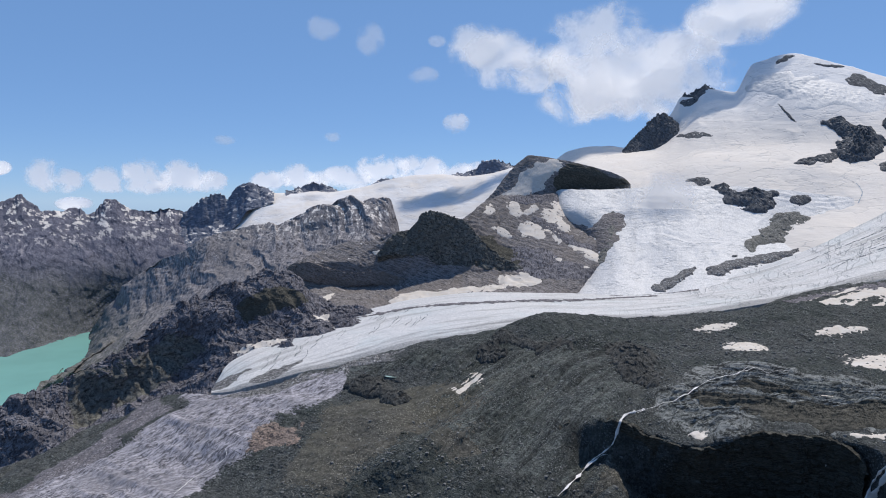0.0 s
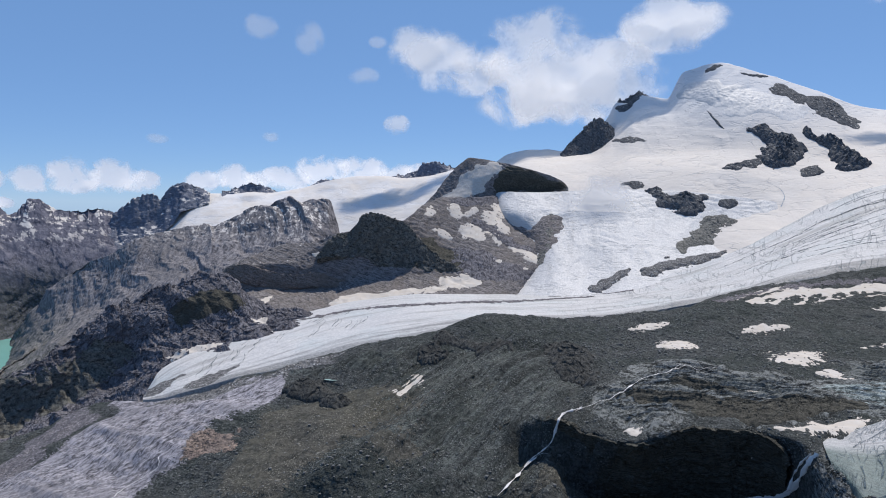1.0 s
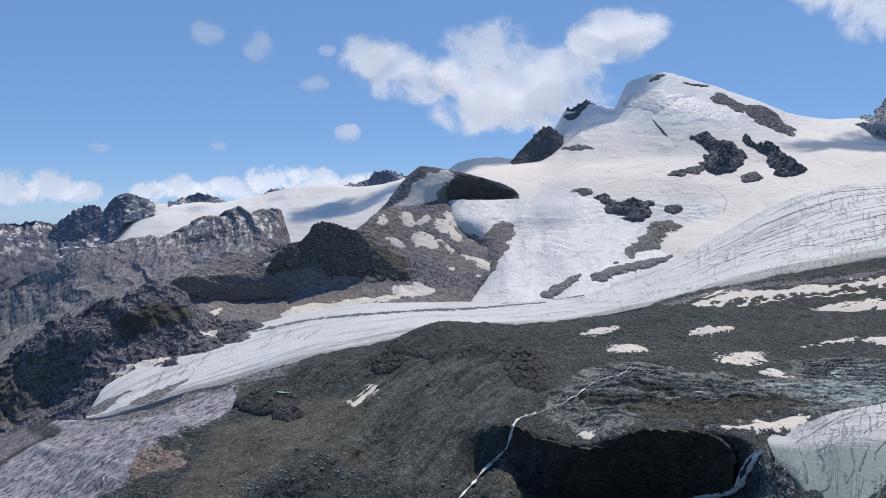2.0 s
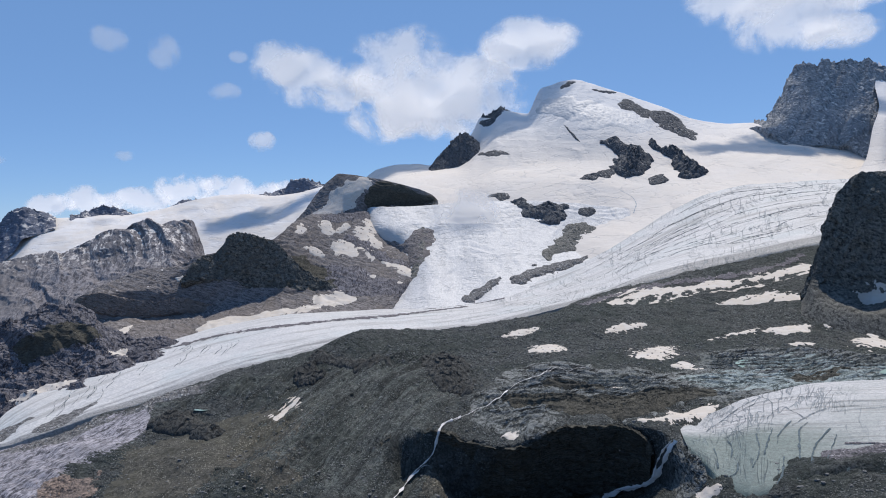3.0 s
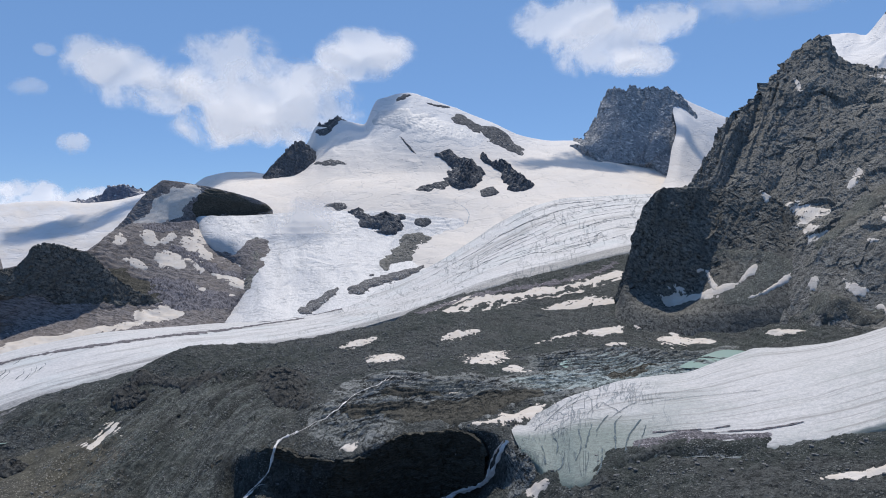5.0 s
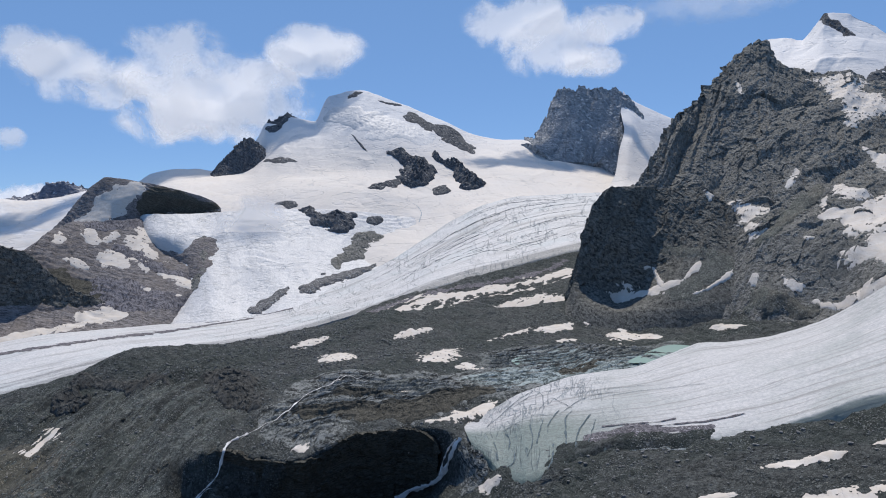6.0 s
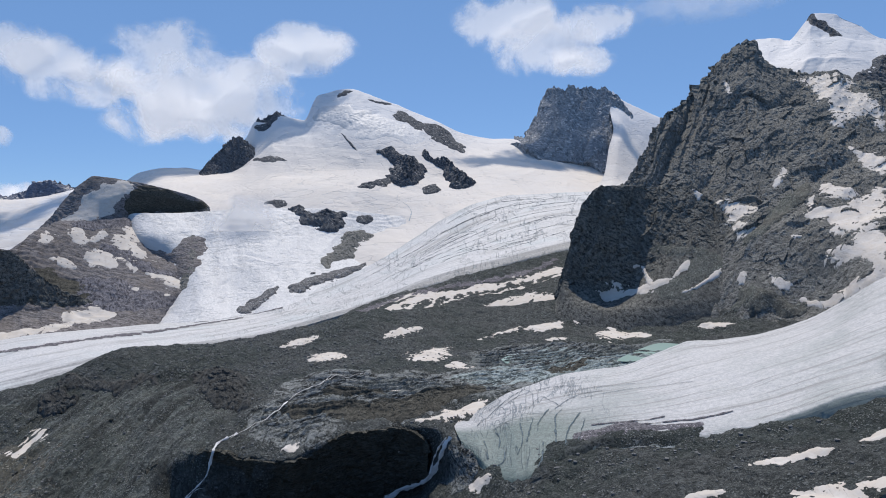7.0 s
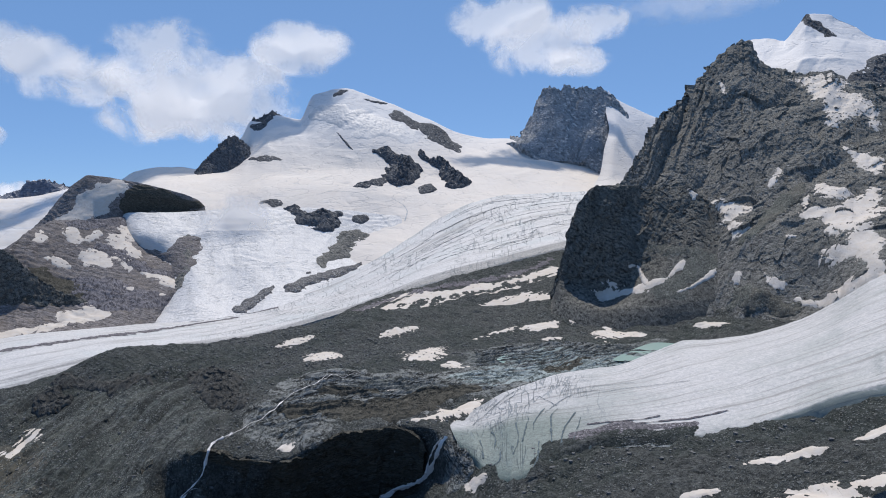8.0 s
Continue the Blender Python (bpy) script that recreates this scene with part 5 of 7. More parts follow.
def drape(name, host, outline, thick, mat, fray=0.45, bumpy=0.0, ledges=None, most=9000, fill=0, roof=False):
    """A body that lies on a landform: its surface sinks below the host at an uneven rim, so that the rim is where the two meet."""
    SEED[0] += 1
    seed = SEED[0]
    poly = rounded(outline)
    lo, hi = poly.min(axis=0), poly.max(axis=0)
    size = hi - lo
    depth = np.sqrt(size[0] * size[1])
    cell = max(math.sqrt(size[0] * size[1] / most), 0.8)
    pad = min(depth * 0.08, 20)
    xs, ys = np.arange(lo[0] - pad, hi[0] + pad + cell, cell), np.arange(lo[1] - pad, hi[1] + pad + cell, cell)
    gx, gy = np.meshgrid(xs, ys)
    flat = np.stack([gx.ravel(), gy.ravel(), np.zeros(gx.size)], axis=1)
    width = max(min(size) * 0.18, 1.5)
    d = inside(gx, gy, poly)
    d = d + fray * width * fractal(flat / (width * 2.2), 5, seed).reshape(gx.shape)
    shape = np.clip(d / width, -1.5, 1)
    if roof:
        deep = max(float(d.max()), 1.0)
        peak = np.clip(d / deep, 0, 1) ** 0.85 * (1 + 0.35 * fractal(flat / (deep * 0.9), 3, seed + 5).reshape(gx.shape))
    up = np.where(shape > 0, thick * (peak if roof else np.sqrt(np.clip(shape, 0, 1))), min(thick, 6) * shape * 0.8)
    if bumpy:
        b = 26 if roof and thick > 20 else max(thick * 1.6, 8)
        n = (1.6 * facets(flat / b, seed + 7) + 0.8 * facets(flat / b * 2.6, seed + 8) + 0.4 * fractal(flat / b * 2, 4, seed + 9)).reshape(gx.shape)
        up = up + bumpy * np.clip(shape, 0, 1) * n
    if ledges:
        ax, ay, bed, step = ledges
        s = (gx * ax + gy * ay) / bed + 0.9 * fractal(flat / (bed * 4.4), 3, seed + 9).reshape(gx.shape)
        part = s - np.floor(s)
        up = up + np.clip(shape, 0, 1) * step * (np.where(part < 0.16, part / 0.16, (1 - part) / 0.84) - 0.5)
    use = shape > -1.4
    tree = host_tree(host)
    verts, ids = [], -np.ones(gx.shape, int)
    down = Vector((0, 0, -1))
    top = np.full(gx.shape, np.nan)
    for j, i in zip(*np.nonzero(use)):
        h = tree.ray_cast(Vector((xs[i], ys[j], 2500)), down)[0]
        if h is not None:
            top[j, i] = h.z
    for _ in range(fill):
        pads = np.pad(top, 1, constant_values=np.nan)
        near = np.stack([pads[1:-1, 1:-1], pads[:-2, 1:-1], pads[2:, 1:-1], pads[1:-1, :-2], pads[1:-1, 2:]])
        have = ~np.isnan(near)
        mean = np.where(have, near, 0).sum(axis=0) / np.maximum(have.sum(axis=0), 1)
        top = np.where(np.isnan(top), np.nan, mean)
    for j, i in zip(*np.nonzero(~np.isnan(top))):
        ids[j, i] = len(verts)
        verts.append((xs[i], ys[j], top[j, i] + up[j, i]))
    q = np.stack([ids[:-1, :-1], ids[:-1, 1:], ids[1:, 1:], ids[1:, :-1]], axis=-1)
    zs = np.array([v[2] for v in verts])
    good = (q >= 0).all(axis=2)
    good &= np.ptp(zs[np.clip(q, 0, None)], axis=2) < (6 * cell + 6 if mat in ROCKS else 3.5 * cell + 3)
    good = largest(good)
    q = q[good]
    kept = np.unique(q)
    back = np.zeros(len(verts), int)
    back[kept] = np.arange(len(kept))
    me = bpy.data.meshes.new(name)
    me.from_pydata([verts[i] for i in kept], [], back[q].tolist())
    me.polygons.foreach_set("use_smooth", np.full(len(me.polygons), mat not in ROCKS))
    me.materials.append(mat)
    return new(name, me)


def largest(mask):
    """The largest connected piece of a mask."""
    label = np.zeros(mask.shape, int)
    best, size, n = 0, 0, 0
    for j, i in zip(*np.nonzero(mask)):
        if label[j, i]:
            continue
        n += 1
        label[j, i] = n
        stack, count = [(j, i)], 0
        while stack:
            a, b = stack.pop()
            count += 1
            for c, d in ((a + 1, b), (a - 1, b), (a, b + 1), (a, b - 1)):
                if 0 <= c < mask.shape[0] and 0 <= d < mask.shape[1] and mask[c, d] and not label[c, d]:
                    label[c, d] = n
                    stack.append((c, d))
        if count > size:
            best, size = n, count
    return label == best


def hug(name, host, outline, thick, mat, fray=0.8, ease=5, bumpy=0.0, rim=0.2):
    """A body on a steep face: follows the host's own grid within an outline on it, stands off by thick and sinks in at an uneven rim."""
    SEED[0] += 1
    seed = SEED[0]
    g = GRIDS[host]
    o = rounded(outline)
    mid = o.mean(axis=0)
    axes = np.linalg.svd(o - mid)[2]
    out = axes[2] * (-1 if axes[2] @ mid > 0 else 1)
    flat = (o - mid) @ axes[:2].T
    local = (g - mid) @ axes[:2].T
    size = np.ptp(flat, axis=0)
    width = max(min(size) * rim, 4.0)
    near = (np.abs(local[..., 0]) < size[0] + 40) & (np.abs(local[..., 1]) < size[1] + 40) & (np.abs((g - mid) @ out) < 0.6 * size[0] + 30)
    js, is_ = np.nonzero(near)
    part = g[js.min():js.max() + 1, is_.min():is_.max() + 1]
    near = near[js.min():js.max() + 1, is_.min():is_.max() + 1]
    q = (part - mid) @ axes[:2].T
    d = inside(q[..., 0], q[..., 1], flat)
    d = d + fray * width * fractal(part.reshape(-1, 3) / (width * 2.0), 5, seed).reshape(d.shape)
    shape = np.where(near, np.clip(d / width, -2.0, 1), -2.0)
    soft = part.copy()
    for _ in range(ease):
        pads = np.pad(soft, ((1, 1), (1, 1), (0, 0)), mode="edge")
        soft = (pads[:-2, 1:-1] + pads[2:, 1:-1] + pads[1:-1, :-2] + pads[1:-1, 2:] + soft) / 5
    up = np.where(shape > 0, thick * np.sqrt(np.clip(shape, 0, 1)), 7.0 * shape)
    if bumpy:
        up = up + bumpy * np.clip(shape, 0, 1) * facets(part.reshape(-1, 3) / 16, seed + 3).reshape(d.shape)
    soft = soft + (0.6 * out + 0.4 * np.array((0, 0, 1)))[None, None] * up[..., None]
    keep = shape > -1.6
    ids = np.cumsum(keep.ravel()).reshape(keep.shape) - 1
    cell = largest(keep[:-1, :-1] & keep[1:, :-1] & keep[1:, 1:] & keep[:-1, 1:])
    quads = np.stack([ids[:-1, :-1], ids[:-1, 1:], ids[1:, 1:], ids[1:, :-1]], axis=-1)[cell]
    me = bpy.data.meshes.new(name)
    used, back = np.unique(quads, return_inverse=True)
    me.from_pydata(soft[keep][used].tolist(), [], back.reshape(quads.shape).tolist())
    me.polygons.foreach_set("use_smooth", np.full(len(me.polygons), mat not in ROCKS))
    me.materials.append(mat)
    return new(name, me)


SNOW_WORDS = {"ground": "patch of old dusty snow on the rubble", "rock_ridge": "old snow lying in a hollow of the rock ridge",
              "rock_hill": "small snow patch on the slab hill", "rock_dome": "snow lying on the rock dome", "rock_buttress": "snow drift at the foot of the black buttress",
              "moraine": "long dusty snow drift on the moraine", "cliff_ridge": "snow strip below the dark cliffs"}


def snow_patch(host, outline, thick, name="snow_patch", label=""):
    if len(outline[0]) == 3:
        ob = hug(name, host, outline, thick * 0.6, MAT_PATCH, ease=18 if thick >= 4 else 6)
    else:
        ob = drape(name, host, outline, thick * 0.5, MAT_PATCH, 0.8, most=3000, fill=14)
    return tagged(ob, label or SNOW_WORDS[host], "snow", "snow patches")


def outcrop(name, host, outline, thick, mat, label, fray=0.7, bumpy=None, ledges=None):
    """Bedrock that stands out of a landform, as a part of it."""
    if len(outline[0]) == 3:
        soft = name == "rubble_band"
        ob = tagged(hug(name, host, outline, 2 * thick if soft else thick, mat, (1.4 if soft else 1.0) * fray, 12 if soft else 2, thick * (0.2 if soft else 0.5), 0.2 if soft else 0.28), label)
        ob.parent = bpy.data.objects[host]
        return ob
    roof = bumpy is None
    bumpy = thick * 0.3 if bumpy is None else bumpy
    ob = tagged(drape(name, host, outline, thick, mat, fray, bumpy, ledges=ledges, roof=roof, most=40000 if ledges else 14000), label)
    ob.parent = bpy.data.objects[host]
    return ob


def pond(host, outline, z, label):
    poly = rounded(outline)
    bm = bmesh.new()
    bm.faces.new([bm.verts.new((x, y, z + 4.5)) for x, y in poly])
    bmesh.ops.recalc_face_normals(bm, faces=bm.faces)
    me = bpy.data.meshes.new("pond")
    bm.to_mesh(me)
    bm.free()
    me.materials.append(MAT_POND)
    return tagged(new("pond", me), label, "pond")


def ribbon(name, path, width, mat, label, lie="", parent="", lift=1.0):
    """A narrow uneven band along a line on the ground: running water, a crevasse's shade as a coloured strip, or a line
    of rubble.
    lie: the bodies on whose top the band is laid; without them it keeps to the line's own heights, as falling water
    does."""
    SEED[0] += 1
    p = np.array(path, float)
    u = np.concatenate([[0], np.cumsum(np.linalg.norm(np.diff(p, axis=0), axis=1))])
    n = max(int(u[-1] / 2.0), 24)
    c = hermite(u, p, np.linspace(0, u[-1], n), flat=False)
    c += 0.9 * np.stack([fractal(c / 14, 4, SEED[0] + k) for k in range(3)], axis=1)
    side = np.cross(np.gradient(c, axis=0), (0, 0, 1) if name == "debris_line" else c)
    side /= np.linalg.norm(side, axis=1)[:, None]
    w = width * np.clip(0.6 + 0.6 * fractal(c / 12, 4, SEED[0] + 5), 0.12, 2)
    toward = c / np.linalg.norm(c, axis=1)[:, None]
    g = np.array([c + side * (w * k)[:, None] - toward * (2.0 + 1.0 * (1 - k * k)) for k in (-1, -0.5, 0, 0.5, 1)])
    if lie:
        trees = [host_tree(h) for h in lie.split()]
        for row in g:
            for v in row:
                tops = [t.ray_cast(Vector((v[0], v[1], 2000)), Vector((0, 0, -1)))[0] for t in trees]
                tops = [h.z for h in tops if h is not None]
                if tops:
                    v[2] = max(tops) + lift
    if lie and name == "stream":
        z = np.pad(g[..., 2].max(axis=0), 6, mode="edge")
        z = np.max([z[k:len(z) - 8 + k] for k in range(9)], axis=0)
        g[..., 2] = np.convolve(np.pad(z, 4, mode="edge"), np.ones(9) / 9, "valid")[2:2 + g.shape[1]]
    ob = surface(name, g, mat)
    if parent:
        ob.parent = bpy.data.objects[parent]
        return tagged(ob, label)
    return tagged(ob, label, name.replace("_", " "))


snow_patch("ground", [(585, 1579), (642, 1606), (695, 1604), (680, 1577), (628, 1572)], 2.5)
snow_patch("ground", [(581, 1424), (622, 1456), (665, 1457), (673, 1415), (619, 1387)], 2.5)
snow_patch("ground", [(822, 1502), (882, 1543), (930, 1551), (964, 1549), (938, 1522), (884, 1518), (837, 1495)], 2.5)
snow_patch("ground", [(793, 1319), (834, 1332), (906, 1368), (932, 1358), (859, 1275), (799, 1252), (780, 1281)], 2.5)
snow_patch("ground", [(803, 1204), (845, 1210), (856, 1163), (848, 1133), (814, 1167)], 2.5)
snow_patch("ground", [(1052, 1398), (1127, 1427), (1191, 1432), (1214, 1431), (1180, 1408), (1113, 1410), (1060, 1389)], 2.5)
snow_patch("ground", [(1223, 1400), (1274, 1387), (1312, 1360), (1256, 1334), (1220, 1362)], 2.5)
snow_patch("ground", [(1328, 1344), (1364, 1326), (1360, 1302), (1328, 1322)], 2.5)
snow_patch("ground", [(1424, 1288), (1513, 1255), (1577, 1173), (1538, 1162), (1474, 1243), (1422, 1277)], 2.5)
snow_patch("ground", [(1435, 1020), (1451, 984), (1441, 933), (1419, 962)], 2.5)
snow_patch("ground", [(707, 434), (737, 415), (748, 402), (740, 361), (736, 356), (736, 382), (724, 401), (710, 422)], 2.5)
snow_patch("ground", [(629, 351), (653, 334), (656, 305), (671, 279), (673, 247), (673, 247), (634, 280), (614, 294), (602, 328)], 2.5)
snow_patch("ground", [(607, 457), (625, 445), (631, 421), (626, 419), (610, 435)], 2.5)
snow_patch("ground", [(799, 362), (821, 357), (833, 346), (809, 336), (796, 352)], 2.5)
snow_patch("ground", [(539, 753), (550, 734), (556, 721), (548, 719), (536, 725)], 2.5)
snow_patch("ground", [(491, 1123), (510, 1124), (507, 1094), (490, 1094)], 2.5)
snow_patch("ground", [(456, 1034), (476, 1040), (476, 1020), (461, 1023)], 2.5)
snow_patch("ground", [(620, 1106), (651, 1117), (639, 1093), (618, 1088)], 2.5)
snow_patch("ground", [(358, 970), (381, 978), (387, 966), (370, 955)], 2.5)
snow_patch("ground", [(13, 1387), (36, 1392), (55, 1413), (74, 1447), (82, 1398), (71, 1358), (47, 1368), (24, 1366)], 2.5)
snow_patch("ground", [(84, 1518), (100, 1528), (98, 1503), (86, 1500)], 2.5)
snow_patch("rock_dome", [(295, 3438, 27), (362, 3406, 71), (383, 3452, 149), (449, 3392, 160), (467, 3402, 188), (529, 3366, 195), (568, 3321, 170), (497, 3318, 97), (416, 3323, 42), (332, 3358, 15)], 3)
snow_patch("rock_hill", [(174, 2931, -47), (204, 3008, -9), (228, 2974, -43), (199, 2943, -59)], 2.5)
snow_patch("rock_hill", [(282, 3026, -24), (330, 3076, -4), (358, 3031, -49), (327, 2996, -75), (301, 3007, -56)], 2.5)
snow_patch("rock_hill", [(355, 3029, -51), (410, 3085, -11), (425, 3066, -37), (380, 3023, -64)], 2.5)
snow_patch("rock_hill", [(433, 3045, -59), (523, 3133, -30), (517, 3004, -108), (537, 2948, -157), (487, 2923, -163), (439, 2978, -112)], 2.5)
snow_patch("rock_hill", [(328, 2954, -111), (412, 2998, -90), (422, 2946, -133), (364, 2891, -159)], 2.5)
snow_patch("rock_hill", [(201, 2894, -106), (256, 2913, -122), (286, 2897, -154), (242, 2887, -144)], 2.5)
snow_patch("rock_hill", [(304, 2730, -273), (344, 2744, -260), (354, 2694, -289), (312, 2678, -299)], 2.5)
snow_patch("rock_hill", [(229, 2695, -303), (349, 2693, -292), (381, 2644, -311), (317, 2608, -326), (249, 2624, -324)], 2.5)
snow_patch("rock_hill", [(453, 2811, -229), (490, 2798, -235), (475, 2774, -252)], 2.5)
snow_patch("rock_hill", [(-286, 2783, -206), (-259, 2784, -202), (-267, 2770, -219)], 2.5)
snow_patch("rock_hill", [(482, 2686, -282), (559, 2735, -257), (592, 2731, -268), (521, 2655, -290)], 2.5)
snow_patch("rock_hill", [(-206, 2474, -380), (-138, 2589, -352), (35, 2595, -335), (188, 2621, -323), (265, 2657, -314), (236, 2595, -333), (34, 2530, -350), (-112, 2491, -368)], 3, name="snow_strip", label="long tan snow strip along the foot of the hill")
snow_patch("rock_hill", [(-496, 2467, -383), (-456, 2555, -360), (-419, 2622, -354), (-432, 2505, -376), (-470, 2428, -387)], 2.5)
snow_patch("cliff_ridge", [(-399, 2089, -347), (-358, 2123, -355), (-360, 2053, -364), (-391, 2074, -359)], 2.5)
snow_patch("cliff_ridge", [(-595, 1928, -431), (-558, 1936, -410), (-466, 1959, -397), (-451, 1951, -402), (-505, 1919, -418), (-565, 1905, -431)], 2.5)
snow_patch("rock_hill", [(558, 3285, 31), (655, 3366, 18), (558, 3124, -61), (489, 3096, -40)], 2.5)
outcrop("bedrock_slab", "ground", [(-816, 1131), (-821, 1263), (-788, 1357), (-710, 1436), (-662, 1527), (-598, 1563), (-595, 1628), (-568, 1638), (-524, 1621), (-447, 1589), (-349, 1570), (-244, 1577), (-276, 1463), (-336, 1404), (-393, 1355), (-386, 1288), (-439, 1282), (-482, 1171), (-495, 991), (-586, 944)], 2.5, MAT_PALE, "pale ice-scoured bedrock slabs below the glacier end", fray=0.9, bumpy=0.8, ledges=(0.64, -0.77, 16, 3.2))
outcrop("bedrock_slab", "ground", [(-371, 1275), (-368, 1323), (-329, 1325), (-291, 1306), (-275, 1255), (-299, 1242), (-333, 1254)], 1.5, MAT_RUST, "rusty patch of bedrock", fray=1.6, bumpy=0.8)
outcrop("bedrock_bench", "ground", [(346, 1094), (417, 1157), (516, 1269), (611, 1287), (700, 1206), (831, 1091), (948, 1035), (1022, 949), (1309, 1005), (1221, 1063), (1123, 1224), (1007, 1298), (764, 1136), (793, 990), (677, 973), (548, 950), (485, 986), (411, 951), (369, 981), (333, 1030)], 3.0, MAT_BENCH, "ledges of dark green-grey bedrock worn by ice", fray=0.8, bumpy=1.0, ledges=(0.42, 0.9, 30, 7))
outcrop("turf_slope", "ground", [(-260, 1378), (-100, 1418), (18, 1364), (122, 1247), (35, 1137), (-86, 1211), (-166, 1064), (-273, 1055), (-326, 1051), (-292, 1215)], 1.5, MAT_TURF, "brownish rubble slope with sparse turf", fray=0.9, bumpy=0.6)
outcrop("bedrock_bench", "ground", [(757, 1106), (879, 1154), (988, 1210), (1067, 1183), (1122, 1092), (1109, 982), (1262, 1001), (1284, 971), (1071, 890), (1013, 911), (949, 955), (867, 946), (820, 990), (758, 1014)], 2.5, MAT_BENCH_PALE, "pale green-grey ice-worn bedrock by the meltwater ponds", fray=0.9, bumpy=0.6, ledges=(0.42, 0.9, 26, 4))
outcrop("rock_outcrop", "snow_peak", [(2956, 1561), (2957, 1533), (2941, 1483), (2910, 1404), (2890, 1412), (2903, 1475), (2904, 1520)], 8, MAT_PEAK_DARK, "dark rock band on the snow peak")
outcrop("rock_outcrop", "snow_peak", [(2666, 1252), (2772, 1232), (2904, 1214), (3129, 1162), (2824, 1048), (2707, 1131), (2655, 1198)], 14, MAT_PEAK_DARK, "shaded rock face beside the snow")
outcrop("dirty_ice", "ground", [(-563, 1599), (-540, 1607), (-471, 1628), (-393, 1649), (-317, 1615), (-238, 1628), (-157, 1638), (-88, 1643), (-113, 1609), (-191, 1576), (-254, 1556), (-319, 1554), (-391, 1527), (-463, 1511)], 7, MAT_DIRTY, "dirty broken ice at the glacier margin")
# skins over the cliffs whose dark colour stands in for shade
outcrop("shaded_cliff_face", "rock_dome", [(549, 3320, 154), (602, 3315, 175), (680, 3296, 172), (782, 3265, 135), (869, 3238, 92), (854, 3240, 68), (782, 3258, 52), (718, 3274, 47), (653, 3285, 53), (587, 3299, 53), (529, 3308, 77)], 3, MAT_SHADE_ROCK, "overhanging cliff of the rock dome, painted black for its shade")
outcrop("shaded_cliff_face", "rock_hill", [(-241, 2795, -175), (-113, 2775, -157), (14, 2777, -169), (84, 2816, -90), (155, 2833, -149), (250, 2843, -196), (326, 2781, -245), (274, 2728, -279), (150, 2726, -270), (37, 2748, -249), (-89, 2745, -226), (-204, 2766, -210)], 3, MAT_SHADE_ROCK, "cliff band on the hill with its shade painted black")
outcrop("shaded_cliff_face", "cliff_ridge", [(-964, 1745, -588), (-987, 1809, -531), (-978, 1848, -462), (-921, 1865, -459), (-874, 1905, -439), (-799, 1958, -411), (-730, 1983, -397), (-698, 1975, -430), (-743, 1960, -467), (-764, 1933, -515), (-807, 1901, -516), (-848, 1841, -550), (-927, 1832, -563), (-944, 1791, -591)], 3, MAT_BLACK, "cliff faces painted dark for their shade")
outcrop("shaded_cliff_face", "cliff_ridge", [(-623, 2052, -322), (-590, 2060, -280), (-529, 2091, -258), (-462, 2100, -277), (-422, 2118, -315), (-454, 2061, -332), (-518, 2040, -339), (-587, 2043, -350)], 3, MAT_SHADE_ROCK, "cliff faces painted dark for their shade")
outcrop("rubble_band", "glacier_snout", [(556, 698), (565, 680), (591, 665), (642, 659), (675, 639), (713, 603), (750, 556), (771, 540), (755, 600), (724, 642), (681, 676), (636, 697), (597, 699)], 1.6, MAT_GROUND, "dark rubble spread over the ice edge", bumpy=0.6)
outcrop("dirty_ice", "valley_glacier", [(-587, 1703), (-564, 1711), (-526, 1720), (-498, 1723), (-509, 1689), (-529, 1661), (-545, 1634)], 1.0, MAT_DIRTY, "dirty rubble-strewn ice at the glacier end", bumpy=0.4)
outcrop("dirty_ice", "valley_glacier", [(-481, 1665), (-439, 1721), (-397, 1757), (-364, 1763), (-395, 1687), (-441, 1644)], 1.0, MAT_DIRTY, "dirty rubble-strewn ice at the glacier end", bumpy=0.4)
pond("ground", [(1033, 921), (1114, 956), (1228, 989), (1263, 970), (1256, 928), (1147, 892), (1071, 890)], -293.2, "turquoise meltwater pond beside the glacier")
pond("ground", [(940, 1172), (987, 1190), (966, 1115), (926, 1112)], -318.7, "faint turquoise pool on the bedrock")
ribbon("stream", [(579, 1246, -313), (530, 1219, -316), (481, 1189, -319), (441, 1153, -322), (402, 1118, -328), (367, 1103, -332), (341, 1095, -334), (326, 1085, -336), (311, 1071, -334)], 2.4, MAT_FOAM, "white meltwater stream running over the bedrock ledges", lie="ground bedrock_bench")
ribbon("waterfall", [(325, 1081, -334), (308, 1066, -334), (294, 1058, -334), (275, 1024, -330), (268, 1012, -333), (264, 1016, -352), (258, 1015, -368), (248, 1015, -378), (233, 1021, -392), (222, 1021, -402)], 2.4, MAT_FOAM, "white waterfall dropping over a black cliff")
ribbon("waterfall", [(574, 842, -329), (564, 846, -347), (563, 860, -371), (562, 873, -391), (561, 902, -414), (551, 932, -431), (531, 944, -441), (493, 932, -442)], 4.4, MAT_FOAM, "braided white waterfall below the glacier snout")
ribbon("waterfall", [(569, 846, -331), (564, 862, -352), (563, 876, -376), (561, 880, -394), (560, 912, -420), (540, 940, -433), (520, 953, -445)], 2.6, MAT_FOAM, "thin side strand of the braided waterfall")
ribbon("stream", [(633, 1227, -310), (590, 1217, -313), (575, 1251, -313), (528, 1213, -316)], 1.2, MAT_FOAM, "thin shining trickle on the bedrock bench", lie="ground bedrock_bench")
ribbon("debris_line", [(788, 616, -285), (746, 651, -293), (718, 690, -301)], 2.2, MAT_DEBRIS, "dark rubble line on the ice", lie="glacier_snout")
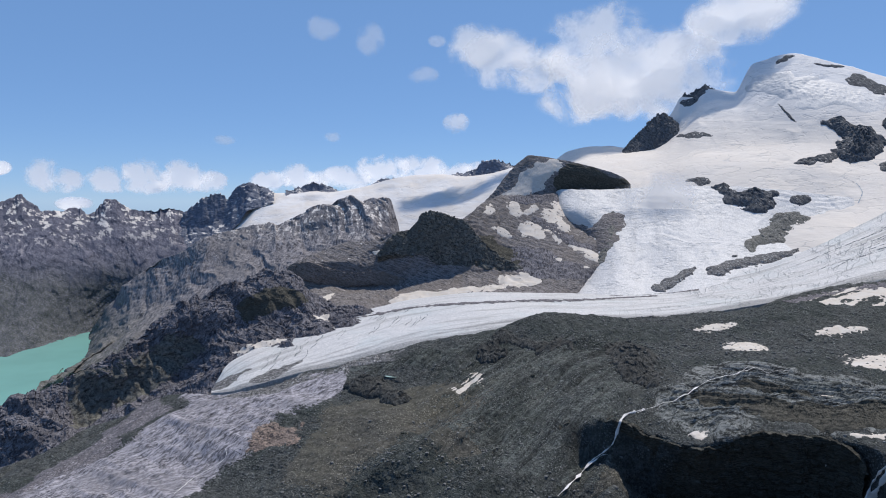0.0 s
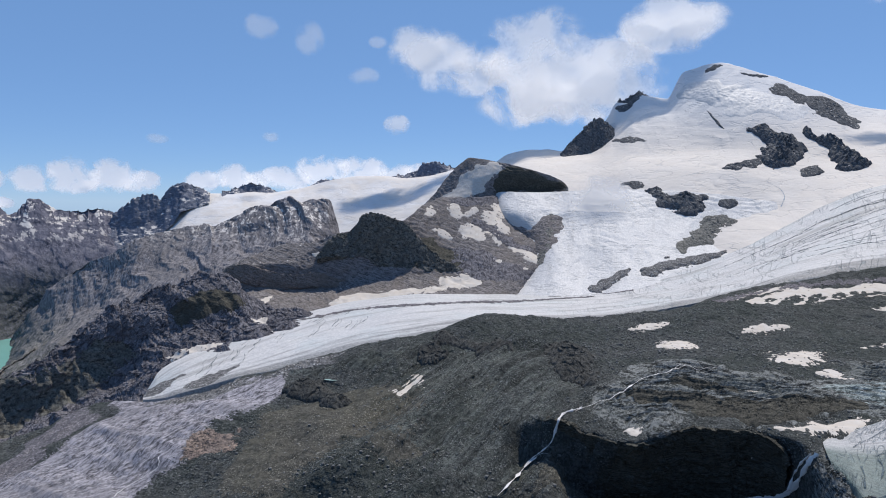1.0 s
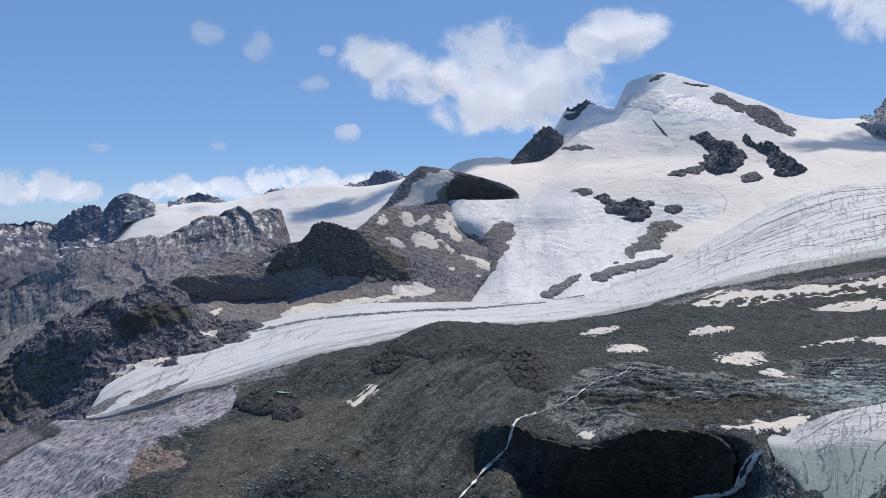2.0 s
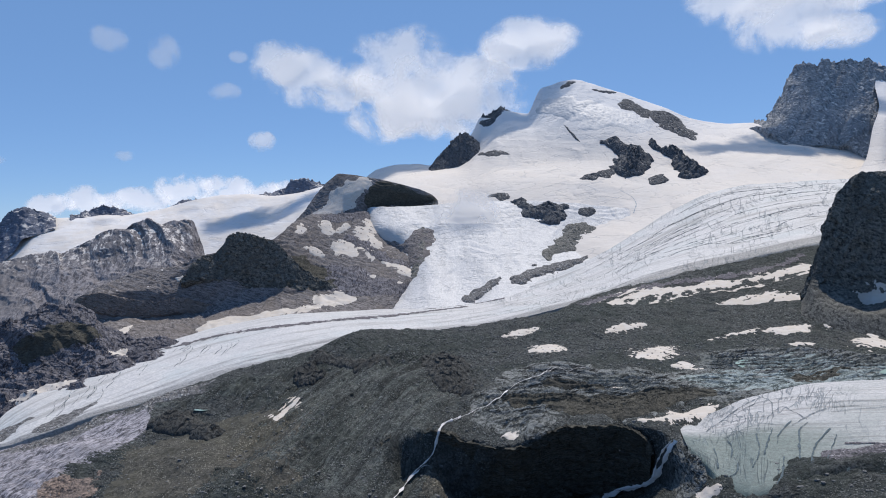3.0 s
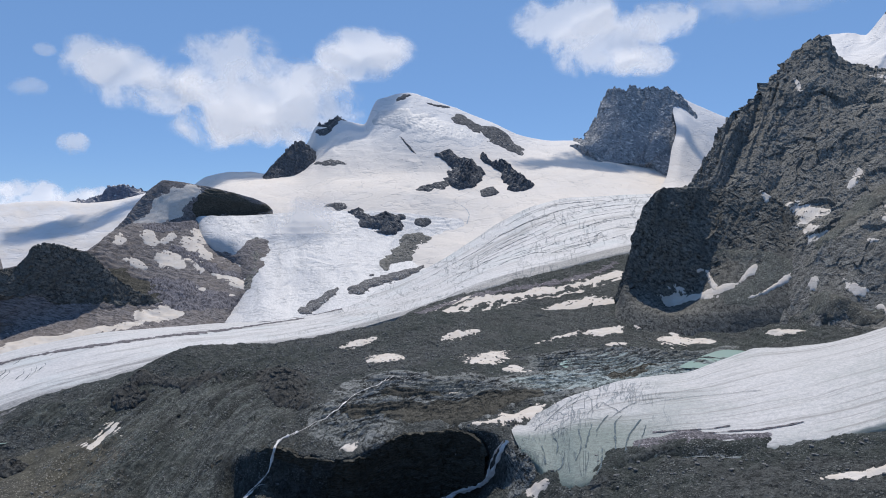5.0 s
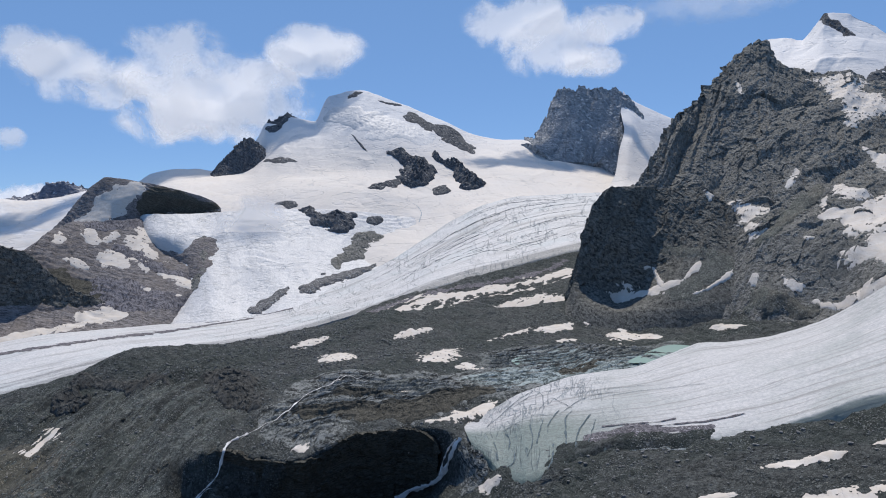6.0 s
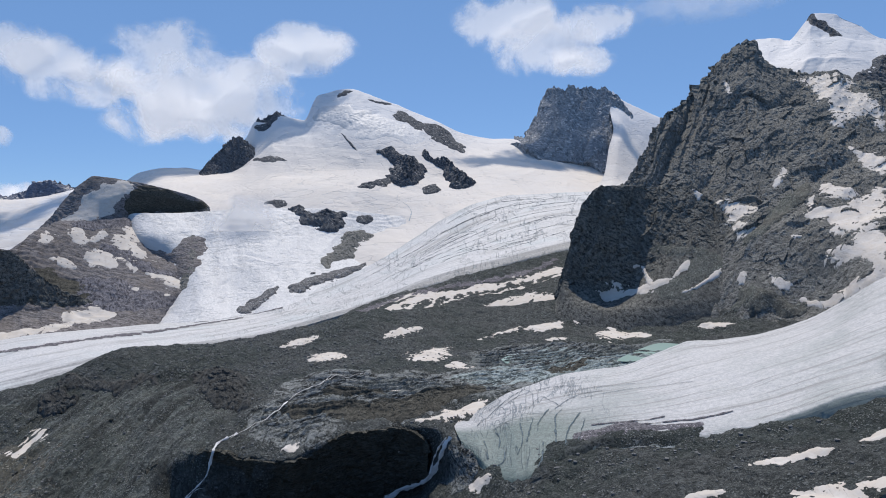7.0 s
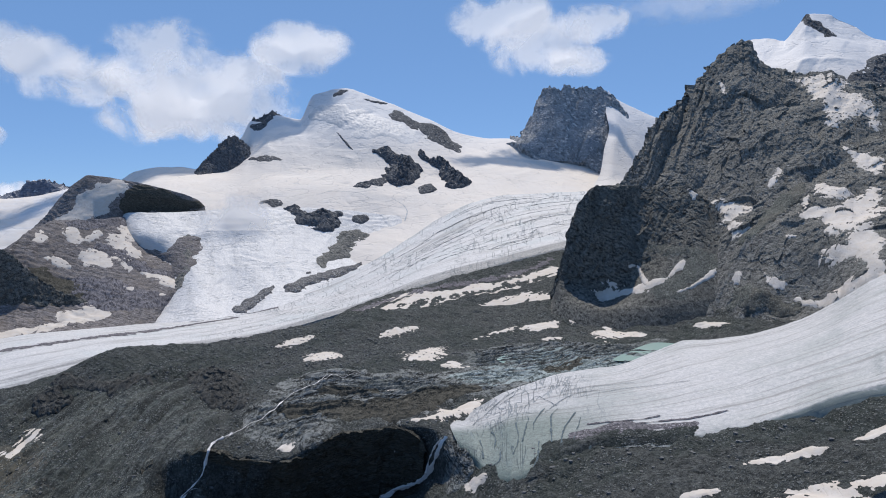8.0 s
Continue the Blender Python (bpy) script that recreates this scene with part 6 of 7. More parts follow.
ribbon("debris_line", [(838, 543, -270), (803, 571, -280), (771, 612, -290), (731, 649, -295)], 2.2, MAT_DEBRIS, "dark rubble line on the ice", lie="glacier_snout")
ribbon("crevasse", [(1936, 3280, 222), (1984, 3210, 206), (1992, 3125, 164)], 2.4, MAT_CREVASSE_SNOW, "curved blue strip for a shaded crevasse in the snow slope", lie="snow_mountain", parent="snow_mountain")
ribbon("crevasse", [(1460, 3278, 137), (1557, 3279, 158), (1660, 3224, 144), (1712, 3136, 111)], 2.4, MAT_CREVASSE_SNOW, "curved blue strip for a shaded crevasse in the snow slope", lie="snow_mountain", parent="snow_mountain")
ribbon("crevasse", [(1644, 3134, 88), (1747, 3080, 80), (1821, 3025, 48)], 2.4, MAT_CREVASSE_SNOW, "curved blue strip for a shaded crevasse in the snow slope", lie="snow_mountain", parent="snow_mountain")



snow_patch("rock_ridge", [(1792, 1200, 10), (1828, 1178, 26), (1808, 1096, 39), (1851, 1068, 57), (1803, 1076, 32), (1763, 1086, 11), (1730, 1095, -26), (1692, 1055, -45), (1671, 1042, -64), (1673, 1071, -70), (1709, 1102, -45), (1765, 1156, -15)], 3)
snow_patch("rock_ridge", [(1937, 1107, 108), (1963, 1108, 132), (1943, 1085, 107), (1894, 1076, 83), (1859, 1086, 67), (1922, 1102, 92)], 2)
snow_patch("rock_ridge", [(2219, 1464, 458), (2213, 1444, 450), (2191, 1406, 399), (2190, 1416, 397)], 2)
snow_patch("rock_ridge", [(2427, 1300, 460), (2519, 1269, 471), (2523, 1199, 439), (2447, 1136, 389), (2417, 1073, 349), (2377, 1012, 314), (2269, 966, 263), (2308, 1024, 295), (2256, 1067, 298), (2331, 1156, 344), (2300, 1195, 355), (2354, 1204, 391)], 3)
snow_patch("rock_ridge", [(2212, 1100, 282), (2244, 1081, 295), (2226, 1058, 279), (2198, 1069, 265)], 2)
snow_patch("rock_ridge", [(2135, 1009, 195), (2120, 956, 173), (2092, 890, 156), (2007, 854, 93), (2025, 898, 108), (2073, 949, 148)], 3)
snow_patch("rock_ridge", [(1910, 969, 65), (1892, 930, 72), (1900, 898, 54), (1903, 869, 43), (1844, 871, 22), (1825, 911, 32)], 3)
snow_patch("rock_ridge", [(1723, 900, -8), (1777, 867, -1), (1883, 849, 27), (1932, 822, 40), (1527, 649, -125), (1567, 694, -120), (1593, 752, -117), (1627, 808, -105), (1622, 754, -96), (1656, 782, -72), (1645, 820, -69), (1722, 835, -42)], 4, name="snow_slope", label="broad dusty snow slope lying against the rock ridge")
snow_patch("rock_ridge", [(1539, 825, -202), (1535, 772, -203), (1541, 739, -176), (1533, 701, -149), (1522, 646, -128), (1507, 640, -140), (1502, 676, -165), (1506, 722, -202), (1524, 791, -218)], 2.5)
snow_patch("rock_ridge", [(1566, 1006, -151), (1573, 987, -145), (1550, 976, -168), (1546, 992, -174)], 2)
snow_patch("rock_ridge", [(1577, 923, -155), (1573, 897, -167), (1572, 866, -175), (1553, 862, -193), (1558, 895, -186)], 2)
snow_patch("rock_ridge", [(1809, 957, 34), (1835, 952, 42), (1756, 920, 15)], 2)
snow_patch("rock_ridge", [(1667, 924, -59), (1663, 891, -61), (1657, 907, -69)], 2)
snow_patch("rock_ridge", [(1627, 816, -105), (1600, 756, -115), (1609, 782, -119)], 2)
snow_patch("rock_buttress", [(1464, 1361, -226), (1487, 1328, -216), (1495, 1275, -206), (1496, 1216, -186), (1515, 1176, -169), (1549, 1166, -147), (1579, 1162, -126), (1581, 1150, -129), (1555, 1138, -151), (1516, 1150, -175), (1482, 1169, -196), (1458, 1224, -216), (1465, 1289, -231)], 6)
snow_patch("rock_buttress", [(1549, 1281, -148), (1523, 1244, -170), (1496, 1206, -184), (1486, 1213, -193), (1538, 1274, -163)], 6)
snow_patch("rock_buttress", [(1526, 1304, -141), (1543, 1290, -148), (1529, 1298, -152)], 6)
snow_patch("rock_buttress", [(1492, 1115, -203), (1528, 1090, -186), (1570, 1077, -159), (1596, 1068, -146), (1571, 1060, -166), (1531, 1080, -187), (1497, 1101, -205)], 6)
snow_patch("rock_buttress", [(1758, 1269, 69), (1764, 1241, 53), (1745, 1243, 38)], 6)
outcrop("rock_outcrop", "snow_mountain", [(1947, 3521, 363), (2024, 3534, 400), (2080, 3485, 378), (2147, 3449, 367), (2167, 3389, 326), (2138, 3308, 270), (2031, 3239, 216), (1941, 3201, 182), (1886, 3170, 156), (1879, 3289, 211), (1984, 3404, 290)], 36, MAT_PEAK_DARK, "dark craggy rock island standing out of the snow")
outcrop("rock_outcrop", "snow_mountain", [(2225, 3470, 394), (2254, 3399, 349), (2337, 3342, 326), (2307, 3189, 249), (2249, 3012, 174), (2170, 3029, 159), (2194, 3170, 214), (2234, 3312, 288), (2217, 3374, 326)], 34, MAT_PEAK_DARK, "dark craggy rock island standing out of the snow")
outcrop("rock_outcrop", "snow_mountain", [(2009, 3169, 181), (2100, 3172, 197), (2060, 3059, 145), (1987, 3086, 140)], 9, MAT_PEAK_DARK, "small dark rock at the foot of the rock island")
outcrop("rock_outcrop", "snow_mountain", [(1664, 3291, 185), (1789, 3318, 215), (1906, 3323, 232), (1831, 3256, 190), (1714, 3243, 171)], 9, MAT_PEAK_DARK, "low dark rocks trailing from the rock island")
outcrop("rock_outcrop", "snow_mountain", [(2360, 3733, 604), (2488, 3756, 614), (2577, 3678, 543), (2544, 3511, 445), (2509, 3421, 396), (2444, 3492, 428), (2389, 3566, 479), (2360, 3649, 536)], 9, MAT_PEAK_DARK, "dark rock rib across the snow slope")
outcrop("rock_outcrop", "snow_mountain", [(2222, 3816, 671), (2315, 3844, 695), (2361, 3781, 642), (2408, 3740, 607), (2324, 3691, 568), (2265, 3744, 610)], 5, MAT_PEAK_DARK, "broken rocks below the snowy summit ridge")
outcrop("rock_outcrop", "snow_mountain", [(1450, 4210, 605), (1512, 4195, 649), (1573, 4207, 693), (1592, 4180, 680), (1531, 4149, 630), (1475, 4147, 588)], 9, MAT_PEAK_DARK, "jagged grey rocks on the snow crest")
outcrop("rock_outcrop", "snow_mountain", [(1825, 3782, 539), (1832, 3738, 510), (1852, 3619, 415), (1831, 3656, 441)], 4, MAT_PEAK_DARK, "narrow rock rib in the snow")
outcrop("rock_outcrop", "snow_mountain", [(1344, 3971, 371), (1398, 3900, 386), (1468, 3778, 361), (1385, 3821, 346)], 4, MAT_PEAK_DARK, "thin grey rock streak in the snow")
ribbon("crevasse", [(1904, 3742, 555), (1946, 3735, 567), (1960, 3690, 528), (1936, 3660, 490), (1980, 3657, 501)], 3.0, MAT_CREVASSE_SNOW, "broken blue strip for a shaded ice step in the snow slope", lie="snow_mountain", parent="snow_mountain")
ribbon("crevasse", [(2050, 3779, 627), (2133, 3716, 582), (2188, 3659, 536), (2284, 3597, 495)], 2.4, MAT_CREVASSE_SNOW, "curved blue strip for a shaded crevasse in the snow slope", lie="snow_mountain", parent="snow_mountain")
ribbon("crevasse", [(1795, 4129, 650), (1808, 4000, 655), (1833, 3891, 621), (1923, 3837, 637), (2007, 3774, 616)], 2.4, MAT_CREVASSE_SNOW, "curved blue strip for a shaded crevasse in the snow slope", lie="snow_mountain", parent="snow_mountain")
ribbon("crevasse", [(2149, 3896, 735), (2248, 3837, 690), (2365, 3786, 647)], 2.4, MAT_CREVASSE_SNOW, "curved blue strip for a shaded crevasse in the snow slope", lie="snow_mountain", parent="snow_mountain")
ribbon("crevasse", [(2111, 3679, 548), (2167, 3639, 519), (2233, 3582, 481)], 2.4, MAT_CREVASSE_SNOW, "curved blue strip for a shaded crevasse in the snow slope", lie="snow_mountain", parent="snow_mountain")
ribbon("crevasse", [(1332, 3862, 329), (1456, 3701, 313), (1605, 3573, 291), (1767, 3509, 293)], 2.0, MAT_CREVASSE_SNOW, "curved blue strip for a shaded crevasse in the snow slope", lie="snow_mountain", parent="snow_mountain")
ribbon("crevasse", [(1811, 3115, 111), (1838, 3048, 80), (1820, 2975, 37), (1769, 2915, -8)], 3.0, MAT_CREVASSE_SNOW, "curved blue strip for a shaded crevasse in the snow slope", lie="snow_mountain", parent="snow_mountain")
outcrop("rock_outcrop", "icefall", [(1286, 3272, 82), (1335, 3259, 90), (1338, 3091, 49), (1411, 3088, 56), (1456, 3028, 19), (1456, 2992, -9), (1398, 2971, -35), (1311, 2972, -43), (1251, 2996, -31), (1214, 3039, -3), (1216, 3103, 38)], 26, MAT_PEAK_DARK, "black rock island above the icefall")
outcrop("rock_outcrop", "snow_mountain", [(1201, 3351, 96), (1283, 3353, 125), (1284, 3296, 94), (1234, 3291, 75)], 6, MAT_PEAK_DARK, "small black rock above the icefall")
outcrop("rock_outcrop", "icefall", [(1529, 3002, 14), (1586, 3010, 30), (1602, 2971, 1), (1543, 2960, -17)], 7, MAT_PEAK_DARK, "small dark rock beside the icefall")
outcrop("rock_outcrop", "icefall", [(1342, 2887, -98), (1409, 2953, -46), (1470, 2955, -37), (1534, 2915, -52), (1559, 2868, -82), (1501, 2802, -129), (1418, 2757, -163), (1334, 2747, -176), (1240, 2733, -190), (1218, 2782, -166), (1262, 2835, -132)], 9, MAT_RIDGE, "grey rock island beside the icefall")
outcrop("rubble_band", "icefall", [(1042, 2630, -250), (1163, 2678, -219), (1269, 2681, -209), (1424, 2715, -180), (1560, 2789, -126), (1574, 2772, -132), (1459, 2699, -181), (1288, 2613, -228), (1147, 2587, -252), (1034, 2553, -278)], 5, MAT_DIRTY, "grey rubble band between the icefall and the glacier")
outcrop("rubble_band", "icefall", [(774, 2544, -324), (865, 2593, -294), (945, 2625, -263), (997, 2655, -246), (941, 2577, -279), (864, 2528, -312), (802, 2507, -332)], 4, MAT_DIRTY, "grey rubble band between the icefall and the glacier")
outcrop("rock_outcrop", "icefall", [(558, 3107, -124), (636, 3043, -97), (684, 3031, -85), (736, 3055, -63), (777, 3064, -55), (765, 2989, -102), (725, 2891, -156), (689, 2844, -191), (657, 2875, -202), (641, 2974, -171), (609, 3034, -157)], 8, MAT_BROWN, "brown grey rock step beside the icefall")
outcrop("rock_outcrop", "icefall", [(717, 3042, -72), (763, 3066, -54), (770, 3003, -92), (717, 2873, -166), (663, 2796, -227), (626, 2750, -265), (627, 2807, -247), (691, 2901, -166)], 6, MAT_RIDGE, "grey rock rib beside the icefall")
# black sheets for the shade under the overhanging ledges and their wet rock
outcrop("shaded_wet_ledge", "bedrock_bench", [(431, 1125), (471, 1129), (496, 1086), (512, 1050), (534, 1029), (581, 1036), (595, 992), (579, 948), (550, 961), (514, 991), (486, 1019), (457, 1048), (428, 1078)], 5, MAT_SHADE_ROCK, "ledges in the worn bedrock painted black for shade and wet", bumpy=1.2)
outcrop("shaded_wet_ledge", "bedrock_bench", [(647, 1060), (705, 1046), (749, 1038), (771, 1018), (729, 994), (677, 987), (599, 937), (566, 944), (578, 982)], 5, MAT_SHADE_ROCK, "ledges in the worn bedrock painted black for shade and wet", bumpy=1.2)
outcrop("shaded_wet_ledge", "bedrock_bench", [(503, 1164), (558, 1168), (584, 1124), (601, 1060), (568, 1096), (528, 1131)], 4, MAT_SHADE_ROCK, "ledges in the worn bedrock painted black for shade and wet", bumpy=1.0)
outcrop("shaded_wet_ledge", "bedrock_bench", [(933, 1030), (992, 984), (1056, 984), (957, 949), (880, 951)], 4, MAT_SHADE_ROCK, "ledges in the worn bedrock painted black for shade and wet", bumpy=1.0)
outcrop("rock_outcrop", "ground", [(354, 1480), (417, 1498), (450, 1386), (411, 1303), (384, 1184), (354, 1200), (336, 1253), (328, 1326)], 11, MAT_CRAG, "dark broken crag on the moraine slope", bumpy=2.5)
outcrop("rock_outcrop", "ground", [(73, 1528), (90, 1565), (116, 1587), (134, 1559), (139, 1491), (107, 1480), (85, 1504)], 14, MAT_CRAG, "dark crag on the moraine crest", bumpy=2.5)
outcrop("rock_outcrop", "ground", [(124, 1607), (145, 1628), (178, 1593), (197, 1549), (234, 1547), (262, 1489), (266, 1432), (227, 1415), (202, 1496), (163, 1576), (132, 1567)], 11, MAT_CRAG, "dark crag on the moraine crest", bumpy=2.5)
outcrop("rubble_band", "glacier_snout", [(686, 689), (713, 668), (742, 641), (769, 605), (784, 564), (753, 593), (720, 622), (689, 646), (669, 654)], 1.6, MAT_DEBRIS, "dark rubble spread over the ice edge", bumpy=0.6)
# snout crevasses: nothing is cut open, the strips are coloured as dark gaps
ribbon("crevasse", [(659, 742, -311), (687, 765, -305), (721, 783, -300)], 1.3, MAT_CREVASSE, "flat dark strip for the blue ice and shade of a crevasse", lie="glacier_snout", parent="glacier_snout")
ribbon("crevasse", [(655, 697, -316), (684, 730, -307), (709, 755, -301), (732, 765, -297)], 1.5, MAT_CREVASSE, "flat dark strip for the blue ice and shade of a crevasse", lie="glacier_snout", parent="glacier_snout")
ribbon("crevasse", [(649, 673, -319), (681, 703, -310), (710, 719, -303), (737, 731, -296)], 1.5, MAT_CREVASSE, "flat dark strip for the blue ice and shade of a crevasse", lie="glacier_snout", parent="glacier_snout")
ribbon("crevasse", [(676, 676, -312), (705, 697, -306), (728, 713, -298)], 1.3, MAT_CREVASSE, "flat dark strip for the blue ice and shade of a crevasse", lie="glacier_snout", parent="glacier_snout")
ribbon("crevasse", [(631, 732, -318), (658, 756, -311), (684, 778, -305)], 1.3, MAT_CREVASSE, "flat dark strip for the blue ice and shade of a crevasse", lie="glacier_snout", parent="glacier_snout")
ribbon("crevasse", [(629, 807, -321), (660, 808, -312), (689, 803, -306), (706, 769, -302)], 1.3, MAT_CREVASSE, "flat dark strip for the blue ice and shade of a crevasse", lie="glacier_snout", parent="glacier_snout")
ribbon("crevasse", [(627, 845, -323), (683, 873, -316), (733, 887, -303), (772, 893, -297)], 1.2, MAT_CREVASSE, "flat dark strip for the blue ice and shade of a crevasse", lie="glacier_snout", parent="glacier_snout")
ribbon("crevasse", [(710, 770, -301), (750, 781, -294), (788, 782, -287), (818, 762, -282)], 1.2, MAT_CREVASSE, "flat dark strip for the blue ice and shade of a crevasse", lie="glacier_snout", parent="glacier_snout")
ribbon("crevasse", [(707, 814, -304), (754, 837, -297), (746, 806, -296), (738, 773, -296)], 1.0, MAT_CREVASSE, "flat dark strip for the blue ice and shade of a crevasse", lie="glacier_snout", parent="glacier_snout")
ribbon("crevasse", [(661, 782, -310), (631, 741, -318), (602, 719, -328)], 1.3, MAT_CREVASSE, "flat dark strip for the blue ice and shade of a crevasse", lie="glacier_snout", parent="glacier_snout")
ribbon("crevasse", [(627, 797, -321), (615, 773, -326), (598, 757, -331)], 1.3, MAT_CREVASSE, "flat dark strip for the blue ice and shade of a crevasse", lie="glacier_snout", parent="glacier_snout")
ribbon("crevasse", [(598, 790, -327), (587, 768, -331), (576, 752, -337)], 1.3, MAT_CREVASSE, "flat dark strip for the blue ice and shade of a crevasse", lie="glacier_snout", parent="glacier_snout")
ribbon("crevasse", [(567, 735, -345), (583, 728, -337), (599, 742, -330)], 1.3, MAT_CREVASSE, "flat dark strip for the blue ice and shade of a crevasse", lie="glacier_snout", parent="glacier_snout")
ribbon("crevasse", [(644, 712, -317), (616, 684, -326), (596, 674, -335)], 1.3, MAT_CREVASSE, "flat dark strip for the blue ice and shade of a crevasse", lie="glacier_snout", parent="glacier_snout")
ribbon("crevasse", [(776, 770, -289), (831, 738, -279), (880, 702, -273), (914, 658, -262)], 0.8, MAT_CREVASSE, "flat dark strip for the blue ice and shade of a crevasse", lie="glacier_snout", parent="glacier_snout")
ribbon("crevasse", [(776, 814, -291), (829, 777, -281), (877, 738, -275)], 0.7, MAT_CREVASSE, "flat dark strip for the blue ice and shade of a crevasse", lie="glacier_snout", parent="glacier_snout")
ribbon("crevasse", [(702, 870, -310), (752, 876, -299), (792, 856, -291), (817, 810, -284)], 0.8, MAT_CREVASSE, "flat dark strip for the blue ice and shade of a crevasse", lie="glacier_snout", parent="glacier_snout")


outcrop("rubble_band", "ground", [(131, 1443), (202, 1499), (263, 1428), (331, 1415), (313, 1240), (253, 1104), (214, 1074), (210, 1040), (181, 991), (-87, 1144), (-41, 1259), (23, 1289), (87, 1365)], 1.5, MAT_FLANK, "dark gullied scree flank of the moraine", fray=0.9, bumpy=1.2)
outcrop("rubble_band", "ground", [(-135, 1577), (-58, 1584), (32, 1583), (118, 1587), (71, 1529), (-3, 1513), (-89, 1525), (-174, 1549), (-212, 1591)], 2.5, MAT_FLANK, "dark debris-covered ice along the glacier margin", bumpy=0.8)
ribbon("debris_line", [(-414, 2111, -392), (-344, 2138, -381), (-265, 2161, -370), (-152, 2200, -354), (-30, 2209, -339), (97, 2178, -326), (255, 2247, -330), (468, 2311, -336), (650, 2397, -340), (771, 2438, -338)], 27.0, MAT_DEBRIS, "dark medial debris line on the glacier", lie="valley_glacier")
ribbon("debris_line", [(609, 2468, -343), (770, 2506, -341), (918, 2435, -317)], 18.0, MAT_DEBRIS, "dark medial debris line on the glacier", lie="valley_glacier")
ribbon("debris_line", [(981, 1919, -286), (1140, 1979, -267), (1277, 1980, -246), (1466, 1938, -227), (1621, 1903, -205), (1829, 1929, -161)], 30.0, MAT_DEBRIS, "dark debris line along the glacier edge", lie="valley_glacier moraine")
snow_patch("moraine", [(1031, 1891), (1195, 1989), (1298, 1941), (1432, 1926), (1541, 1872), (1761, 1862), (1700, 1797), (1554, 1826), (1420, 1847), (1310, 1891), (1171, 1885), (1057, 1865)], 3, label="dirty ice strip along the glacier edge")
snow_patch("moraine", [(1367, 1749), (1477, 1736), (1524, 1677), (1548, 1597), (1622, 1525), (1568, 1460), (1506, 1505), (1503, 1601), (1438, 1663)], 3)
outcrop("rubble_band", "rock_buttress", [(1578, 1283, -101), (1624, 1221, -73), (1640, 1121, -97), (1680, 1083, -86), (1617, 1056, -139), (1531, 1064, -195), (1474, 1136, -212), (1447, 1215, -222), (1496, 1198, -184), (1547, 1155, -151), (1585, 1165, -119), (1568, 1217, -127)], 1.2, MAT_FAN, "green-grey rubble fan at the foot of the buttress")
outcrop("rubble_band", "rock_ridge", [(1750, 1044, -2), (1829, 1034, 34), (1907, 1021, 74), (1856, 976, 57), (1770, 978, 12), (1708, 985, -26), (1665, 1002, -59), (1635, 1014, -83), (1662, 1042, -66), (1706, 1042, -35)], 2.5, MAT_FAN, "brown-grey scree chute below the rock ridge")
outcrop("rubble_band", "rock_ridge", [(1517, 979, -213), (1545, 982, -180), (1547, 910, -189), (1529, 819, -220), (1515, 818, -237), (1499, 896, -239), (1506, 972, -239)], 2.5, MAT_FAN, "green-grey rubble slope below the ridge")
outcrop("rock_outcrop", "snow_mountain", [(1930, 4027, 796), (1981, 4054, 844), (2040, 4026, 841), (1984, 4014, 813)], 4, MAT_PEAK_DARK, "thin band of rock on the snowy summit")
outcrop("rock_outcrop", "snow_mountain", [(2099, 3954, 783), (2270, 3931, 763), (2210, 3916, 753)], 4, MAT_PEAK_DARK, "thin band of rock on the snowy summit")
ribbon("crevasse", [(1778, 4017, 684), (1810, 4033, 724), (1852, 3990, 713), (1905, 3907, 684)], 2.4, MAT_CREVASSE_SNOW, "curved blue strip for a shaded crevasse in the snow slope", lie="snow_mountain", parent="snow_mountain")
outcrop("rock_outcrop", "ground", [(-207, 1483), (-182, 1527), (-140, 1501), (-104, 1440), (-70, 1383), (-101, 1362), (-141, 1399), (-170, 1412), (-190, 1449)], 16, MAT_CRAG, "dark rock knob above the rubble slope", bumpy=3)
pond("ground", [(-132, 1507), (-115, 1509), (-97, 1501), (-104, 1494), (-119, 1496)], -394.9, "faint turquoise pool on the rubble")
snow_patch("ground", [(550, 943), (586, 924), (663, 954), (728, 958), (778, 968), (757, 958), (669, 913), (600, 895), (555, 908)], 3.5)
snow_patch("ground", [(1285, 1208), (1322, 1203), (1347, 1165), (1349, 1089), (1327, 1088), (1270, 1113), (1222, 1107)], 2.5)
snow_patch("ground", [(1369, 1275), (1378, 1264), (1357, 1224), (1348, 1203), (1337, 1210)], 2.5)
snow_patch("ground", [(1228, 1418), (1264, 1396), (1297, 1365), (1256, 1342), (1217, 1385)], 2.5)
snow_patch("ground", [(1333, 1341), (1366, 1320), (1353, 1314)], 2.5)
snow_patch("ground", [(1151, 1258), (1197, 1229), (1151, 1217)], 2.5)


outcrop("ice_cliff", "snow_mountain", [(1766, 4025, 670), (1899, 3941, 709), (2044, 3841, 677), (2196, 3753, 618), (2321, 3647, 541), (2249, 3575, 477), (2110, 3611, 492), (1948, 3669, 505), (1884, 3762, 560), (1802, 3906, 611)], 5, MAT_ICEFALL, "broken band of ice cliffs below the snowy summit")
outcrop("rock_outcrop", "ground", [(589, 860), (599, 824), (570, 760), (550, 758), (531, 777), (562, 836), (563, 809)], 5, MAT_BENCH, "grey bedrock step below the glacier snout", bumpy=2.0)
snow_patch("ground", [(545, 755), (552, 743), (558, 724), (545, 721), (537, 728)], 2.5)


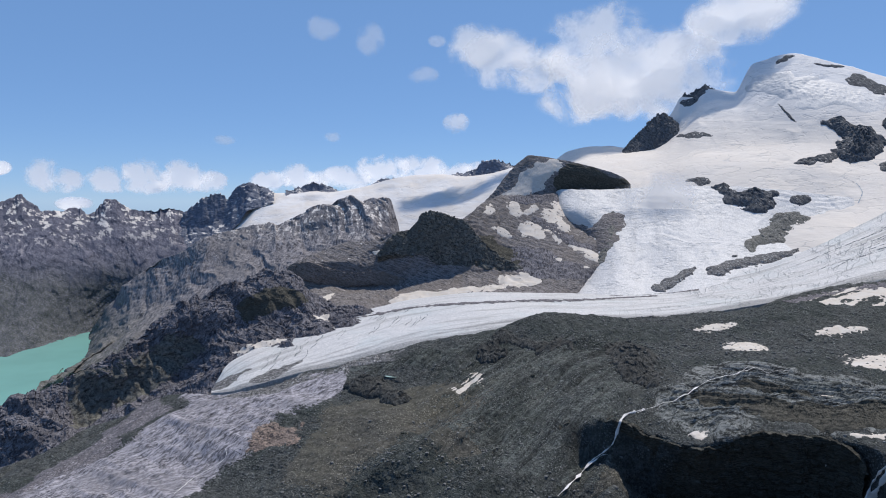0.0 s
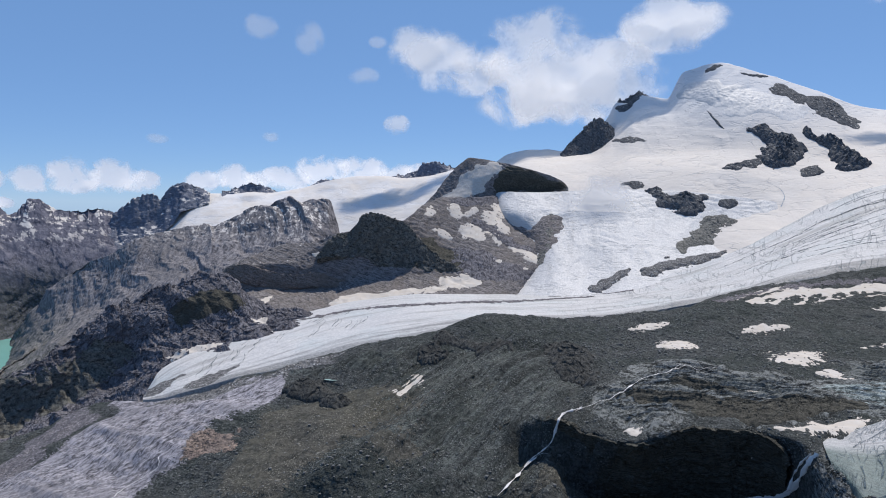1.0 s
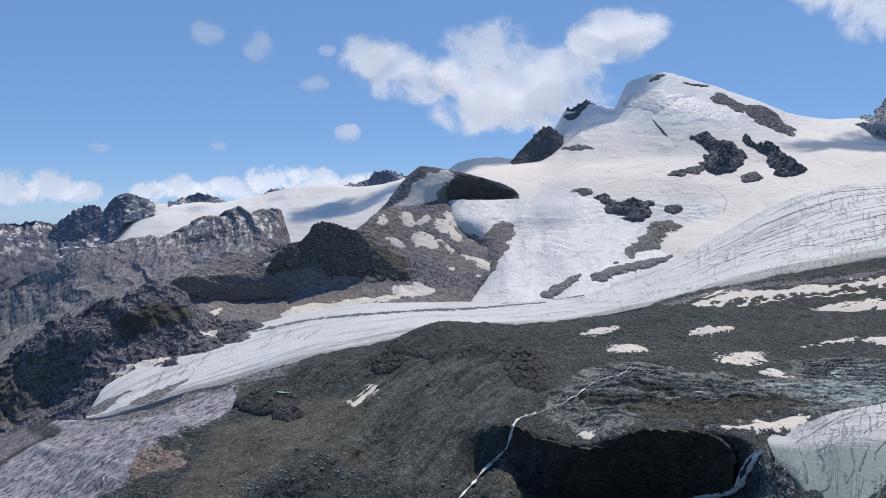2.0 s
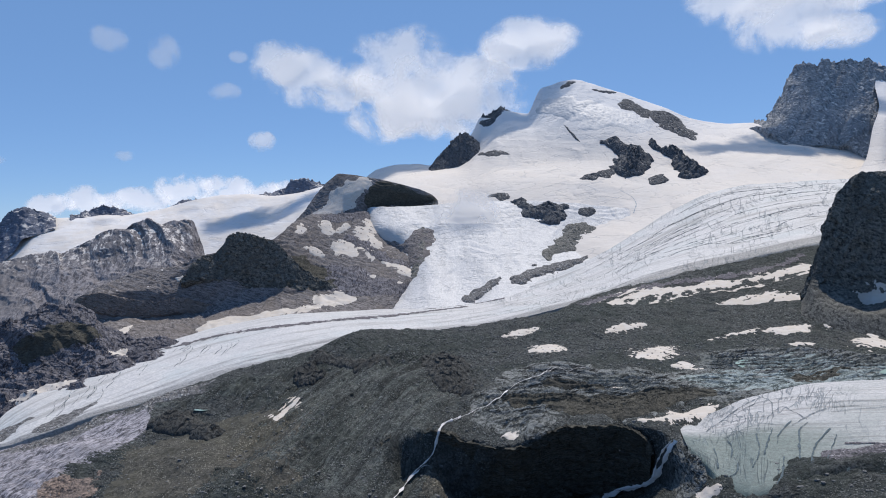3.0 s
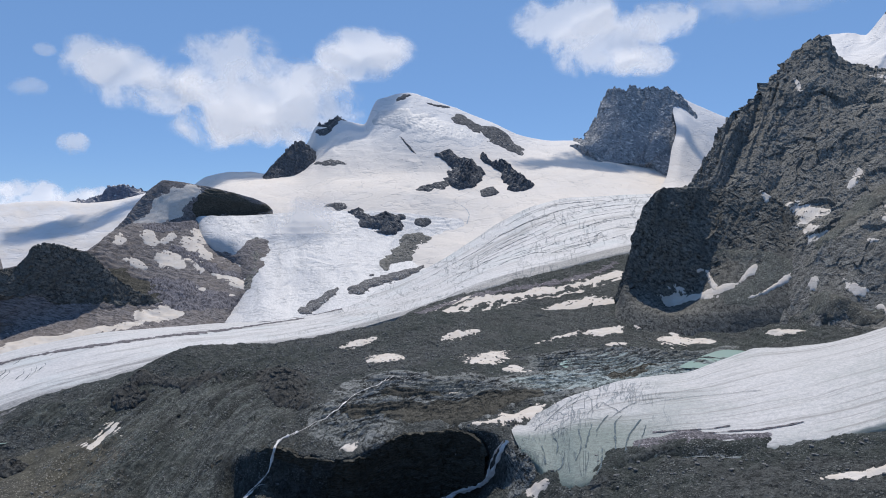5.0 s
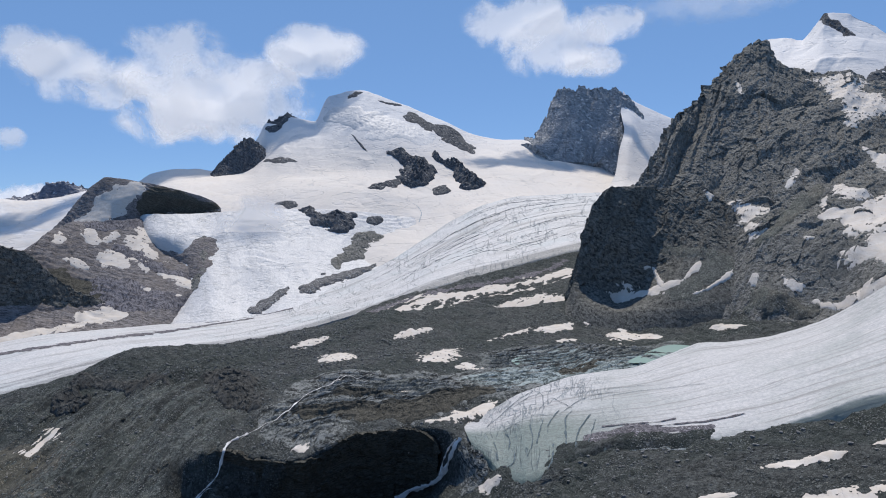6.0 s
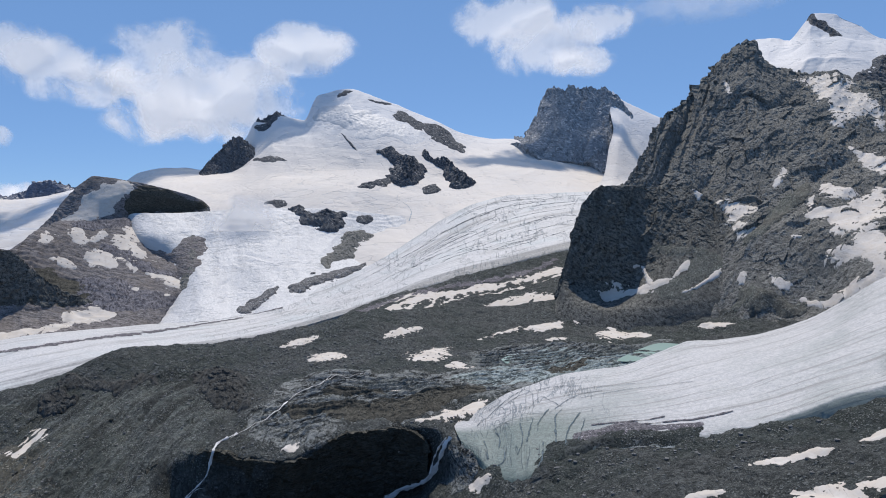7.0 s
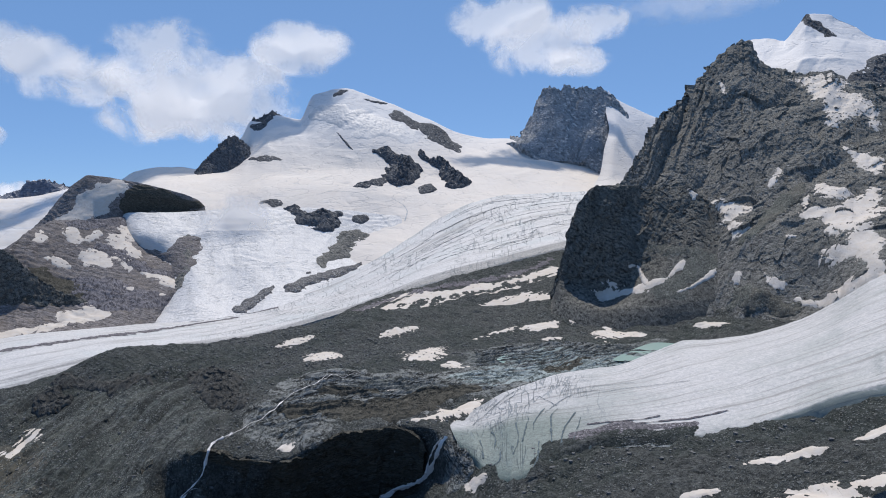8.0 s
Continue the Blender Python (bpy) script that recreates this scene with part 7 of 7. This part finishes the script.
outcrop("rock_outcrop", "rock_hill", [(218, 2816, -200), (330, 2841, -197), (461, 2817, -227), (586, 2740, -261), (633, 2752, -290), (502, 2628, -299), (379, 2676, -298), (261, 2736, -277), (195, 2770, -242)], 3, MAT_CLIFF, "dark bedded slabs low on the hill")
outcrop("rock_outcrop", "rock_hill", [(326, 3103, 20), (642, 3376, 26), (563, 3238, -2), (415, 3101, -3), (336, 3074, -8)], 3, MAT_CLIFF, "dark bedded slabs below the dome")
outcrop("rock_outcrop", "rock_hill", [(398, 3027, -64), (516, 2991, -118), (624, 2898, -185), (679, 2858, -213), (612, 2849, -208), (504, 2933, -161), (411, 2980, -108)], 2.5, MAT_CLIFF, "dark bedded slabs on the hill")
snow_patch("rock_hill", [(480, 3079, -44), (532, 3074, -74), (569, 3024, -122), (523, 2977, -132), (490, 3022, -95)], 2.5)
snow_patch("rock_hill", [(363, 2993, -84), (420, 2976, -113), (440, 2918, -152), (408, 2903, -161), (375, 2942, -127)], 2.5)
snow_patch("rock_hill", [(527, 2944, -158), (596, 2873, -193), (669, 2821, -229), (648, 2778, -247), (573, 2817, -217), (529, 2905, -184)], 2.5)
snow_patch("rock_hill", [(220, 2911, -101), (276, 2925, -126), (297, 2901, -152), (264, 2902, -141)], 2.5)


outcrop("rubble_band", "ground", [(-726, 1644), (-645, 1580), (-702, 1499), (-734, 1365), (-768, 1246), (-852, 1283)], 1.5, MAT_DEBRIS, "purple-grey rubble below the dark cliffs", fray=0.9, bumpy=0.8)
outcrop("turf_slope", "ground", [(226, 970), (263, 1014), (296, 1009), (324, 999), (339, 1006), (219, 934)], 6, MAT_TURF, "brown grassy knoll at the foot of the gorge", fray=0.9, bumpy=1.5)
ribbon("stream", [(252, 1018, -382), (241, 1021, -393), (221, 1016, -405), (196, 986, -412), (174, 954, -417), (164, 947, -421)], 3.2, MAT_FOAM, "white torrent below the waterfall", lie="ground")
outcrop("bedrock_slab", "ground", [(-417, 1529), (-330, 1483), (-282, 1497), (-233, 1506), (-263, 1392), (-330, 1377), (-350, 1318), (-419, 1289), (-511, 1392), (-629, 1646)], 1.2, MAT_PALE, "pale worn rock at the glacier end", fray=1.4, bumpy=0.8)
ribbon("stream", [(-416, 1280, -474), (-411, 1257, -487), (-432, 1245, -499), (-456, 1223, -506), (-462, 1144, -504)], 1.4, MAT_FOAM, "pale thin stream on the scoured slabs", lie="ground bedrock_slab")


# ---- arched crevasse strips, shade in their colour, across the upper valley glacier ----
rng = np.random.default_rng(21)
ice = GRIDS["valley_glacier"]
for n in range(84):
    if n < 48:          # long arcs along the upper basin
        r, c = int(ice.shape[0] * (0.08 + 0.55 * rng.random())), int(ice.shape[1] * (0.05 + 0.22 * rng.random()))
        span, bend = 22 + int(40 * rng.random()), rng.normal() * 3
        line = [ice[int(r + bend * (1 - (s / 3 - 1) ** 2)), c + span * s // 6] for s in range(7)]
    else:               # short cracks across the tongue
        r, c = int(ice.shape[0] * (0.10 + 0.40 * rng.random())), int(ice.shape[1] * (0.74 + 0.20 * rng.random()))
        span = int(ice.shape[0] * (0.08 + 0.12 * rng.random()))
        line = [ice[r + span * s // 5, c + int(5 * (s / 5) ** 2)] for s in range(6)]
    ribbon("crevasse", [tuple(v) for v in line], 0.5 + 0.5 * rng.random(), MAT_CREVASSE, "narrow dark strip for a shaded crevasse in the ice", parent="valley_glacier")


# ---- loose stones on the rubble ----
def boulders(name, host, count, spots, small, large, mat, label):
    """Many stones scattered round a few spots (x, y, spread) on a landform, as one body."""
    rng = np.random.default_rng(7)
    tree = host_tree(host)
    base = []
    for k in range(5):
        bm = bmesh.new()
        bmesh.ops.create_icosphere(bm, subdivisions=1, radius=1)
        v = np.array([x.co for x in bm.verts])
        v *= 1 + 0.35 * fractal(v * 1.3, 2, 60 + k)[:, None]
        base.append((v * np.array([1, 0.8, 0.7]), np.array([[x.index for x in f.verts] for f in bm.faces])))
        bm.free()
    vs, fs, n = [], [], 0
    for x0, y0, spread, share in spots:
        for _ in range(int(count * share)):
            x, y = x0 + rng.normal() * spread, y0 + rng.normal() * spread
            h = tree.ray_cast(Vector((x, y, 2000)), Vector((0, 0, -1)))[0]
            if h is None:
                continue
            v, f = base[rng.integers(5)]
            s = small + (large - small) * rng.random() ** 3.5
            a = rng.random() * 6.28
            m = np.array([[math.cos(a), -math.sin(a), 0], [math.sin(a), math.cos(a), 0], [0, 0, 1]])
            vs.append(v * s @ m.T + (x, y, h.z + s * 0.2))
            fs.append(f + n)
            n += len(v)
    me = bpy.data.meshes.new(name)
    me.from_pydata(np.concatenate(vs).tolist(), [], np.concatenate(fs).tolist())
    me.materials.append(mat)
    return tagged(new(name, me), label, "boulders", kind="stuff")


boulders("boulders", "ground", 16000, [(800, 700, 150, 0.18), (560, 1500, 200, 0.3), (60, 1200, 200, 0.2), (1000, 1250, 160, 0.15)], 0.5, 3.8, MAT_BOULDER, "scattered grey boulders on the moraine")


# ---- clouds ----
def cloud_material(name, most, size=210.0, shine=0.28):
    k = Nodes(name)
    nt = k.tree
    gen = nt.nodes.new("ShaderNodeTexCoord").outputs["Generated"]
    c = k.stretch((2, 2, 2), vector=gen)
    centre = nt.nodes.new("ShaderNodeVectorMath")
    centre.operation = "SUBTRACT"
    k.put(centre.inputs[0], c)
    centre.inputs[1].default_value = (1, 1, 1)
    level = nt.nodes.new("ShaderNodeVectorMath")
    level.operation = "MULTIPLY"
    level.inputs[1].default_value = (1, 0, 1)
    k.put(level.inputs[0], centre.outputs[0])
    length = nt.nodes.new("ShaderNodeVectorMath")
    length.operation = "LENGTH"
    k.put(length.inputs[0], level.outputs[0])
    body = k.math("SUBTRACT", 1.0, length.outputs["Value"])
    puffs = k.noise(size, 7, 0.52, warp=0.35)
    wisps = k.noise(size * 0.22, 4, 0.55)
    dens = k.math("ADD", k.math("MULTIPLY", body, 1.1), k.math("ADD", k.math("MULTIPLY", k.math("SUBTRACT", puffs, 0.5), 2.3), k.math("MULTIPLY", k.math("SUBTRACT", wisps, 0.5), 0.35)))
    dens = k.math("MULTIPLY", dens, k.step(length.outputs["Value"], 1.0, 0.72))
    alpha = k.math("MULTIPLY", k.step(dens, 0.04, 0.72), most)
    diff = nt.nodes.new("ShaderNodeBsdfDiffuse")
    trans = nt.nodes.new("ShaderNodeBsdfTranslucent")
    clear = nt.nodes.new("ShaderNodeBsdfTransparent")
    diff.inputs[0].default_value = trans.inputs[0].default_value = (0.76, 0.76, 0.77, 1)
    half, whole = nt.nodes.new("ShaderNodeMixShader"), nt.nodes.new("ShaderNodeMixShader")
    half.inputs[0].default_value = 0.5
    nt.links.new(diff.outputs[0], half.inputs[1]), nt.links.new(trans.outputs[0], half.inputs[2])
    k.put(whole.inputs[0], alpha)
    # sunlight scattered inside the cloud is put in as a glow of its own
    glow, lit = nt.nodes.new("ShaderNodeEmission"), nt.nodes.new("ShaderNodeAddShader")
    glow.inputs[0].default_value, glow.inputs[1].default_value = (0.96, 0.96, 1.0, 1), shine
    nt.links.new(half.outputs[0], lit.inputs[0]), nt.links.new(glow.outputs[0], lit.inputs[1])
    nt.links.new(clear.outputs[0], whole.inputs[1]), nt.links.new(lit.outputs[0], whole.inputs[2])
    nt.links.new(whole.outputs[0], nt.nodes["Material Output"].inputs[0])
    nt.nodes.remove(k.bsdf)
    return k.mat


MAT_CLOUD = cloud_material("white_cloud", 0.86, 230.0, 0.24)
MAT_LOW_CLOUD = cloud_material("far_white_cloud", 0.95, 120.0, 0.36)
# greyish veil that stands in for a cloud's shadow on the snow
MAT_SHADOW_VEIL = cloud_material("grey_shadow_veil", 0.34, 130.0, 0.08)
MAT_WISP = cloud_material("thin_white_cloud", 0.15, 120.0, 0.2)
MAT_PUFF = cloud_material("faint_white_cloud", 0.33, 90.0, 0.22)


def cloud(puffs, label="white fair-weather cloud drifting in the blue sky", away=4820, thin=False):
    """A cloud of one or more puffs, each of nested bulging veils: bearing and height of its middle in degrees, width and height in metres."""
    ob = new("cloud")
    ob.location = Vector((math.sin(radians(puffs[0][0])), math.cos(radians(puffs[0][0])), math.tan(radians(puffs[0][1])))) * away
    u, v = np.meshgrid(np.linspace(-1, 1, 17), np.linspace(-1, 1, 11))
    faces = [(j * 17 + i, j * 17 + i + 1, j * 17 + i + 18, j * 17 + i + 17) for j in range(10) for i in range(16)]
    for n, (bearing, height, wide, tall) in enumerate(puffs):
        a, e = radians(bearing), radians(height)
        mid = Vector((math.sin(a), math.cos(a), math.tan(e))) * (away + 12 * n)
        for k in (-0.9, 0.0, 0.9) if len(puffs) == 1 else (-0.9,):
            bulge = np.sqrt(np.clip(1 - 0.5 * (u * u + v * v), 0, 1)) * wide * 0.12 * k
            me = bpy.data.meshes.new("veil")
            me.from_pydata(list(zip((u * wide / 2).ravel(), bulge.ravel(), (v * tall / 2).ravel())), [], faces)
            me.polygons.foreach_set("use_smooth", np.ones(len(faces), dtype=bool))
            me.materials.append(MAT_SHADOW_VEIL if thin == 2 else MAT_PUFF if thin == 3 else MAT_WISP if thin else MAT_LOW_CLOUD if max(q[3] for q in puffs) < 300 else MAT_CLOUD)
            veil = new("veil", me)
            veil.parent = ob
            veil.matrix_basis = Matrix.Translation(mid - ob.location) @ Matrix.Rotation(-a, 4, "Z")
    return tagged(ob, label, "cloud", "clouds")


cloud([(12.6, 12.0, 900, 720), (15.6, 9.8, 1390, 720), (11.9, 8.6, 720, 530), (18.4, 10.4, 720, 570), (14.6, 7.9, 1290, 360)], away=4720)
cloud([(2.6, 12.4, 530, 390), (4.9, 11.3, 810, 470), (7.0, 10.5, 620, 390), (8.8, 11.6, 530, 290)], away=4720)
cloud([(23.1, 13.6, 810, 450), (20.6, 13.5, 530, 290), (24.8, 13.9, 430, 330)], away=4720)
cloud([(-9.8, 13.73, 287, 203)], label="thin wisp of white cloud in the blue sky", thin=True)
cloud([(-6.0, 12.99, 250, 288)], label="thin wisp of white cloud in the blue sky", thin=True)
cloud([(-1.7, 10.31, 275, 146)], label="thin wisp of white cloud in the blue sky", thin=True)
cloud([(-0.4, 12.95, 169, 103)], label="thin wisp of white cloud in the blue sky", thin=True)
cloud([(1.1, 6.41, 225, 177)], label="small faint white cloud in the blue sky", thin=3)
cloud([(-17.6, 4.84, 174, 80)], label="thin wisp of white cloud in the blue sky", thin=True)
cloud([(-9.1, 5.24, 149, 91)], label="thin wisp of white cloud in the blue sky", thin=True)
cloud([(-30.3, 1.9, 270, 260), (-28.9, 1.5, 300, 190)], away=4900)
cloud([(-26.0, 1.6, 330, 220), (-23.5, 1.9, 430, 290), (-20.8, 1.9, 470, 280), (-18.8, 1.5, 300, 190)], away=4930)
cloud([(-33.1, 2.38, 195, 114)])
cloud([(-28.3, -0.19, 254, 107)], away=4900)
cloud([(-14.2, 1.6, 360, 190), (-12.0, 1.9, 400, 240), (-10.2, 1.7, 300, 180)], away=4930)
cloud([(-8.0, 1.9, 460, 220), (-5.0, 2.6, 520, 290), (-2.0, 2.5, 520, 270), (1.0, 2.3, 460, 200), (3.6, 2.5, 400, 180)], away=4930)
cloud([(-36.1, 1.20, 336, 172)])
cloud([(39.7, 15.5, 900, 520), (42.8, 13.7, 900, 570), (45.2, 12.2, 620, 260), (46.4, 14.9, 710, 330)], away=4700)
cloud([(46.2, 12.30, 388, 276)], label="small faint white cloud in the blue sky", thin=3)
cloud([(55.2, 16.01, 1338, 304)], label="thin wisp of white cloud in the blue sky", thin=True)
# added veil: greys the icefall where a cloud shadow would fall
cloud([(17.6, -0.27, 431, 342)], away=3230, label="grey veil added in place of a cloud shadow on the icefall", thin=2)
